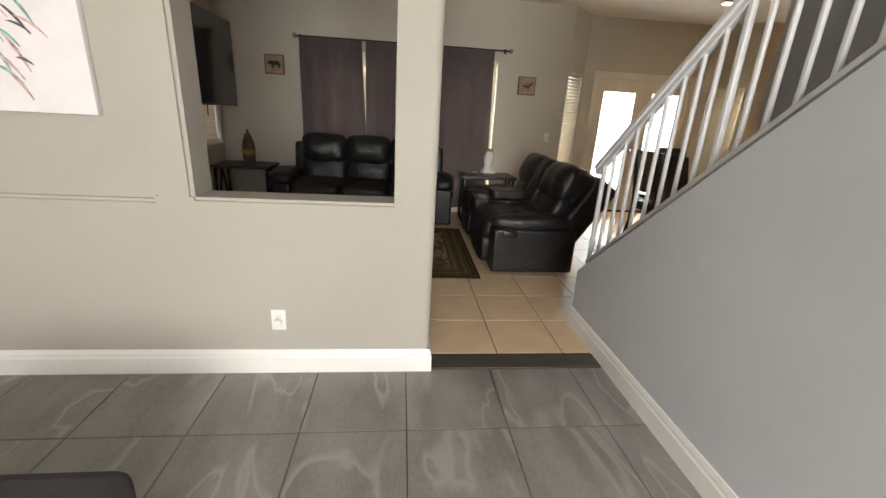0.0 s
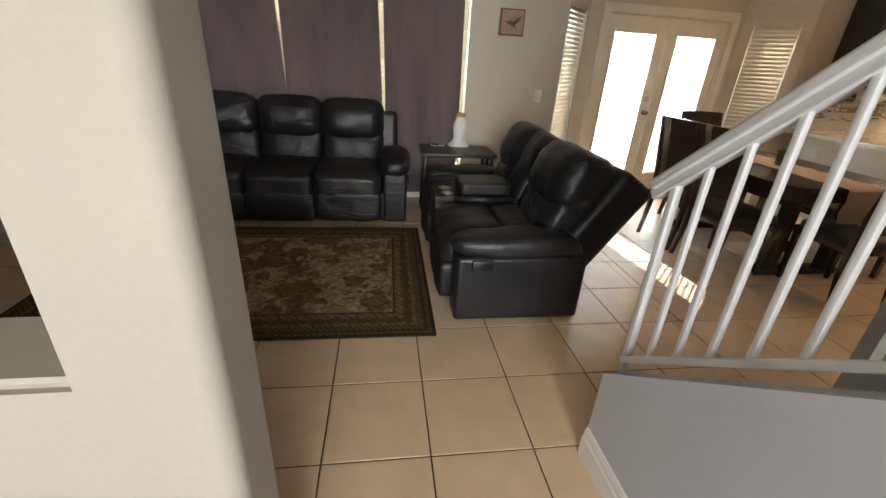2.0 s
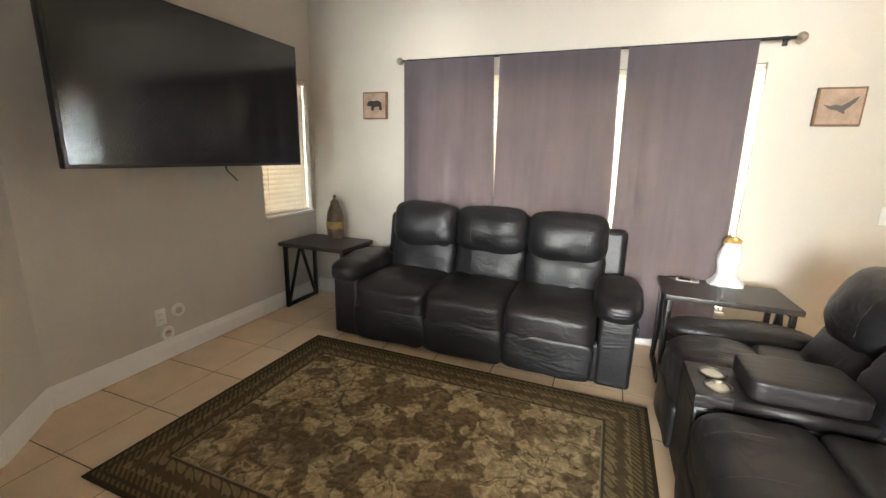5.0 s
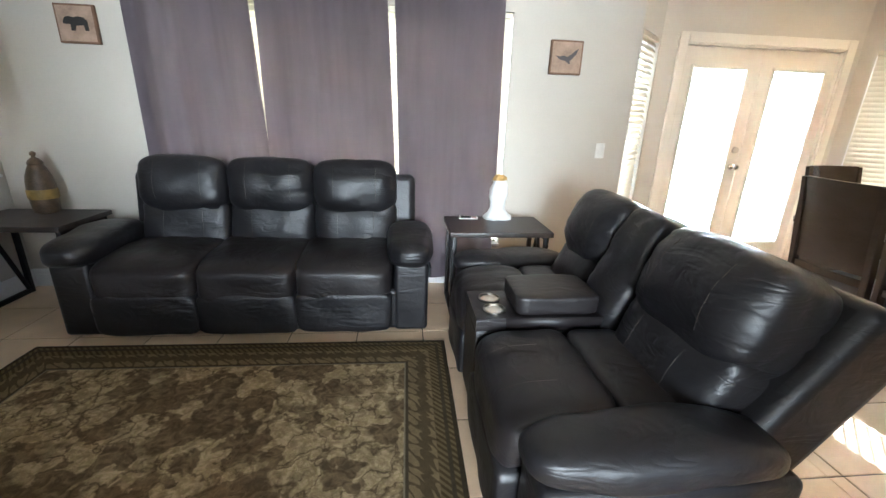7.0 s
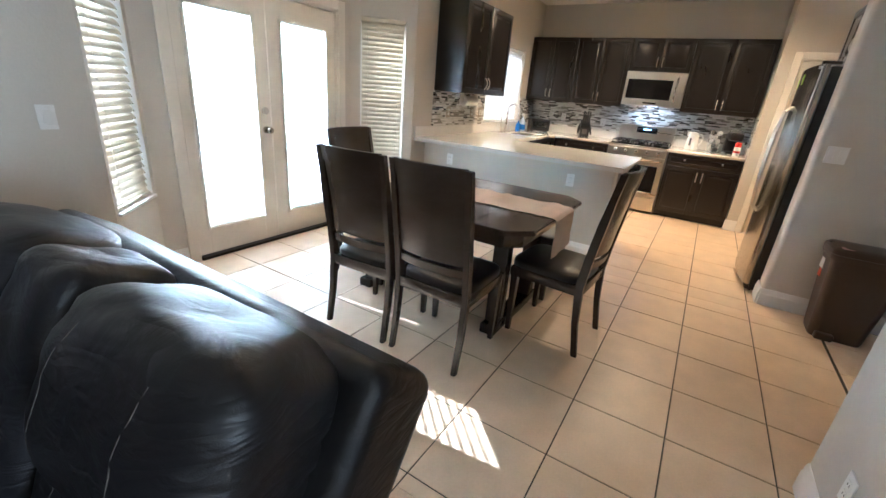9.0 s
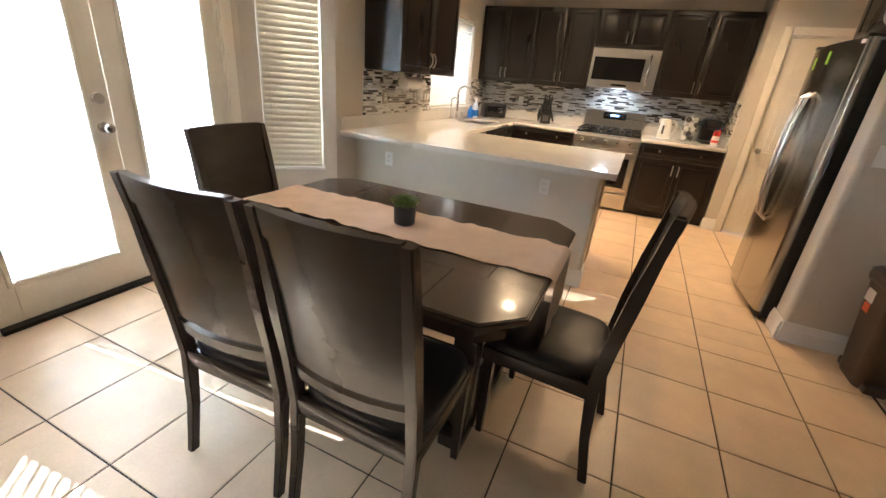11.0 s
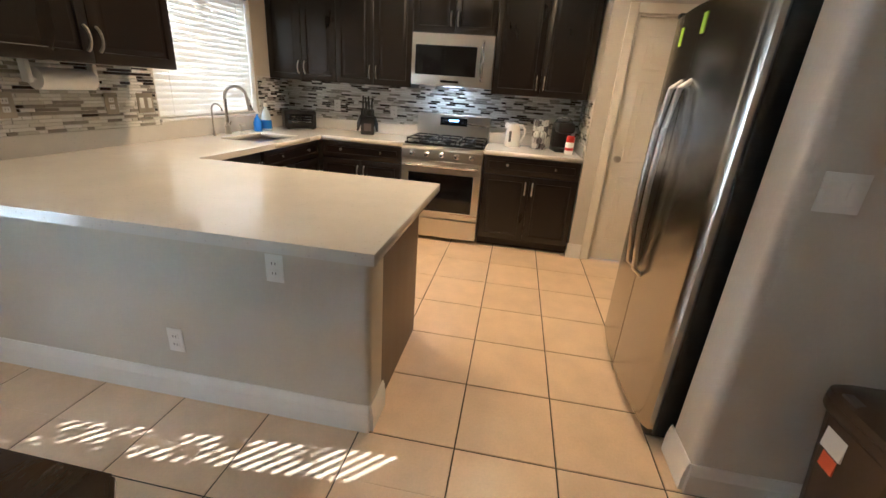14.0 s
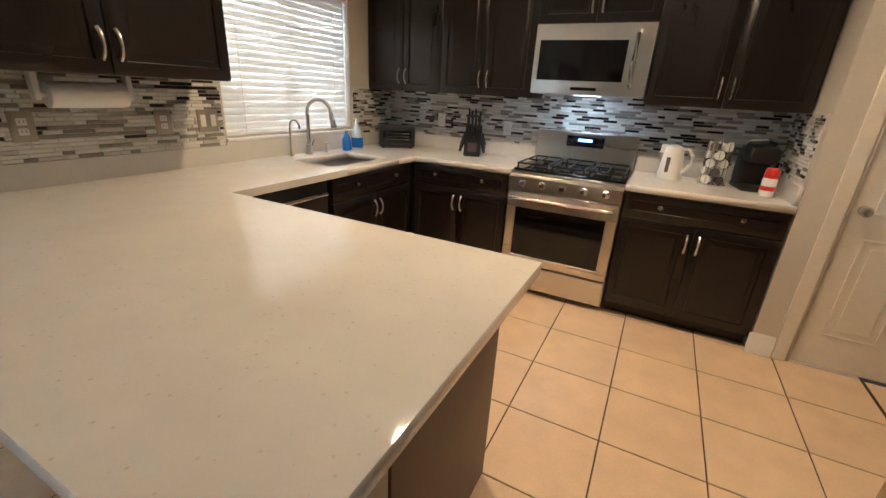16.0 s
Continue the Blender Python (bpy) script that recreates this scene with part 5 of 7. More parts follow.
def curtains():
    rodt = thing("curtain_rod", pose(0.0, YB - 0.085, 2.17), "dark bronze curtain rod with round finials over the window", "curtain rod")
    bm = bmesh.new()
    rod(bm, (-1.30, 0, 0), (1.38, 0, 0), 0.0095)
    part("rod", bm, BLACKMETAL, rodt, "thin dark metal rod")
    for x in (-1.32, 1.40):
        bm = bmesh.new()
        bmesh.ops.create_uvsphere(bm, u_segments=14, v_segments=9, radius=0.030, matrix=Matrix.Translation((x, 0, 0)))
        part("finial", bm, PLATE, rodt, "round metal finial")
    for x in (-1.27, 1.34):
        part("bracket", B((x - 0.008, x + 0.008, 0, 0.083, -0.008, 0.008), (x - 0.015, x + 0.015, 0.075, 0.083, -0.03, 0.03), r=0.002), BLACKMETAL, rodt, "dark metal bracket")
    # (left, right at the top, left, right at the bottom)
    for k, (a, b, c, d) in enumerate(((-1.27, -0.508, -1.27, -0.458), (-0.462, 0.388, -0.455, 0.432), (0.438, 1.185, 0.462, 1.205))):
        bm = bmesh.new()
        n, nz = 90, 22
        cols = []
        folds = (3.3, 2.6, 2.2)[k]
        for i in range(n + 1):
            u = i / n
            col = []
            for j in range(nz + 1):
                t = j / nz
                z = 2.165 * (1 - t) + 0.095 * t
                xl, xr = a + (c - a) * min(1, t * 1.9), b + (d - b) * min(1, t * 1.9)
                amp = 0.007 + 0.016 * min(1, t * 2)
                y = amp * math.sin(u * folds * 2 * math.pi + 0.5 * math.sin(3 * t + k)) + 0.011 * noise.noise(Vector((u * 6 + k * 9, t * 1.2, 0))) + 0.004 * noise.noise(Vector((u * 19 + k * 9, t * 1.0, 4)))
                if j == 0:
                    y *= 0.5
                col.append(bm.verts.new((xl + (xr - xl) * u, y, z)))
            cols.append(col)
        for p, q in zip(cols, cols[1:]):
            for j in range(nz):
                bm.faces.new((p[j], q[j], q[j + 1], p[j + 1]))
        bmesh.ops.solidify(bm, geom=bm.faces[:], thickness=0.0025)
        ob = part("curtain", bm, CURTAIN, None)
        ob.matrix_basis = pose(0, YB - 0.108, 0)
        tagged(ob, "mauve grey curtain panel hung from the rod", "curtain", "curtains over the back window")


def television():
    th = thing("television", Matrix.Translation((-1.83, 4.31, 1.735)) @ Matrix.Rotation(radians(90), 4, "Z"), "large black wall-mounted television", "television")
    part("screen", B((-0.745, 0.745, -0.012, -0.009, -0.400, 0.410)), TVGLASS, th, "glossy black screen")
    part("bezel", B((-0.76, 0.76, -0.009, 0.035, -0.420, 0.420), r=0.005), BLACKPLASTIC, th, "thin black housing")
    part("mount", B((-0.20, 0.20, 0.035, 0.06, -0.2, 0.2), (-0.04, 0.04, 0.06, 0.465, -0.04, 0.04), (-0.12, 0.12, 0.455, 0.479, -0.15, 0.15), r=0.003), BLACKMETAL, th, "black wall mount")
    bm = bmesh.new()
    tube(bm, [(0.10, 0.03, -0.41), (0.13, 0.05, -0.45), (0.20, 0.08, -0.49), (0.25, 0.10, -0.52)], 0.006, 6)
    part("cable", bm, BLACKPLASTIC, th, "hanging black cable")


def picture(m, kind, label):
    th = thing("wall_plaque", m, label, "wall art", "plaques beside the curtains")
    part("board", B((-0.12, 0.12, 0, 0.028, -0.115, 0.115), r=0.004), PLAQUE_EDGE, th, "brown wooden block")
    part("face", B((-0.108, 0.108, -0.002, 0.0, -0.103, 0.103)), PLAQUE, th, "tan painted face")
    bm = bmesh.new()
    if kind == "bear":
        pts = [(-0.075, 0.01), (-0.062, 0.035), (-0.035, 0.042), (-0.01, 0.036), (0.02, 0.043), (0.05, 0.038), (0.07, 0.018), (0.072, -0.04), (0.05, -0.04), (0.045, -0.008), (0.0, -0.012), (-0.012, -0.042), (-0.034, -0.042), (-0.032, -0.004), (-0.055, -0.004), (-0.075, -0.002)]
    else:
        pts = [(-0.085, 0.012), (-0.05, 0.006), (-0.02, 0.012), (0.004, 0.004), (0.03, 0.02), (0.06, 0.045), (0.085, 0.06), (0.07, 0.025), (0.045, -0.005), (0.025, -0.022), (0.03, -0.045), (0.008, -0.035), (-0.01, -0.022), (-0.045, -0.016)]
    prism(bm, pts, -0.0045, -0.002, axis="y")
    part("motif", bm, INK if kind == "bear" else GREYINK, th, "dark animal silhouette")


def statue():
    prof = [(0.078, 0.0), (0.080, 0.018), (0.060, 0.040), (0.052, 0.075), (0.050, 0.12), (0.056, 0.17), (0.060, 0.215), (0.052, 0.25), (0.040, 0.268), (0.042, 0.285), (0.040, 0.305), (0.030, 0.322), (0.010, 0.328)]
    bm = lathe(prof, 26)
    for v in bm.verts:
        v.co.y *= 0.8
        v.co += Vector((noise.noise(v.co * 28), noise.noise(v.co * 28 + Vector((9, 0, 0))), 0)) * 0.016
        if v.co.z < 0.045:
            v.co.x *= 1.15
            v.co.y *= 1.15
        v.co.x *= 1.2
        v.co.y *= 1.2
    ob = part("statue", bm, STATUE, None)
    ob.data.materials.append(GOLD)
    for f in ob.data.polygons:
        if f.center.z > 0.286:
            f.material_index = 1
    ob.matrix_basis = pose(1.20, 5.60, 0.6205, 0, 0, 20)
    tagged(ob, "white plaster statuette with a gold top on the end table", "statue")
    return ob


def urn():
    th = thing("ceramic_urn", pose(-1.95, 5.66, 0.6205), "bronze ceramic urn with an ochre band on the end table", "vase")
    part("body", lathe([(0.062, 0), (0.072, 0.01), (0.078, 0.10), (0.080, 0.13), (0.078, 0.19), (0.070, 0.25), (0.052, 0.30), (0.040, 0.325), (0.044, 0.335), (0.038, 0.35), (0.02, 0.37)], 26), URN, th, "bronze ceramic body")
    part("band", lathe([(0.0805, 0.10), (0.0835, 0.11), (0.0835, 0.155), (0.0805, 0.165)], 26), URN_BAND, th, "ochre band")
    part("lid_knob", lathe([(0.018, 0.368), (0.010, 0.378), (0.017, 0.392), (0.016, 0.405), (0.004, 0.414)], 18), URN, th, "bronze knob")


def outlet(m, kind, label, plate=WHITEPLASTIC, w=0.072, h=0.115):
    cat = {"outlet": "power outlet", "switch": "light switch", "double": "light switch"}[kind]
    th = thing("wall_outlet" if kind == "outlet" else "light_switch", m, label, cat)
    part("cover_plate", B((-w / 2, w / 2, -0.006, 0, -h / 2, h / 2), r=0.0025), plate, th, "cover plate")
    if kind == "outlet":
        for s in (-1, 1):
            part("socket", B((-0.017, 0.017, -0.008, -0.005, s * 0.020 - 0.014, s * 0.020 + 0.014), r=0.002), WHITEPLASTIC, th, "white socket")
            part("slot", B((-0.008, -0.0055, -0.0086, -0.0078, s * 0.020 - 0.004, s * 0.020 + 0.006), (0.0055, 0.008, -0.0086, -0.0078, s * 0.020 - 0.004, s * 0.020 + 0.006)), INK, th, "dark slot")
    else:
        for cx in ((0,) if kind == "switch" else (-w / 4, w / 4)):
            part("rocker", B((cx - 0.016, cx + 0.016, -0.009, -0.005, -0.033, 0.033), r=0.002), WHITEPLASTIC, th, "white rocker")
    return th


def facing(x, y, z, deg):
    """Pose on a wall: 0 faces -y, 90 faces +x, -90 faces -x, 180 faces +y."""
    return Matrix.Translation((x, y, z)) @ Matrix.Rotation(radians(deg), 4, "Z")


# ---- living room ----
rug()
recliner("sofa", pose(-1.53, 4.96, 0), [("S", 0.570), ("S", 0.570), ("S", 0.570)], "dark brown leather three-seat reclining sofa facing the rug", 0)
recliner("loveseat", Matrix.Translation((0.80, 5.14, 0)) @ Matrix.Rotation(radians(-90), 4, "Z"), [("S", 0.47), ("C", 0.30), ("S", 0.56)], "dark brown leather reclining loveseat with cup-holder console", 13, "loveseat", 0.05, 34.0, 0.21, 0.045, 0.03, 0.050)
end_table(pose(-2.285, 5.265, 0), 0.68, 0.50, "dark wood end table with black metal legs beside the sofa")
end_table(pose(0.80, 5.19, 0), 0.70, 0.46, "dark wood end table with black metal legs behind the loveseat")
curtains()
television()
picture(facing(-1.60, YB - 0.031, 1.83, 0), "bear", "square rustic wall plaque with a bear silhouette")
picture(facing(1.675, YB - 0.031, 1.77, 0), "eagle", "square rustic wall plaque with a flying eagle")
statue()
urn()
# ---- dining ----
dining_table()
ch = dining_chair()
ch.matrix_basis = Matrix.Translation((3.16, 4.145, 0)) @ Matrix.Rotation(radians(-90), 4, "Z")
copy_thing(ch, Matrix.Translation((3.15, 4.635, 0)) @ Matrix.Rotation(radians(-88), 4, "Z"))
copy_thing(ch, Matrix.Translation((3.71, 3.71, 0)) @ Matrix.Rotation(radians(-4), 4, "Z"))
copy_thing(ch, Matrix.Translation((3.66, 5.10, 0)) @ Matrix.Rotation(radians(182), 4, "Z"))
dining_bench()

# ---- kitchen ----


def cab_door(parent, x0, x1, z0, z1, name="door", label="espresso raised-panel door", y=0.0):
    """A framed door lying in the local x-z plane, its face towards -y."""
    f = min(0.055, (z1 - z0) * 0.28)
    g = 0.002
    a, b, c, d = x0 + g, x1 - g, z0 + g, z1 - g
    rings = [(0, 0.0, 0.0), (0, 0.018, 0.0), (0.0025, 0.020, 0.0), (f - 0.002, 0.020, 0.0), (f + 0.002, 0.011, 0.0)]
    if z1 - z0 > 0.25:
        rings += [(f + 0.020, 0.011, 0.0), (f + 0.034, 0.018, 0.0)]
    bm = bmesh.new()
    vs = [[bm.verts.new((px, y - o, pz)) for px, pz in ((a + k, c + k), (b - k, c + k), (b - k, d - k), (a + k, d - k))] for k, o, _ in rings]
    for u, v in zip(vs, vs[1:]):
        for q in range(4):
            bm.faces.new((u[q], u[(q + 1) % 4], v[(q + 1) % 4], v[q]))
    bm.faces.new(vs[0][::-1])
    bm.faces.new(vs[-1])
    bmesh.ops.recalc_face_normals(bm, faces=bm.faces)
    return part(name, bm, CABINET, parent, label)


def pull(parent, x, z, L=0.115, y=-0.02, vert=True):
    bm = bmesh.new()
    pts = []
    for i in range(9):
        t = i / 8
        s = math.sin(t * math.pi)
        o = (t - 0.5) * L
        pts.append((x, y - 0.004 - 0.028 * s ** 0.6, z + o) if vert else (x + o, y - 0.004 - 0.028 * s ** 0.6, z))
    tube(bm, pts, [0.006 + 0.002 * abs(i - 4) / 4 for i in range(9)], 8)
    part("handle", bm, NICKEL, parent, "arched satin nickel handle")


def knob(parent, x, z, y=-0.02):
    bm = lathe([(0.006, 0), (0.006, 0.012), (0.014, 0.018), (0.013, 0.025), (0.003, 0.028)], 14)
    bm.transform(Matrix.Translation((x, y, z)) @ Matrix.Rotation(radians(90), 4, "X"))
    part("knob", bm, NICKEL, parent, "round satin nickel knob")


def upper(m, w, z0, z1, d, label, doors=2):
    th = thing("wall_cabinet", m, label, "kitchen cabinet", "wall cabinets")
    part("body", B((0.001, w - 0.001, 0, d, z0, z1), r=0.002, seg=1), CABINET, th, "espresso cabinet body")
    dw = w / doors
    for i in range(doors):
        cab_door(th, i * dw, (i + 1) * dw, z0, z1)
        hx = (i + 1) * dw - 0.032 if i % 2 == 0 else i * dw + 0.032
        pull(th, hx, z0 + 0.115)
    return th


def lower(m, w, d, label, drawers=2, doors=2, door_knobs=False):
    th = thing("base_cabinet", m, label, "kitchen cabinet", "base cabinets")
    part("body", B((0.001, w - 0.001, 0, d, 0.09, 0.873), r=0.002, seg=1), CABINET, th, "espresso cabinet body")
    part("plinth", B((0.001, w - 0.001, 0.06, d, 0.0, 0.09)), CABINET, th, "recessed dark plinth")
    if drawers:
        cab_door(th, 0, w, 0.715, 0.868, "drawer_front", "espresso drawer front")
        for i in range(drawers):
            knob(th, w * (i + 0.5) / drawers, 0.80)
    top = 0.71 if drawers else 0.868
    dw = w / max(doors, 1)
    for i in range(doors):
        cab_door(th, i * dw, (i + 1) * dw, 0.095, top)
        hx = (i + 1) * dw - 0.032 if i % 2 == 0 else i * dw + 0.032
        pull(th, hx, top - 0.11)
    return th


def face(x, y, deg):
    return Matrix.Translation((x, y, 0)) @ Matrix.Rotation(radians(deg), 4, "Z")


XF = 7.69
upper(face(5.30, 5.44, 0), 1.07, 1.39, 2.28, 0.329, "espresso two-door wall cabinet beside the sink window")
upper(face(7.99, 5.765, -90), 0.705, 1.39, 2.28, 0.329, "espresso two-door wall cabinet in the corner")
upper(face(7.99, 5.06, -90), 0.75, 1.39, 2.28, 0.329, "espresso two-door wall cabinet beside the microwave")
upper(face(7.99, 4.31, -90), 0.76, 1.87, 2.28, 0.329, "short espresso wall cabinet above the microwave")
upper(face(7.99, 3.55, -90), 0.87, 1.39, 2.28, 0.329, "espresso two-door wall cabinet beside the pantry wall")
upper(face(6.44, 2.33, 180), 1.03, 1.86, 2.28, 0.60, "espresso cabinet above the fridge")
lower(face(XF, 3.525, -90), 0.855, 0.62, "espresso base cabinet with two drawers beside the range")
lower(face(XF, 5.09, -90), 0.785, 0.62, "espresso base cabinet between the sink run and the range")
lower(face(6.74, 5.13, 0), 0.90, 0.62, "espresso sink base cabinet")
pen = lower(face(6.02, 3.76, 90), 1.30, 0.64, "espresso base cabinet of the peninsula with a brown laminate end", 3, 3)
part("end_panel", B((-0.018, -0.003, 0.0, 0.645, 0.0, 0.873), r=0.002, seg=1), LAMINATE, pen, "plain brown laminate end panel")


def dishwasher():
    th = thing("dishwasher", face(6.10, 5.13, 0), "black dishwasher with a steel bar handle under the worktop", "dishwasher")
    part("door", B((0.005, 0.595, -0.02, 0.55, 0.10, 0.868), r=0.004), BLACKPLASTIC, th, "black front")
    bm = bmesh.new()
    rod(bm, (0.05, -0.06, 0.80), (0.55, -0.06, 0.80), 0.011)
    rod(bm, (0.08, -0.06, 0.80), (0.08, -0.018, 0.80), 0.008)
    rod(bm, (0.52, -0.06, 0.80), (0.52, -0.018, 0.80), 0.008)
    part("handle", bm, CHROME, th, "steel bar handle")
    part("toe_plate", B((0.005, 0.595, 0.04, 0.5, 0.0, 0.098)), BLACKPLASTIC, th, "black toe plate")


dishwasher()

# worktop in stone, with the sink cut out
SX0, SX1, SY0, SY1 = 6.86, 7.44, 5.20, 5.57
tops = [(4.965, 6.05, 3.64, 5.09), (4.965, SX0, 5.09, 5.765), (SX1, 8.315, 5.09, 5.765), (SX0, SX1, 5.09, SY0), (SX0, SX1, SY1, 5.765), (7.66, 8.315, 4.297, 5.09)]
th = thing("worktop", None, "polished white speckled stone worktop of the breakfast bar and sink run", "worktop")
for t in tops:
    part("stone_slab", B((t[0], t[1], t[2], t[3], 0.875, 0.915)), QUARTZ, th, "white speckled stone slab")
bm = B((7.66, 8.315, 2.665, 3.533, 0.875, 0.915))
tagged(part("worktop", bm, QUARTZ), "polished white speckled stone worktop beside the range", "worktop")
th = thing("backsplash_upstand", None, "white stone upstand along the back of the worktop", "backsplash")
for q in ((4.975, 6.53, 5.745, 5.768, 0.9155, 1.022), (6.53, 7.75, 5.745, 5.768, 0.9155, 1.038), (7.75, 8.295, 5.745, 5.768, 0.9155, 1.022), (8.295, 8.318, 4.297, 5.745, 0.9155, 1.022), (8.295, 8.318, 2.684, 3.533, 0.9155, 1.022), (7.68, 8.295, 2.662, 2.684, 0.9155, 1.022)):
    part("upstand_strip", B(q), QUARTZ, th, "white stone upstand strip")


def sink():
    th = thing("kitchen_sink", None, "stainless steel undermount sink in the worktop", "sink")
    bm = B((SX0 - 0.012, SX1 + 0.012, SY0 - 0.012, SY0 + 0.002, 0.70, 0.874), (SX0 - 0.012, SX1 + 0.012, SY1 - 0.002, SY1 + 0.012, 0.70, 0.874), (SX0 - 0.012, SX0 + 0.002, SY0, SY1, 0.70, 0.874), (SX1 - 0.002, SX1 + 0.012, SY0, SY1, 0.70, 0.874), (SX0, SX1, SY0, SY1, 0.69, 0.702))
    part("basin", bm, STEEL_H, th, "stainless basin")
    part("drain", lathe([(0.04, 0.702), (0.042, 0.706), (0.03, 0.704), (0.005, 0.703)], 20, 7.15, 5.40), CHROME, th, "chrome drain")


def gooseneck(x, y, h, reach, r, label, spray=True):
    th = thing("faucet", pose(x, y, 0.9155), label, "faucet")
    bm = bmesh.new()
    pts = [(0, 0, 0.03), (0, 0, h - reach / 2)] + [(0, -reach / 2 + reach / 2 * math.cos(a), h - reach / 2 + reach / 2 * math.sin(a)) for a in [i * math.pi / 8 for i in range(1, 8)]] + [(0, -reach, h - reach / 2 - 0.01)]
    tube(bm, pts, r, 12)
    part("neck", bm, NICKEL, th, "arched nickel neck")
    part("base", lathe([(r * 2.2, 0), (r * 2.2, 0.008), (r * 1.7, 0.02), (r * 1.6, 0.07 if spray else 0.035), (r * 1.1, 0.075 if spray else 0.04)], 20), NICKEL, th, "round nickel base")
    if spray:
        bm = bmesh.new()
        rod(bm, (0, -reach, h - reach / 2), (0, -reach - 0.02, h - reach / 2 - 0.10), r * 1.15, r * 1.6)
        part("spray_head", bm, NICKEL, th, "pull-down spray head")
        bm = bmesh.new()
        tube(bm, [(0.018, 0, 0.05), (0.05, -0.005, 0.065), (0.085, -0.01, 0.10)], [0.008, 0.006, 0.005], 8)
        part("lever", bm, NICKEL, th, "side lever")
    return th


sink()
g1 = gooseneck(7.14, 5.68, 0.385, 0.17, 0.013, "tall arched nickel kitchen faucet with pull-down spray")
g1.rotation_euler = (0, 0, radians(25))
gooseneck(6.98, 5.69, 0.25, 0.09, 0.007, "small arched nickel water filter tap", False)
th = thing("soap_dispenser", pose(7.33, 5.69, 0.9155), "small nickel soap dispenser beside the sink", "soap dispenser")
part("pump", lathe([(0.02, 0), (0.02, 0.006), (0.011, 0.012), (0.010, 0.05), (0.015, 0.055), (0.013, 0.07), (0.003, 0.074)], 16), NICKEL, th, "nickel pump")
bm = bmesh.new()
tube(bm, [(0, 0, 0.062), (0, -0.03, 0.066), (0, -0.05, 0.058)], 0.005, 8)
part("spout", bm, NICKEL, th, "nickel spout")

# glass mosaic behind the worktops: short strips in staggered rows


def mosaic(p0, p1, z0, z1, seed, t=0.007):
    """Strips along the wall face from p0 to p1, standing out to the right of that way."""
    rr = random.Random(seed)
    p0, p1 = Vector((*p0, 0)), Vector((*p1, 0))
    d = p1 - p0
    ln = d.length
    m = Matrix.Translation(p0) @ Matrix.Rotation(math.atan2(d.y, d.x), 4, "Z")
    verts, faces = [], []
    z = z0 + 0.001
    while z < z1 - 0.008:
        hgt = min(0.0165, z1 - z - 0.001)
        x = -rr.uniform(0, 0.09)
        while x < ln - 0.004:
            w = rr.choice((0.045, 0.07, 0.098, 0.098, 0.12))
            a, b = max(x, 0.001), min(x + w, ln - 0.001)
            if b - a > 0.006:
                tt = t + rr.uniform(-0.0012, 0.0012)
                k = len(verts)
                c = 0.0012
                for px, py, pz in ((a, 0, z), (b, 0, z), (b, 0, z + hgt), (a, 0, z + hgt), (a + c, -tt, z + c), (b - c, -tt, z + c), (b - c, -tt, z + hgt - c), (a + c, -tt, z + hgt - c)):
                    verts.append(m @ Vector((px, py, pz)))
                faces += [(k + 4, k + 5, k + 6, k + 7), (k, k + 1, k + 5, k + 4), (k + 1, k + 2, k + 6, k + 5), (k + 2, k + 3, k + 7, k + 6), (k + 3, k, k + 4, k + 7)]
            x += w + 0.0018
        z += 0.0185
    me = bpy.data.meshes.new("mosaic_strips")
    me.from_pydata(verts, [], faces)
    me.materials.append(MOSAIC)
    ob = new("mosaic_strips", me)
    return tagged(ob, "beige, white and dark brown glass and stone mosaic strips on the wall", "wall tile", kind="stuff")


GROUTW = M("pale_mosaic_grout", (0.60, 0.58, 0.54), 0.9, var=0.1)
part("mosaic_backing", B((5.28, 6.53, 5.764, 5.7695, 1.022, 1.40), (7.75, 8.312, 5.764, 5.7695, 1.022, 1.40), (8.314, 8.3195, 2.665, 5.764, 0.93, 1.45), (7.72, 8.312, 2.6605, 2.666, 1.022, 1.40)), GROUTW, label="pale grout bed behind the mosaic", kind="structure")
mosaic((5.28, 5.764), (6.53, 5.764), 1.022, 1.388, 1)
mosaic((7.75, 5.764), (8.314, 5.764), 1.022, 1.388, 2)
mosaic((8.314, 5.764), (8.314, 2.67), 1.022, 1.44, 3)
mosaic((8.31, 2.666), (7.72, 2.666), 1.022, 1.388, 4)


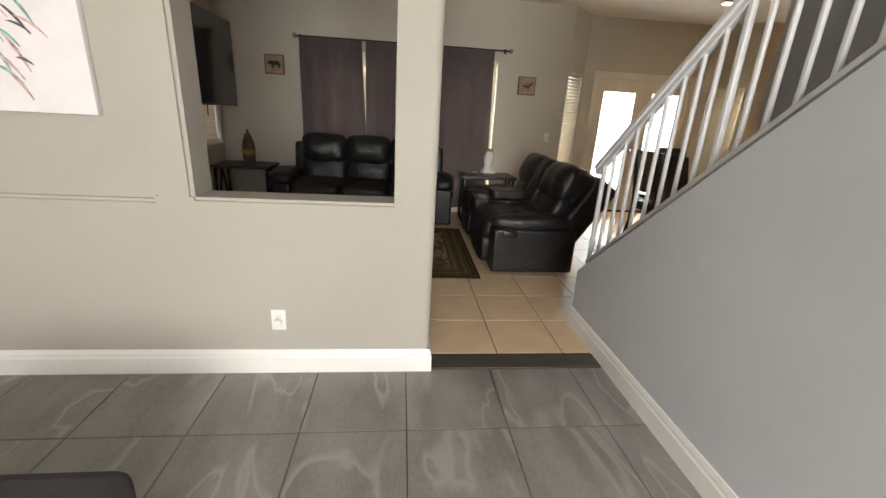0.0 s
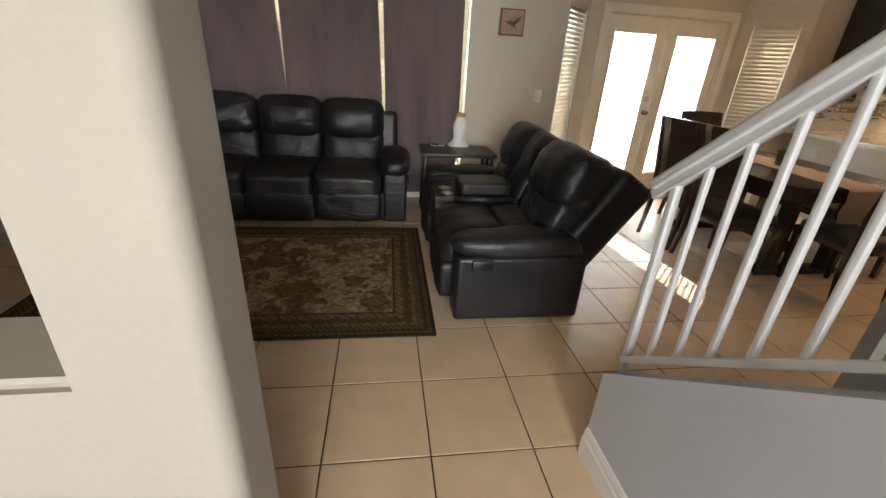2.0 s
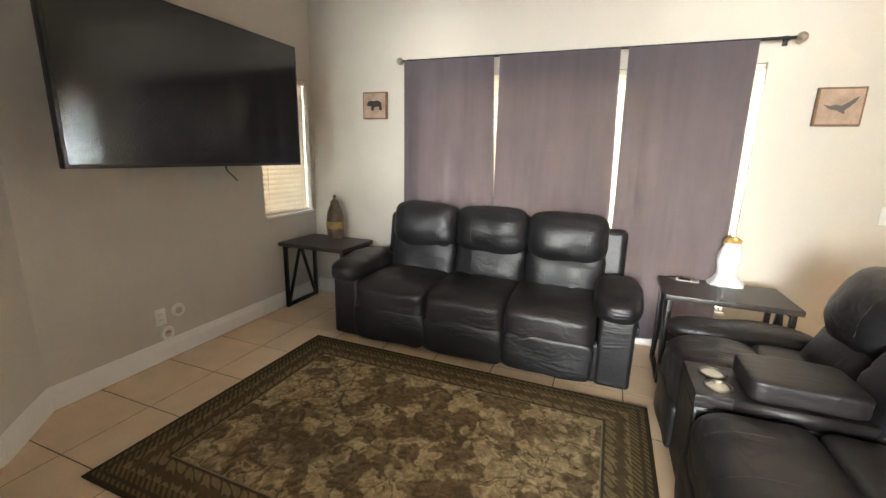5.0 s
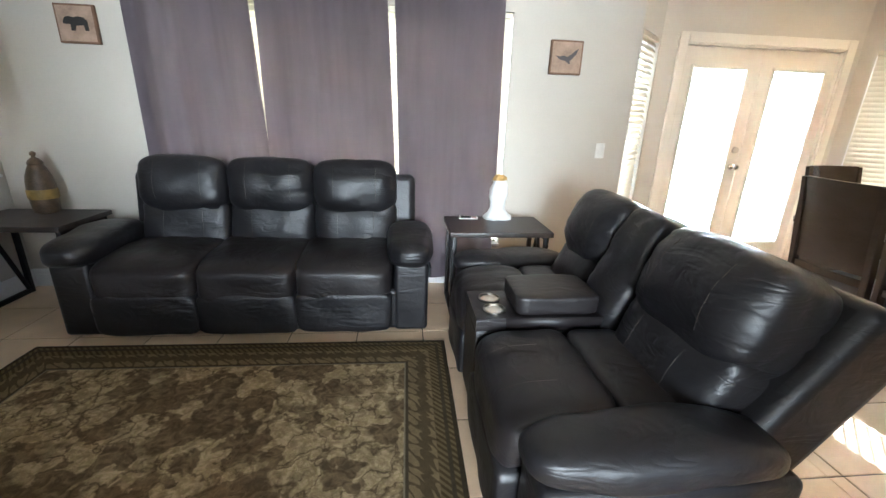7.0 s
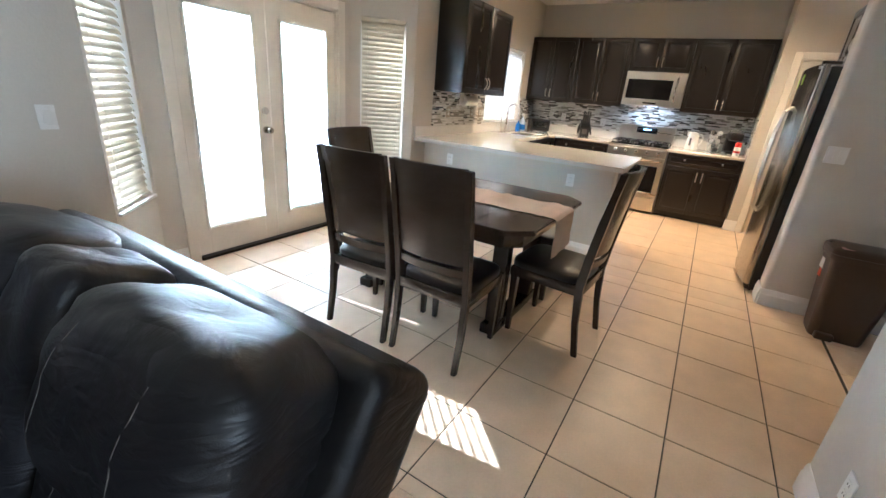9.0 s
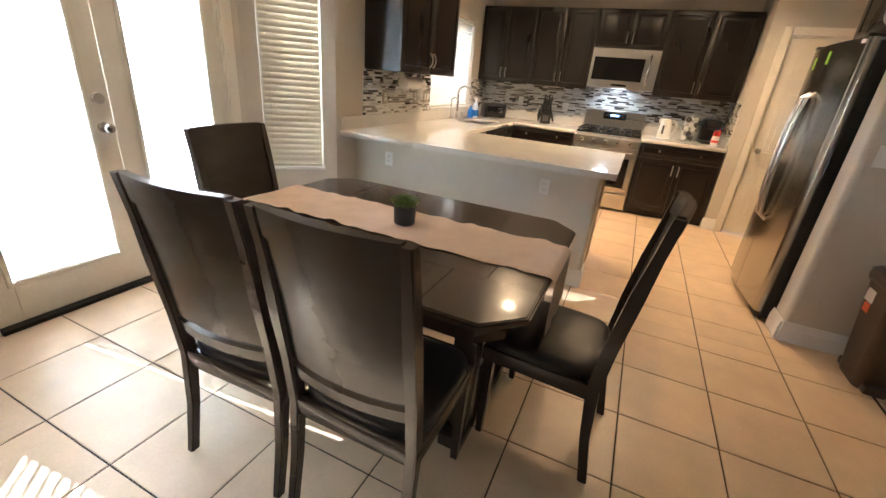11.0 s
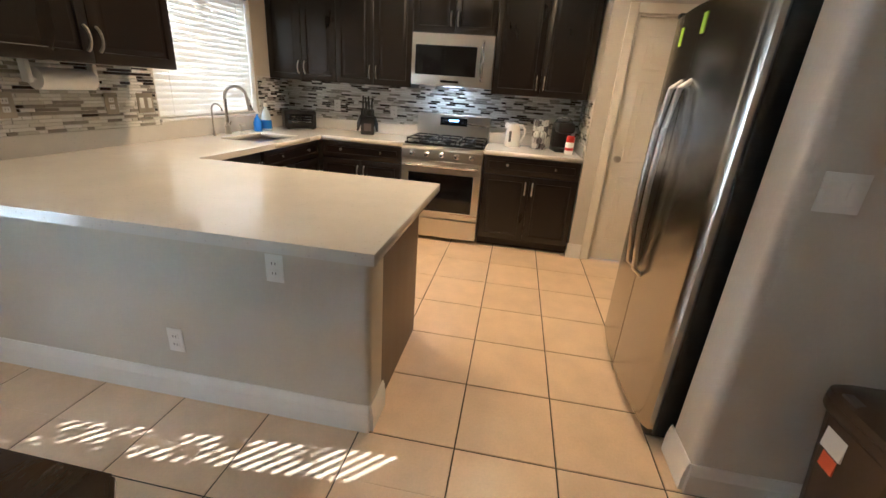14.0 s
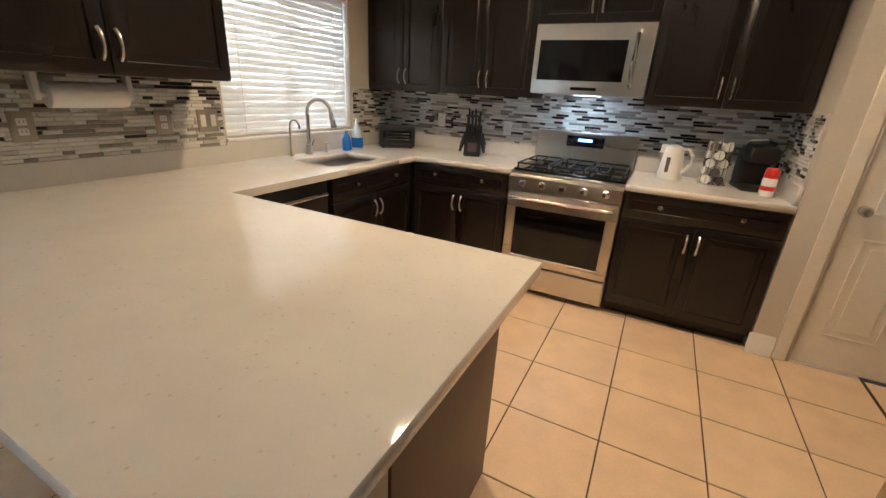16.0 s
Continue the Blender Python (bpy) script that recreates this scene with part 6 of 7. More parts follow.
def range_stove():
    th = thing("gas_range", face(7.645, 4.293, -90), "stainless steel gas range with black oven glass", "gas range")
    W, D = 0.756, 0.655
    part("body", B((0.0, W, 0.03, D, 0.03, 0.905), r=0.003, seg=1), STEEL, th, "stainless body")
    part("drawer", B((0.004, W - 0.004, 0.0, 0.03, 0.05, 0.225), r=0.006), STEEL, th, "stainless warming drawer")
    part("oven_door", B((0.004, W - 0.004, 0.0, 0.032, 0.235, 0.30), (0.004, W - 0.004, 0.0, 0.032, 0.66, 0.775), (0.004, 0.07, 0.0, 0.032, 0.30, 0.66), (W - 0.07, W - 0.004, 0.0, 0.032, 0.30, 0.66), r=0.003, seg=1), STEEL, th, "stainless oven door frame")
    part("oven_glass", B((0.07, W - 0.07, 0.004, 0.03, 0.30, 0.66)), BLACKGLASS, th, "black oven window")
    bm = bmesh.new()
    tube(bm, [(0.04, 0.0, 0.735), (0.045, -0.045, 0.735)] + [(0.07 + (W - 0.14) * i / 8, -0.055, 0.735) for i in range(9)] + [(W - 0.045, -0.045, 0.735), (W - 0.04, 0.0, 0.735)], 0.012, 10)
    part("oven_handle", bm, CHROME, th, "curved steel oven handle")
    bm = bmesh.new()
    prism(bm, [(0.0, 0.785), (0.0, 0.87), (0.055, 0.905), (0.09, 0.905), (0.09, 0.785)], 0.0, W, axis="x")
    part("control_panel", bm, STEEL, th, "stainless knob panel")
    for i in range(5):
        bm = lathe([(0.025, 0), (0.025, 0.006), (0.020, 0.010), (0.018, 0.032), (0.004, 0.034)], 18)
        bm.transform(Matrix.Translation((0.10 + i * (W - 0.20) / 4, 0.0, 0.832)) @ Matrix.Rotation(radians(90), 4, "X"))
        part("burner_knob", bm, CHROME, th, "steel burner knob")
    part("cooktop", B((0.004, W - 0.004, 0.07, 0.60, 0.900, 0.922), r=0.006), BLACKGLASS, th, "black cooktop")
    for bx, by in ((0.16, 0.20), (0.16, 0.46), (0.378, 0.33), (0.596, 0.20), (0.596, 0.46)):
        part("burner", lathe([(0.045, 0.922), (0.045, 0.932), (0.030, 0.936), (0.028, 0.944), (0.004, 0.945)], 18, bx, by), CAST, th, "black burner cap")
    for gx in (0.02, 0.268, 0.516):
        bm = bmesh.new()
        w = 0.222
        for yy in (0.09, 0.335, 0.58):
            bar(bm, (gx, yy, 0.955), (gx + w, yy, 0.955), 0.010, 0.012, 0.002)
        for xx in (gx + 0.006, gx + w / 2, gx + w - 0.006):
            bar(bm, (xx, 0.09, 0.955), (xx, 0.58, 0.955), 0.010, 0.012, 0.002)
        for xx in (gx + 0.006, gx + w - 0.006):
            for yy in (0.095, 0.575):
                box(bm, xx - 0.005, xx + 0.005, yy - 0.005, yy + 0.005, 0.921, 0.952)
        part("grate", bm, CAST, th, "black cast iron grate")
    part("backguard", B((0.0, W, 0.60, D, 0.905, 1.165), r=0.010, seg=3), STEEL, th, "stainless back panel")
    part("display", B((0.24, 0.52, 0.595, 0.60, 1.055, 1.135), r=0.002), BLACKGLASS, th, "black control display")
    part("digits", B((0.33, 0.43, 0.5935, 0.595, 1.095, 1.115)), DISPLAY, th, "lit blue digits")


def microwave():
    th = thing("microwave", face(7.935, 4.305, -90), "stainless over-range microwave with black window", "microwave")
    W = 0.75
    part("body", B((0, W, 0.03, 0.38, 1.425, 1.862), r=0.003, seg=1), STEEL, th, "stainless body")
    bm = bmesh.new()
    prism(bm, [(0.0, 0.03), (0.0, 0.008), (0.12, 0.0), (W - 0.12, 0.0), (W, 0.008), (W, 0.03)], 1.765, 1.862)
    part("top_fascia", bm, STEEL, th, "stainless upper fascia")
    bm = bmesh.new()
    prism(bm, [(0.0, 0.03), (0.0, 0.008), (0.12, 0.0), (W - 0.12, 0.0), (W, 0.008), (W, 0.03)], 1.43, 1.515)
    part("lower_fascia", bm, STEEL, th, "stainless lower fascia")
    for q in ((0, 0.035, 0.004, 0.03, 1.515, 1.765), (0.60, W, 0.004, 0.03, 1.515, 1.765)):
        part("side_strip", B(q), STEEL, th, "stainless side strip")
    part("window", B((0.035, 0.60, 0.002, 0.03, 1.515, 1.765)), BLACKGLASS, th, "black door window")
    bm = bmesh.new()
    tube(bm, [(0.655, 0.004, 1.485), (0.655, -0.040, 1.505), (0.655, -0.052, 1.64), (0.655, -0.040, 1.795), (0.655, 0.004, 1.815)], 0.016, 10)
    part("handle", bm, CHROME, th, "vertical steel handle")
    part("task_light", B((0.29, 0.46, 0.14, 0.19, 1.4225, 1.4255)), LAMPLENS_COOL, th, "lit task light lens")
    part("keypad", B((0.28, 0.45, -0.0015, 0.0, 1.455, 1.475)), BLACKGLASS, th, "small dark badge")


def fridge():
    m = Matrix.Translation((6.345, 2.600, 0)) @ Matrix.Rotation(radians(180), 4, "Z")
    th = thing("refrigerator", m, "dark stainless side-by-side refrigerator beside the wall end", "refrigerator")
    W = 0.915
    part("body", B((0.0, W, 0.085, 0.80, 0.03, 1.77), r=0.004, seg=1), BLACKPLASTIC, th, "black cabinet body")
    for x0, x1, hx in ((0.003, 0.455, 0.405), (0.461, W - 0.003, 0.511)):
        bm = bmesh.new()
        n = 24
        pts = []
        for i in range(n + 1):
            u = i / n
            xx = x0 + (x1 - x0) * u
            g = (xx / W - 0.5) * 2
            pts.append((xx, 0.040 * g * g + 0.022 * max(0.0, (abs(g) - 0.93) / 0.07) ** 2))
        pts += [(x1, 0.078), (x0, 0.078)]
        prism(bm, pts, 0.06, 1.785)
        bmesh.ops.bevel(bm, geom=[e for e in bm.edges if abs(e.verts[0].co.z - e.verts[1].co.z) < 1e-4], offset=0.004, segments=2, affect="EDGES")
        part("door", bm, DARKSTEEL, th, "bowed dark stainless door", smooth=30)
        bm = bmesh.new()
        tube(bm, [(hx, 0.005, 0.62), (hx, -0.035, 0.65), (hx, -0.055, 0.85), (hx, -0.060, 1.05), (hx, -0.055, 1.30), (hx, -0.035, 1.46), (hx, 0.005, 1.49)], 0.012, 10)
        part("handle", bm, STEEL_H, th, "long bowed steel handle")
    part("kick_plate", B((0.02, W - 0.02, 0.06, 0.20, 0.015, 0.058)), BLACKPLASTIC, th, "black kick plate")
    for x in (0.03, W - 0.08):
        part("hinge_cover", B((x, x + 0.05, 0.03, 0.14, 1.786, 1.806), r=0.004), BLACKPLASTIC, th, "black hinge cover")
    for x in (0.05, W - 0.05):
        bm = bmesh.new()
        rod(bm, (x - 0.015, 0.10, 0.016), (x + 0.015, 0.10, 0.016), 0.016)
        part("roller", bm, BLACKPLASTIC, th, "black roller foot")
    for sx, sz in ((0.475, 1.665), (0.215, 1.645)):
        g = ((sx + 0.015) / W - 0.5) * 2
        part("sticker", B((sx, sx + 0.032, 0.040 * g * g - 0.003, 0.040 * g * g + 0.004, sz, sz + 0.075)), GREEN, th, "lime green sticker")
    part("paper_tag", B((0.835, 0.875, 0.024, 0.032, 1.755, 1.775)), WHITE, th, "small white paper tag")


def trash():
    th = thing("trash_can", pose(4.95, 2.045, 0), "brown plastic step trash can against the wall", "trash can")

    def ring(w, d, r, z, n=5):
        pts = []
        for cx, cy, a0 in ((w - r, d - r, 0), (-w + r, d - r, 90), (-w + r, -d + r, 180), (w - r, -d + r, 270)):
            for i in range(n):
                a = radians(a0 + 90 * i / (n - 1))
                pts.append((cx + r * math.cos(a), cy + r * math.sin(a), z))
        return pts

    def loft(rings):
        bm = bmesh.new()
        vs = [[bm.verts.new(p) for p in r] for r in rings]
        for a, b in zip(vs, vs[1:]):
            for i in range(len(a)):
                bm.faces.new((a[i], a[(i + 1) % len(a)], b[(i + 1) % len(a)], b[i]))
        bm.faces.new(vs[0][::-1])
        bm.faces.new(vs[-1])
        return bm
    part("bin", loft([ring(0.122, 0.140, 0.05, 0.0), ring(0.126, 0.145, 0.05, 0.02), ring(0.158, 0.190, 0.045, 0.565)]), BROWNPLASTIC, th, "tapered brown bin")
    part("rim", loft([ring(0.164, 0.197, 0.05, 0.56), ring(0.170, 0.205, 0.055, 0.575), ring(0.170, 0.205, 0.055, 0.60)]), BROWNPLASTIC, th, "brown rim")
    part("lid", loft([ring(0.170, 0.205, 0.055, 0.602), ring(0.168, 0.203, 0.055, 0.625), ring(0.15, 0.185, 0.05, 0.640), ring(0.08, 0.10, 0.04, 0.645)]), BROWNPLASTIC, th, "domed brown lid")
    part("front_foot", B((-0.165, -0.10, 0.02, 0.12, 0.0, 0.05), r=0.01), BROWNPLASTIC, th, "brown plastic front foot")
    part("sticker", B((0.02, 0.10, 0.178, 0.1865, 0.45, 0.52)), WHITE, th, "white label")
    part("sticker", B((0.03, 0.085, 0.174, 0.1815, 0.39, 0.44)), ORANGE, th, "orange label")
    part("lid_sticker", B((-0.04, 0.04, 0.08, 0.12, 0.6395, 0.6435)), WHITE, th, "white lid label")
    part("lid_sticker", B((-0.13, -0.07, 0.10, 0.16, 0.636, 0.6425)), PINKISH, th, "faded pink lid label")
    part("lid_latch", B((0.04, 0.10, 0.13, 0.195, 0.628, 0.641), r=0.005), GREYINK, th, "grey lid latch")
    part("rear_foot", B((0.10, 0.165, 0.02, 0.13, 0.0, 0.05), r=0.01), BROWNPLASTIC, th, "brown plastic rear foot")


range_stove()
microwave()
fridge()
trash()

# small things on the worktops
Z = 0.9155
th = thing("toaster_oven", Matrix.Translation((8.02, 5.50, Z)) @ Matrix.Rotation(radians(-52), 4, "Z"), "black toaster oven in the worktop corner", "toaster oven")
part("body", B((-0.155, 0.155, -0.10, 0.10, 0.01, 0.185), r=0.014, seg=3), BLACKPLASTIC, th, "black body")
part("window", B((-0.125, 0.125, -0.104, -0.099, 0.045, 0.150), r=0.002), BLACKGLASS, th, "dark glass window")
bm = bmesh.new()
for zz in (0.075, 0.10, 0.125):
    rod(bm, (-0.10, -0.1055, zz), (0.10, -0.1055, zz), 0.0015, seg=6)
part("rack_wire", bm, NICKEL, th, "thin wire rack")
for x in (-0.12, 0.12):
    part("foot", B((x - 0.015, x + 0.015, -0.08, 0.08, 0, 0.011)), BLACKPLASTIC, th, "black foot")

th = thing("knife_block", Matrix.Translation((8.08, 4.78, Z)) @ Matrix.Rotation(radians(-70), 4, "Z") @ Matrix.Scale(1.22, 4), "black knife block full of black-handled knives", "knife block")
bm = bmesh.new()
prism(bm, [(-0.07, 0.0), (0.085, 0.0), (0.085, 0.09), (0.03, 0.20), (-0.07, 0.13)], -0.055, 0.055, axis="x")
bmesh.ops.bevel(bm, geom=bm.edges[:], offset=0.004, segments=2, affect="EDGES")
part("block", bm, BLACKPLASTIC, th, "slanted black block")
rr = random.Random(11)
for i in range(8):
    x = -0.036 + 0.024 * (i % 4)
    y0 = -0.035 + 0.05 * (i // 4)
    zt = 0.15 + 0.035 * (i // 4)
    bm = bmesh.new()
    bar(bm, (x, y0, zt), (x + rr.uniform(-.006, .006), y0 - 0.055, zt + 0.10 + rr.uniform(0, .02)), 0.014, 0.020, 0.004)
    part("knife_handle", bm, BLACKPLASTIC, th, "black knife handle")
for side in (-1, 1):
    for k in range(3):
        bm = bmesh.new()
        y0, z0 = -0.045 + 0.04 * k, 0.075 + 0.02 * k
        bar(bm, (side * 0.056, y0, z0 + 0.03), (side * 0.082, y0 - 0.03, z0 - 0.045), 0.014, 0.018, 0.004)
        part("knife_handle", bm, BLACKPLASTIC, th, "black knife handle")
part("front_label", B((-0.03, 0.03, -0.0725, -0.070, 0.03, 0.09)), GREYINK, th, "grey front panel")

th = thing("electric_kettle", Matrix.Translation((8.12, 3.30, Z)) @ Matrix.Rotation(radians(-20), 4, "Z"), "white plastic electric kettle with a loop handle", "kettle")
part("body", lathe([(0.075, 0.0), (0.078, 0.02), (0.070, 0.10), (0.060, 0.18), (0.052, 0.215), (0.03, 0.225), (0.01, 0.23)], 26), WHITEPLASTIC, th, "white tapered body")
bm = bmesh.new()
tube(bm, [(0, -0.05, 0.205), (0, -0.09, 0.21), (0, -0.12, 0.17), (0, -0.115, 0.11), (0, -0.085, 0.06), (0, -0.07, 0.055)], 0.011, 10)
part("handle", bm, WHITEPLASTIC, th, "white loop handle")
bm = bmesh.new()
prism(bm, [(-0.02, 0.17), (0.02, 0.17), (0.012, 0.225), (-0.012, 0.225)], 0.045, 0.085, axis="y")
part("spout", bm, WHITEPLASTIC, th, "white spout")
bm = bmesh.new()
box(bm, -0.078, -0.068, -0.012, 0.012, 0.05, 0.15, 0.003)
part("water_gauge", bm, GREYINK, th, "grey water gauge")

th = thing("coffee_pod_carousel", pose(8.10, 3.045, Z), "chrome wire carousel filled with white coffee pods", "coffee pod holder")
bm = bmesh.new()
for i in range(10):
    a = 2 * math.pi * i / 10
    rod(bm, (0.072 * math.cos(a), 0.072 * math.sin(a), 0.005), (0.072 * math.cos(a), 0.072 * math.sin(a), 0.27), 0.0018, seg=6)
rod(bm, (0, 0, 0), (0, 0, 0.30), 0.004, seg=8)
rod(bm, (0, 0, 0), (0, 0, 0.008), 0.085, seg=24)
part("wire_frame", bm, CHROME, th, "chrome wire frame")
for lev in range(5):
    for k in range(5):
        a = 2 * math.pi * (k + 0.5 * (lev % 2)) / 5
        bm = lathe([(0.019, 0), (0.026, 0.034), (0.029, 0.036), (0.029, 0.038), (0.002, 0.0385)], 14)
        bm.transform(Matrix.Rotation(a, 4, "Z") @ Matrix.Translation((0.030, 0, 0.035 + lev * 0.053)) @ Matrix.Rotation(radians(90), 4, "Y"))
        part("coffee_pod", bm, WHITEPLASTIC if (lev + k) % 3 else GREYINK, th, "small coffee pod")

th = thing("coffee_maker", Matrix.Translation((8.10, 2.83, Z)) @ Matrix.Rotation(radians(-80), 4, "Z"), "black single-serve coffee maker", "coffee maker")
part("base", B((-0.085, 0.085, -0.12, 0.12, 0.0, 0.035), r=0.01), BLACKPLASTIC, th, "black base")
part("column", B((-0.085, 0.085, 0.0, 0.12, 0.03, 0.24), r=0.02, seg=3), BLACKPLASTIC, th, "black water tank column")
bm = B((-0.085, 0.085, -0.12, 0.12, 0.17, 0.275, 0.035))
part("brew_head", bm, BLACKPLASTIC, th, "rounded black brew head")
bm = bmesh.new()
tube(bm, [(-0.075, 0.06, 0.25), (-0.075, -0.02, 0.30), (0, -0.06, 0.315), (0.075, -0.02, 0.30), (0.075, 0.06, 0.25)], 0.007, 8)
part("lift_handle", bm, CHROME, th, "silver lift handle")

th = thing("seasoning_shaker", pose(7.90, 2.775, Z), "white container with a red cap on the worktop edge", "seasoning container")
part("can", lathe([(0.036, 0), (0.038, 0.004), (0.038, 0.10), (0.034, 0.108)], 22), WHITE, th, "white can")
part("cap", lathe([(0.036, 0.108), (0.037, 0.112), (0.035, 0.155), (0.030, 0.165), (0.004, 0.167)], 22), RED, th, "red cap")
part("label_bar", lathe([(0.0384, 0.035), (0.0386, 0.036), (0.0386, 0.060), (0.0384, 0.061)], 22), RED, th, "red label band")

th = thing("dish_soap_bottle", pose(7.62, 5.62, Z, 0, 0, 15), "clear and blue bottles of dish soap beside the sink", "soap bottle")
part("bottle", lathe([(0.040, 0), (0.046, 0.01), (0.046, 0.09), (0.040, 0.14), (0.022, 0.185), (0.014, 0.195), (0.014, 0.215)], 20), SOAP, th, "pale clear soap bottle")
part("cap", lathe([(0.016, 0.214), (0.018, 0.22), (0.016, 0.245), (0.006, 0.25)], 16), WHITEPLASTIC, th, "white cap")
part("label_bar", lathe([(0.0464, 0.018), (0.047, 0.020), (0.047, 0.095), (0.0464, 0.097)], 20), BLUE, th, "blue label")
th = thing("dish_soap_bottle", pose(7.515, 5.645, Z), "low blue soap bottle beside the sink", "soap bottle")
part("bottle", lathe([(0.034, 0), (0.038, 0.01), (0.036, 0.08), (0.02, 0.12), (0.012, 0.128), (0.010, 0.15)], 20), BLUE, th, "blue soap bottle")

th = thing("paper_towel_holder", pose(5.64, 5.60, 1.305), "white paper towel roll on a holder under the wall cabinet", "paper towel")
bm = bmesh.new()
rod(bm, (0.02, 0, 0), (0.30, 0, 0), 0.052, seg=28)
part("roll", bm, WHITE, th, "white paper towel roll")
bm = bmesh.new()
rod(bm, (0.0, 0, 0), (0.32, 0, 0), 0.012, seg=12)
part("spindle", bm, WHITEPLASTIC, th, "white spindle")
for x in (-0.012, 0.322):
    part("bracket", B((x - 0.012, x + 0.012, -0.022, 0.022, -0.02, 0.083), r=0.006), WHITEPLASTIC, th, "white plastic bracket")

# outlets and switches
outlet(facing(5.61, 5.757, 1.17, 0), "outlet", "white outlet in a nickel plate on the mosaic", PLATE, 0.085, 0.125)
outlet(facing(6.18, 5.757, 1.17, 0), "outlet", "white outlet in a nickel plate on the mosaic", PLATE, 0.085, 0.125)
outlet(facing(6.43, 5.757, 1.17, 0), "double", "double white switch in a nickel plate on the mosaic", PLATE, 0.125, 0.125)
outlet(facing(8.307, 5.20, 1.16, -90), "outlet", "white outlet on the mosaic behind the range run")
outlet(facing(8.307, 4.57, 1.14, -90), "outlet", "white outlet on the mosaic behind the range run")
outlet(facing(5.19, 4.11, 0.71, -90), "outlet", "white outlet high on the breakfast bar wall")
outlet(facing(5.19, 5.43, 0.71, -90), "outlet", "white outlet high on the breakfast bar wall")
outlet(facing(5.19, 4.605, 0.30, -90), "outlet", "white outlet low on the breakfast bar wall")
outlet(facing(5.20, 2.35, 1.19, -90), "double", "white double switch on the greige wall beside the fridge", WHITEPLASTIC, 0.118, 0.115)
outlet(facing(2.20, 2.24, 1.18, -90), "double", "white double switch on the grey stair wall", WHITEPLASTIC, 0.118, 0.115)
outlet(facing(2.84, 2.46, 0.30, 180), "outlet", "white outlet on the greige closet wall")
outlet(facing(2.045, YB, 1.115, 0), "switch", "white switch beside the bay window")
outlet(facing(XL, 4.18, 0.306, 90), "outlet", "white outlet low on the television wall")
th = thing("cable_port", Matrix.Translation((XL, 4.306, 0.285)) @ Matrix.Rotation(radians(90), 4, "Z"), "pair of round white cable ports on the television wall", "cable port")
for x, z in ((0.0, 0.03), (-0.093, -0.107)):
    bm = bmesh.new()
    rod(bm, (x, 0.0, z), (x, -0.012, z), 0.050, 0.044, 24)
    part("port", bm, WHITEPLASTIC, th, "round white port")
    bm = bmesh.new()
    rod(bm, (x, -0.011, z), (x, -0.014, z), 0.024, 0.024, 20)
    part("port_plug", bm, NICKEL, th, "grey port centre")
th = outlet(facing(-0.595, 1.955, 0.31, 0), "outlet", "white outlet with a small round plug-in")
bm = bmesh.new()
rod(bm, (0, -0.008, -0.008), (0, -0.03, -0.008), 0.020, 0.017, 20)
part("plug_in", bm, WHITEPLASTIC, th, "small round white plug-in")

# cards on the end table, canvas and ottoman in the entry
th = thing("booklet", pose(0.98, 5.60, 0.6205, 0, 0, -8), "small folded card lying on the end table", "booklet")
part("cover", B((-0.07, 0.07, -0.045, 0.045, 0, 0.004), r=0.001), WHITE, th, "pale card")
part("photo", B((-0.055, 0.02, -0.032, 0.032, 0.004, 0.005)), INK, th, "dark printed patch")
part("photo_band", B((0.025, 0.06, -0.032, 0.032, 0.004, 0.005)), PINKISH, th, "rose printed patch")

th = thing("canvas_painting", pose(-1.69, 1.988, 1.69), "pale canvas with teal and rose feather brushwork", "painting")
part("canvas", B((-0.42, 0.42, -0.032, 0.0, -0.415, 0.415), r=0.003), CANVAS, th, "pale stretched canvas")
rr = random.Random(8)
for i in range(26):
    bm = bmesh.new()
    x, z, a = 0.10 + rr.gauss(0, 0.07) - 0.02 * i / 26, 0.30 - 0.022 * i, rr.uniform(-0.9, 0.2)
    L = rr.uniform(0.05, 0.12)
    pts = [(x + math.cos(a) * L * t - math.sin(a) * 0.0055 * math.sin(math.pi * t) * s, z + math.sin(a) * L * t - 0.5 * L * t * t + math.cos(a) * 0.0055 * math.sin(math.pi * t) * s) for s, tt in ((1, (0, .25, .5, .75, 1)), (-1, (.75, .5, .25))) for t in tt]
    prism(bm, pts, -0.0345 - 0.0002 * i, -0.032, axis="y")
    part("brush_stroke", bm, (TEAL, PINKISH, GREYINK)[i % 3], th, "feather brush stroke")

th = thing("ottoman", pose(-0.93, 0.64, 0, 0, 0, 0), "charcoal fabric ottoman with rounded corners", "ottoman")
bm = bmesh.new()
box(bm, -0.55, 0.25, -0.35, 0.30, 0.05, 0.42, 0.05, 4)
part("cushion", bm, GREYSOFA, th, "charcoal upholstered block")
for x in (-0.48, 0.18):
    for y in (-0.28, 0.23):
        bm = bmesh.new()
        rod(bm, (x, y, 0), (x, y, 0.055), 0.018, 0.022, 14)
        part("leg", bm, BLACKPLASTIC, th, "short black foot")

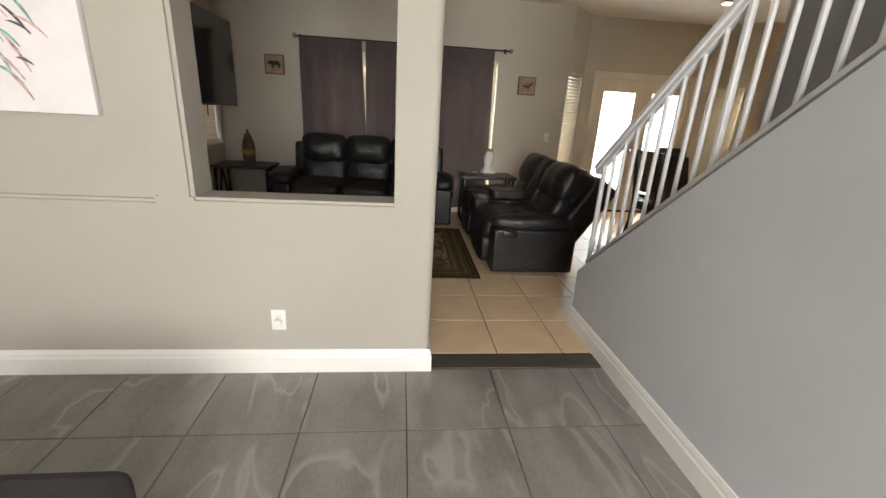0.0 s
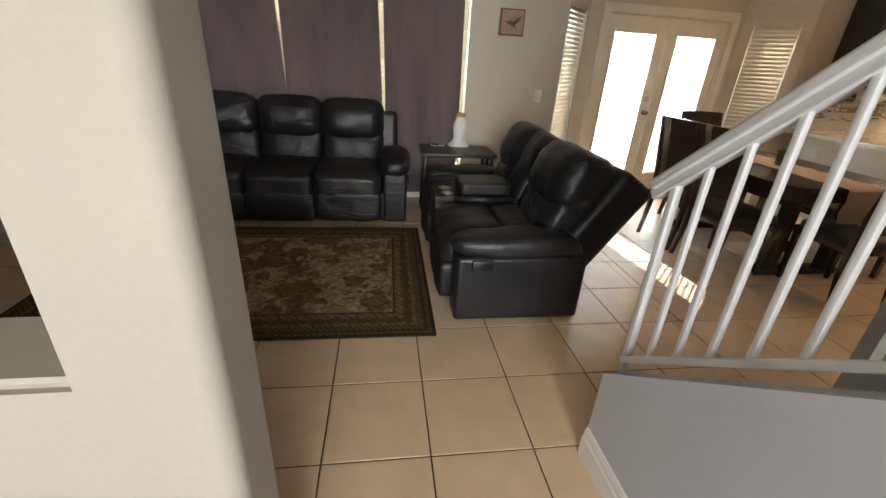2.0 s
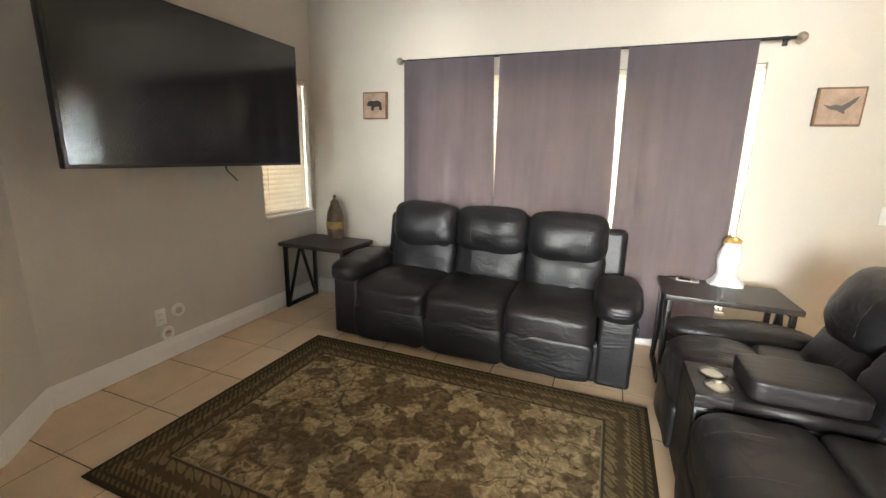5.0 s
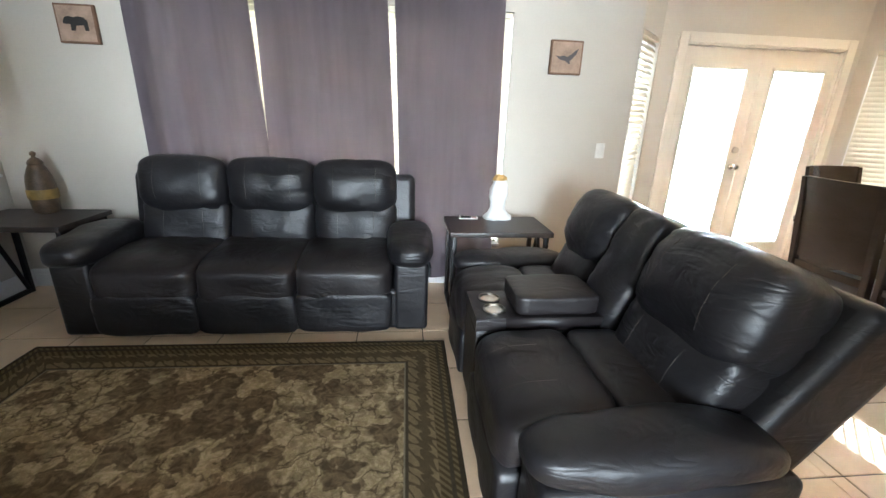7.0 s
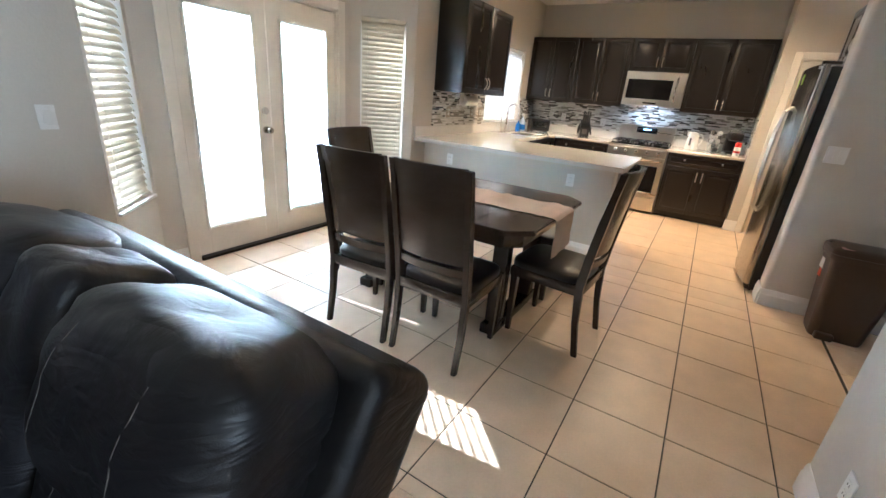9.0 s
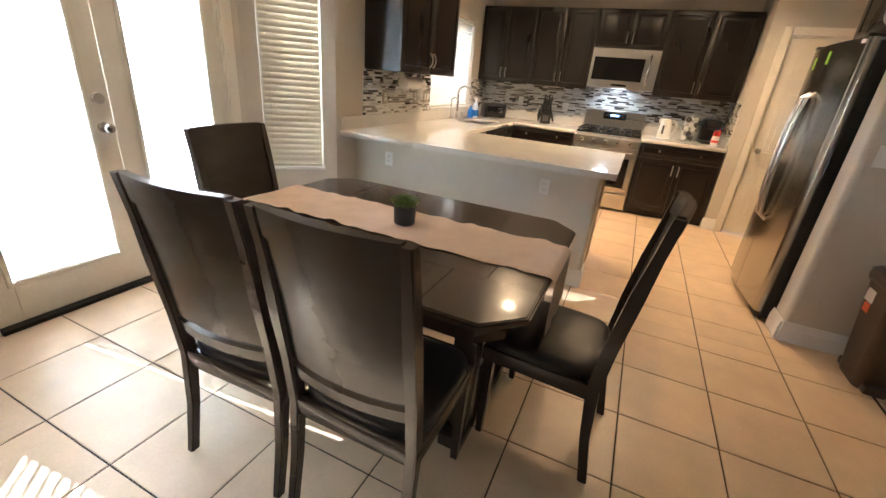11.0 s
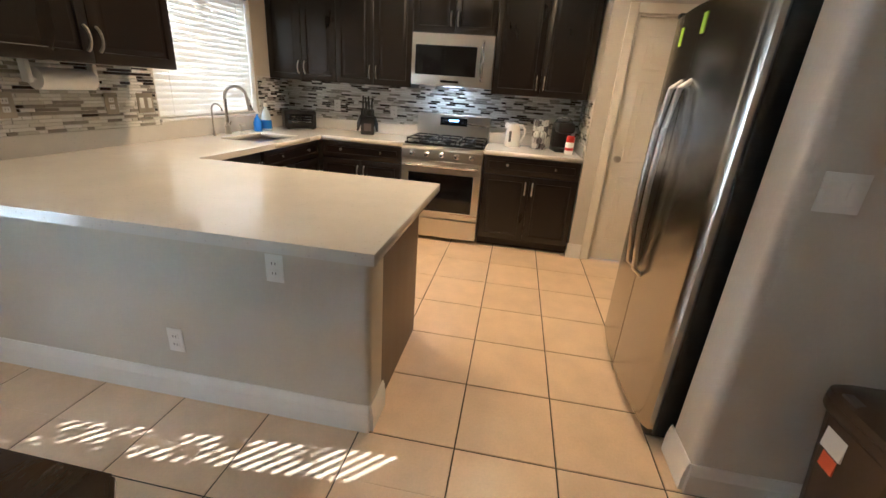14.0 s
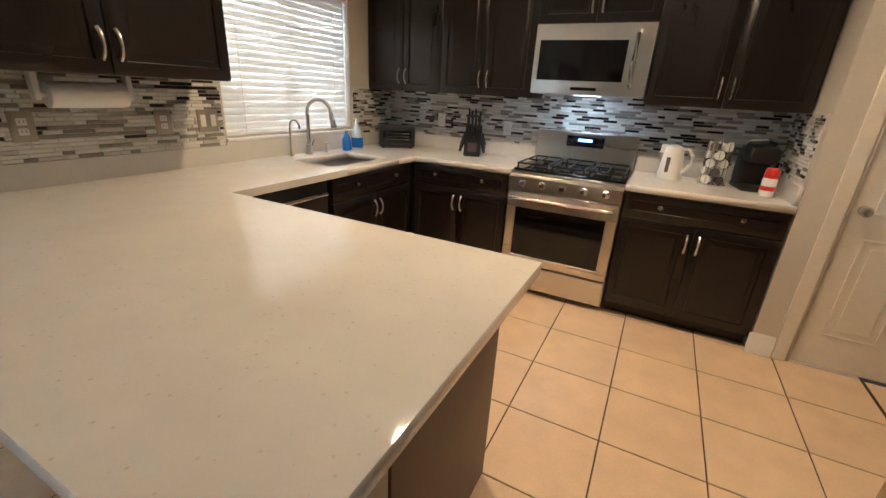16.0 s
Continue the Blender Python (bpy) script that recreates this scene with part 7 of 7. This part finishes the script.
# recessed lights
CANS = [(3.80, 5.15), (6.75, 3.20), (6.75, 4.55)]
for x, y in CANS:
    th = thing("recessed_light", pose(x, y, H), "recessed warm ceiling light with a white ring", "ceiling light")
    part("trim_ring", lathe([(0.085, -0.001), (0.090, -0.006), (0.066, -0.010), (0.062, -0.003)], 28), TRIM, th, "white trim ring")
    bm = bmesh.new()
    rod(bm, (0, 0, -0.0025), (0, 0, -0.0055), 0.060, seg=28)
    part("lens", bm, LAMPLENS, th, "glowing lens")
for k, (x, y) in enumerate(CANS):
    lamp("can_light", "SPOT", look((x, y, H - 0.03), (x, y, 0)), 46 if k else 8, WARM, (0.085, 0.085))

# ---- outside ----
part("ground", B((-60, 70, -60, 120, -0.15, -0.06)), PATIO, label="pale concrete patio and ground outside", kind="structure")
part("garden_wall", B((-14, 22, 12.0, 12.2, -0.06, 1.9)), STUCCO, label="sand stucco garden wall behind the patio", kind="structure")



def patio_tree():
    th = thing("tree", pose(6.7, 9.1, -0.06), "slender leafy patio tree behind the house", "tree", "trees on the patio")
    rr = random.Random(21)
    bm = bmesh.new()
    tube(bm, [(0, 0, 0), (0.04, 0.02, 1.2), (-0.03, 0.05, 2.3), (0.05, 0.0, 3.3)], [0.085, 0.07, 0.055, 0.035], 10)
    tips = []
    for i in range(11):
        a, z = i * 2.4, 2.1 + 0.13 * i
        tip = Vector((math.cos(a) * rr.uniform(0.6, 1.1), math.sin(a) * rr.uniform(0.6, 1.1), z + rr.uniform(0.4, 1.0)))
        tube(bm, [(0, 0, z), (tip.x * 0.5, tip.y * 0.5, z + 0.25), tuple(tip)], [0.03, 0.02, 0.009], 6)
        tips.append(tip)
    part("trunk", bm, BARK, th, "grey brown trunk with thin limbs")
    bm = bmesh.new()
    for i in range(1500):
        c = tips[i % len(tips)] * rr.uniform(0.65, 1.0)
        c = Vector((c.x, c.y, tips[i % len(tips)].z - 0.3 + rr.uniform(0, 0.35))) + Vector((rr.gauss(0, 0.20), rr.gauss(0, 0.20), rr.gauss(0, 0.17)))
        a, b = Vector((rr.gauss(0, 1), rr.gauss(0, 1), rr.gauss(0, 0.5))).normalized(), Vector((rr.gauss(0, 1), rr.gauss(0, 1), rr.gauss(0, 1)))
        b = (b - a * b.dot(a)).normalized()
        bm.faces.new([bm.verts.new(p) for p in (c - a * 0.06, c - b * 0.024, c + a * 0.06, c + b * 0.024)])
    part("crown", bm, LEAF, th, "small narrow green leaves", kind="stuff")
    return th


copy_thing(patio_tree(), pose(4.35, 9.4, -0.06, 0, 0, 75))

# ---- floors, tile by tile ----


def lay(parent, regions, x0, y0, px, py, gap, mat, top, label):
    full = {}
    n = 0
    for (ra, rb, rc, rd) in regions:
        i0, i1 = math.floor((ra - x0) / px), math.ceil((rb - x0) / px)
        j0, j1 = math.floor((rc - y0) / py), math.ceil((rd - y0) / py)
        for i in range(i0, i1):
            for j in range(j0, j1):
                a, b = max(x0 + i * px + gap / 2, ra), min(x0 + (i + 1) * px - gap / 2, rb)
                c, d = max(y0 + j * py + gap / 2, rc), min(y0 + (j + 1) * py - gap / 2, rd)
                if b - a < 0.015 or d - c < 0.015:
                    continue
                key = (round(b - a, 4), round(d - c, 4))
                if key not in full:
                    w, h = key
                    e = 0.0025
                    vs = [(-w / 2, -h / 2, -0.008), (w / 2, -h / 2, -0.008), (w / 2, h / 2, -0.008), (-w / 2, h / 2, -0.008),
                          (-w / 2, -h / 2, -0.002), (w / 2, -h / 2, -0.002), (w / 2, h / 2, -0.002), (-w / 2, h / 2, -0.002),
                          (-w / 2 + e, -h / 2 + e, 0), (w / 2 - e, -h / 2 + e, 0), (w / 2 - e, h / 2 - e, 0), (-w / 2 + e, h / 2 - e, 0)]
                    fs = [(8, 9, 10, 11)]
                    for r0 in (0, 4):
                        for k in range(4):
                            fs.append((r0 + k, r0 + (k + 1) % 4, r0 + 4 + (k + 1) % 4, r0 + 4 + k))
                    me = bpy.data.meshes.new("tile")
                    me.from_pydata(vs, [], fs)
                    me.materials.append(mat)
                    full[key] = me
                o = new("tile", full[key])
                o.location = ((a + b) / 2, (c + d) / 2, top)
                o.parent = parent
                n += 1
    return n


P = 0.415
fl = part("floor_tiled", B((XL - 0.1, XR + 0.1, 1.60, YD + 0.15, -0.05, -0.0035)), GROUT, label="beige ceramic tile floor with dark grout", kind="structure")
lay(fl, [(XL, 2.21, 2.10, YB), (2.21, 4.95, 2.10, YD), (4.95, XR, 2.10, YK), (3.15, 5.18, 1.70, 2.10), (5.40, 7.66, 1.66, 2.10)], 0.62, 2.53, P, P, 0.006, TILE, 0.0, "")
fe = part("floor_entry", B((-3.3, 1.26, -3.6, 1.96, -0.05, -0.0035)), GROUT_GREY, label="grey veined porcelain tile floor of the entry", kind="structure")
lay(fe, [(-3.2, 1.225, -3.5, 1.96)], 0.065, 1.96, 0.471, 0.463, 0.004, GREYTILE, 0.0, "")
part("threshold_strip", B((0.188, 1.225, 1.965, 2.098, -0.03, 0.004), r=0.003), STRIPWOOD, label="charcoal plank strip between the two floors", kind="structure")
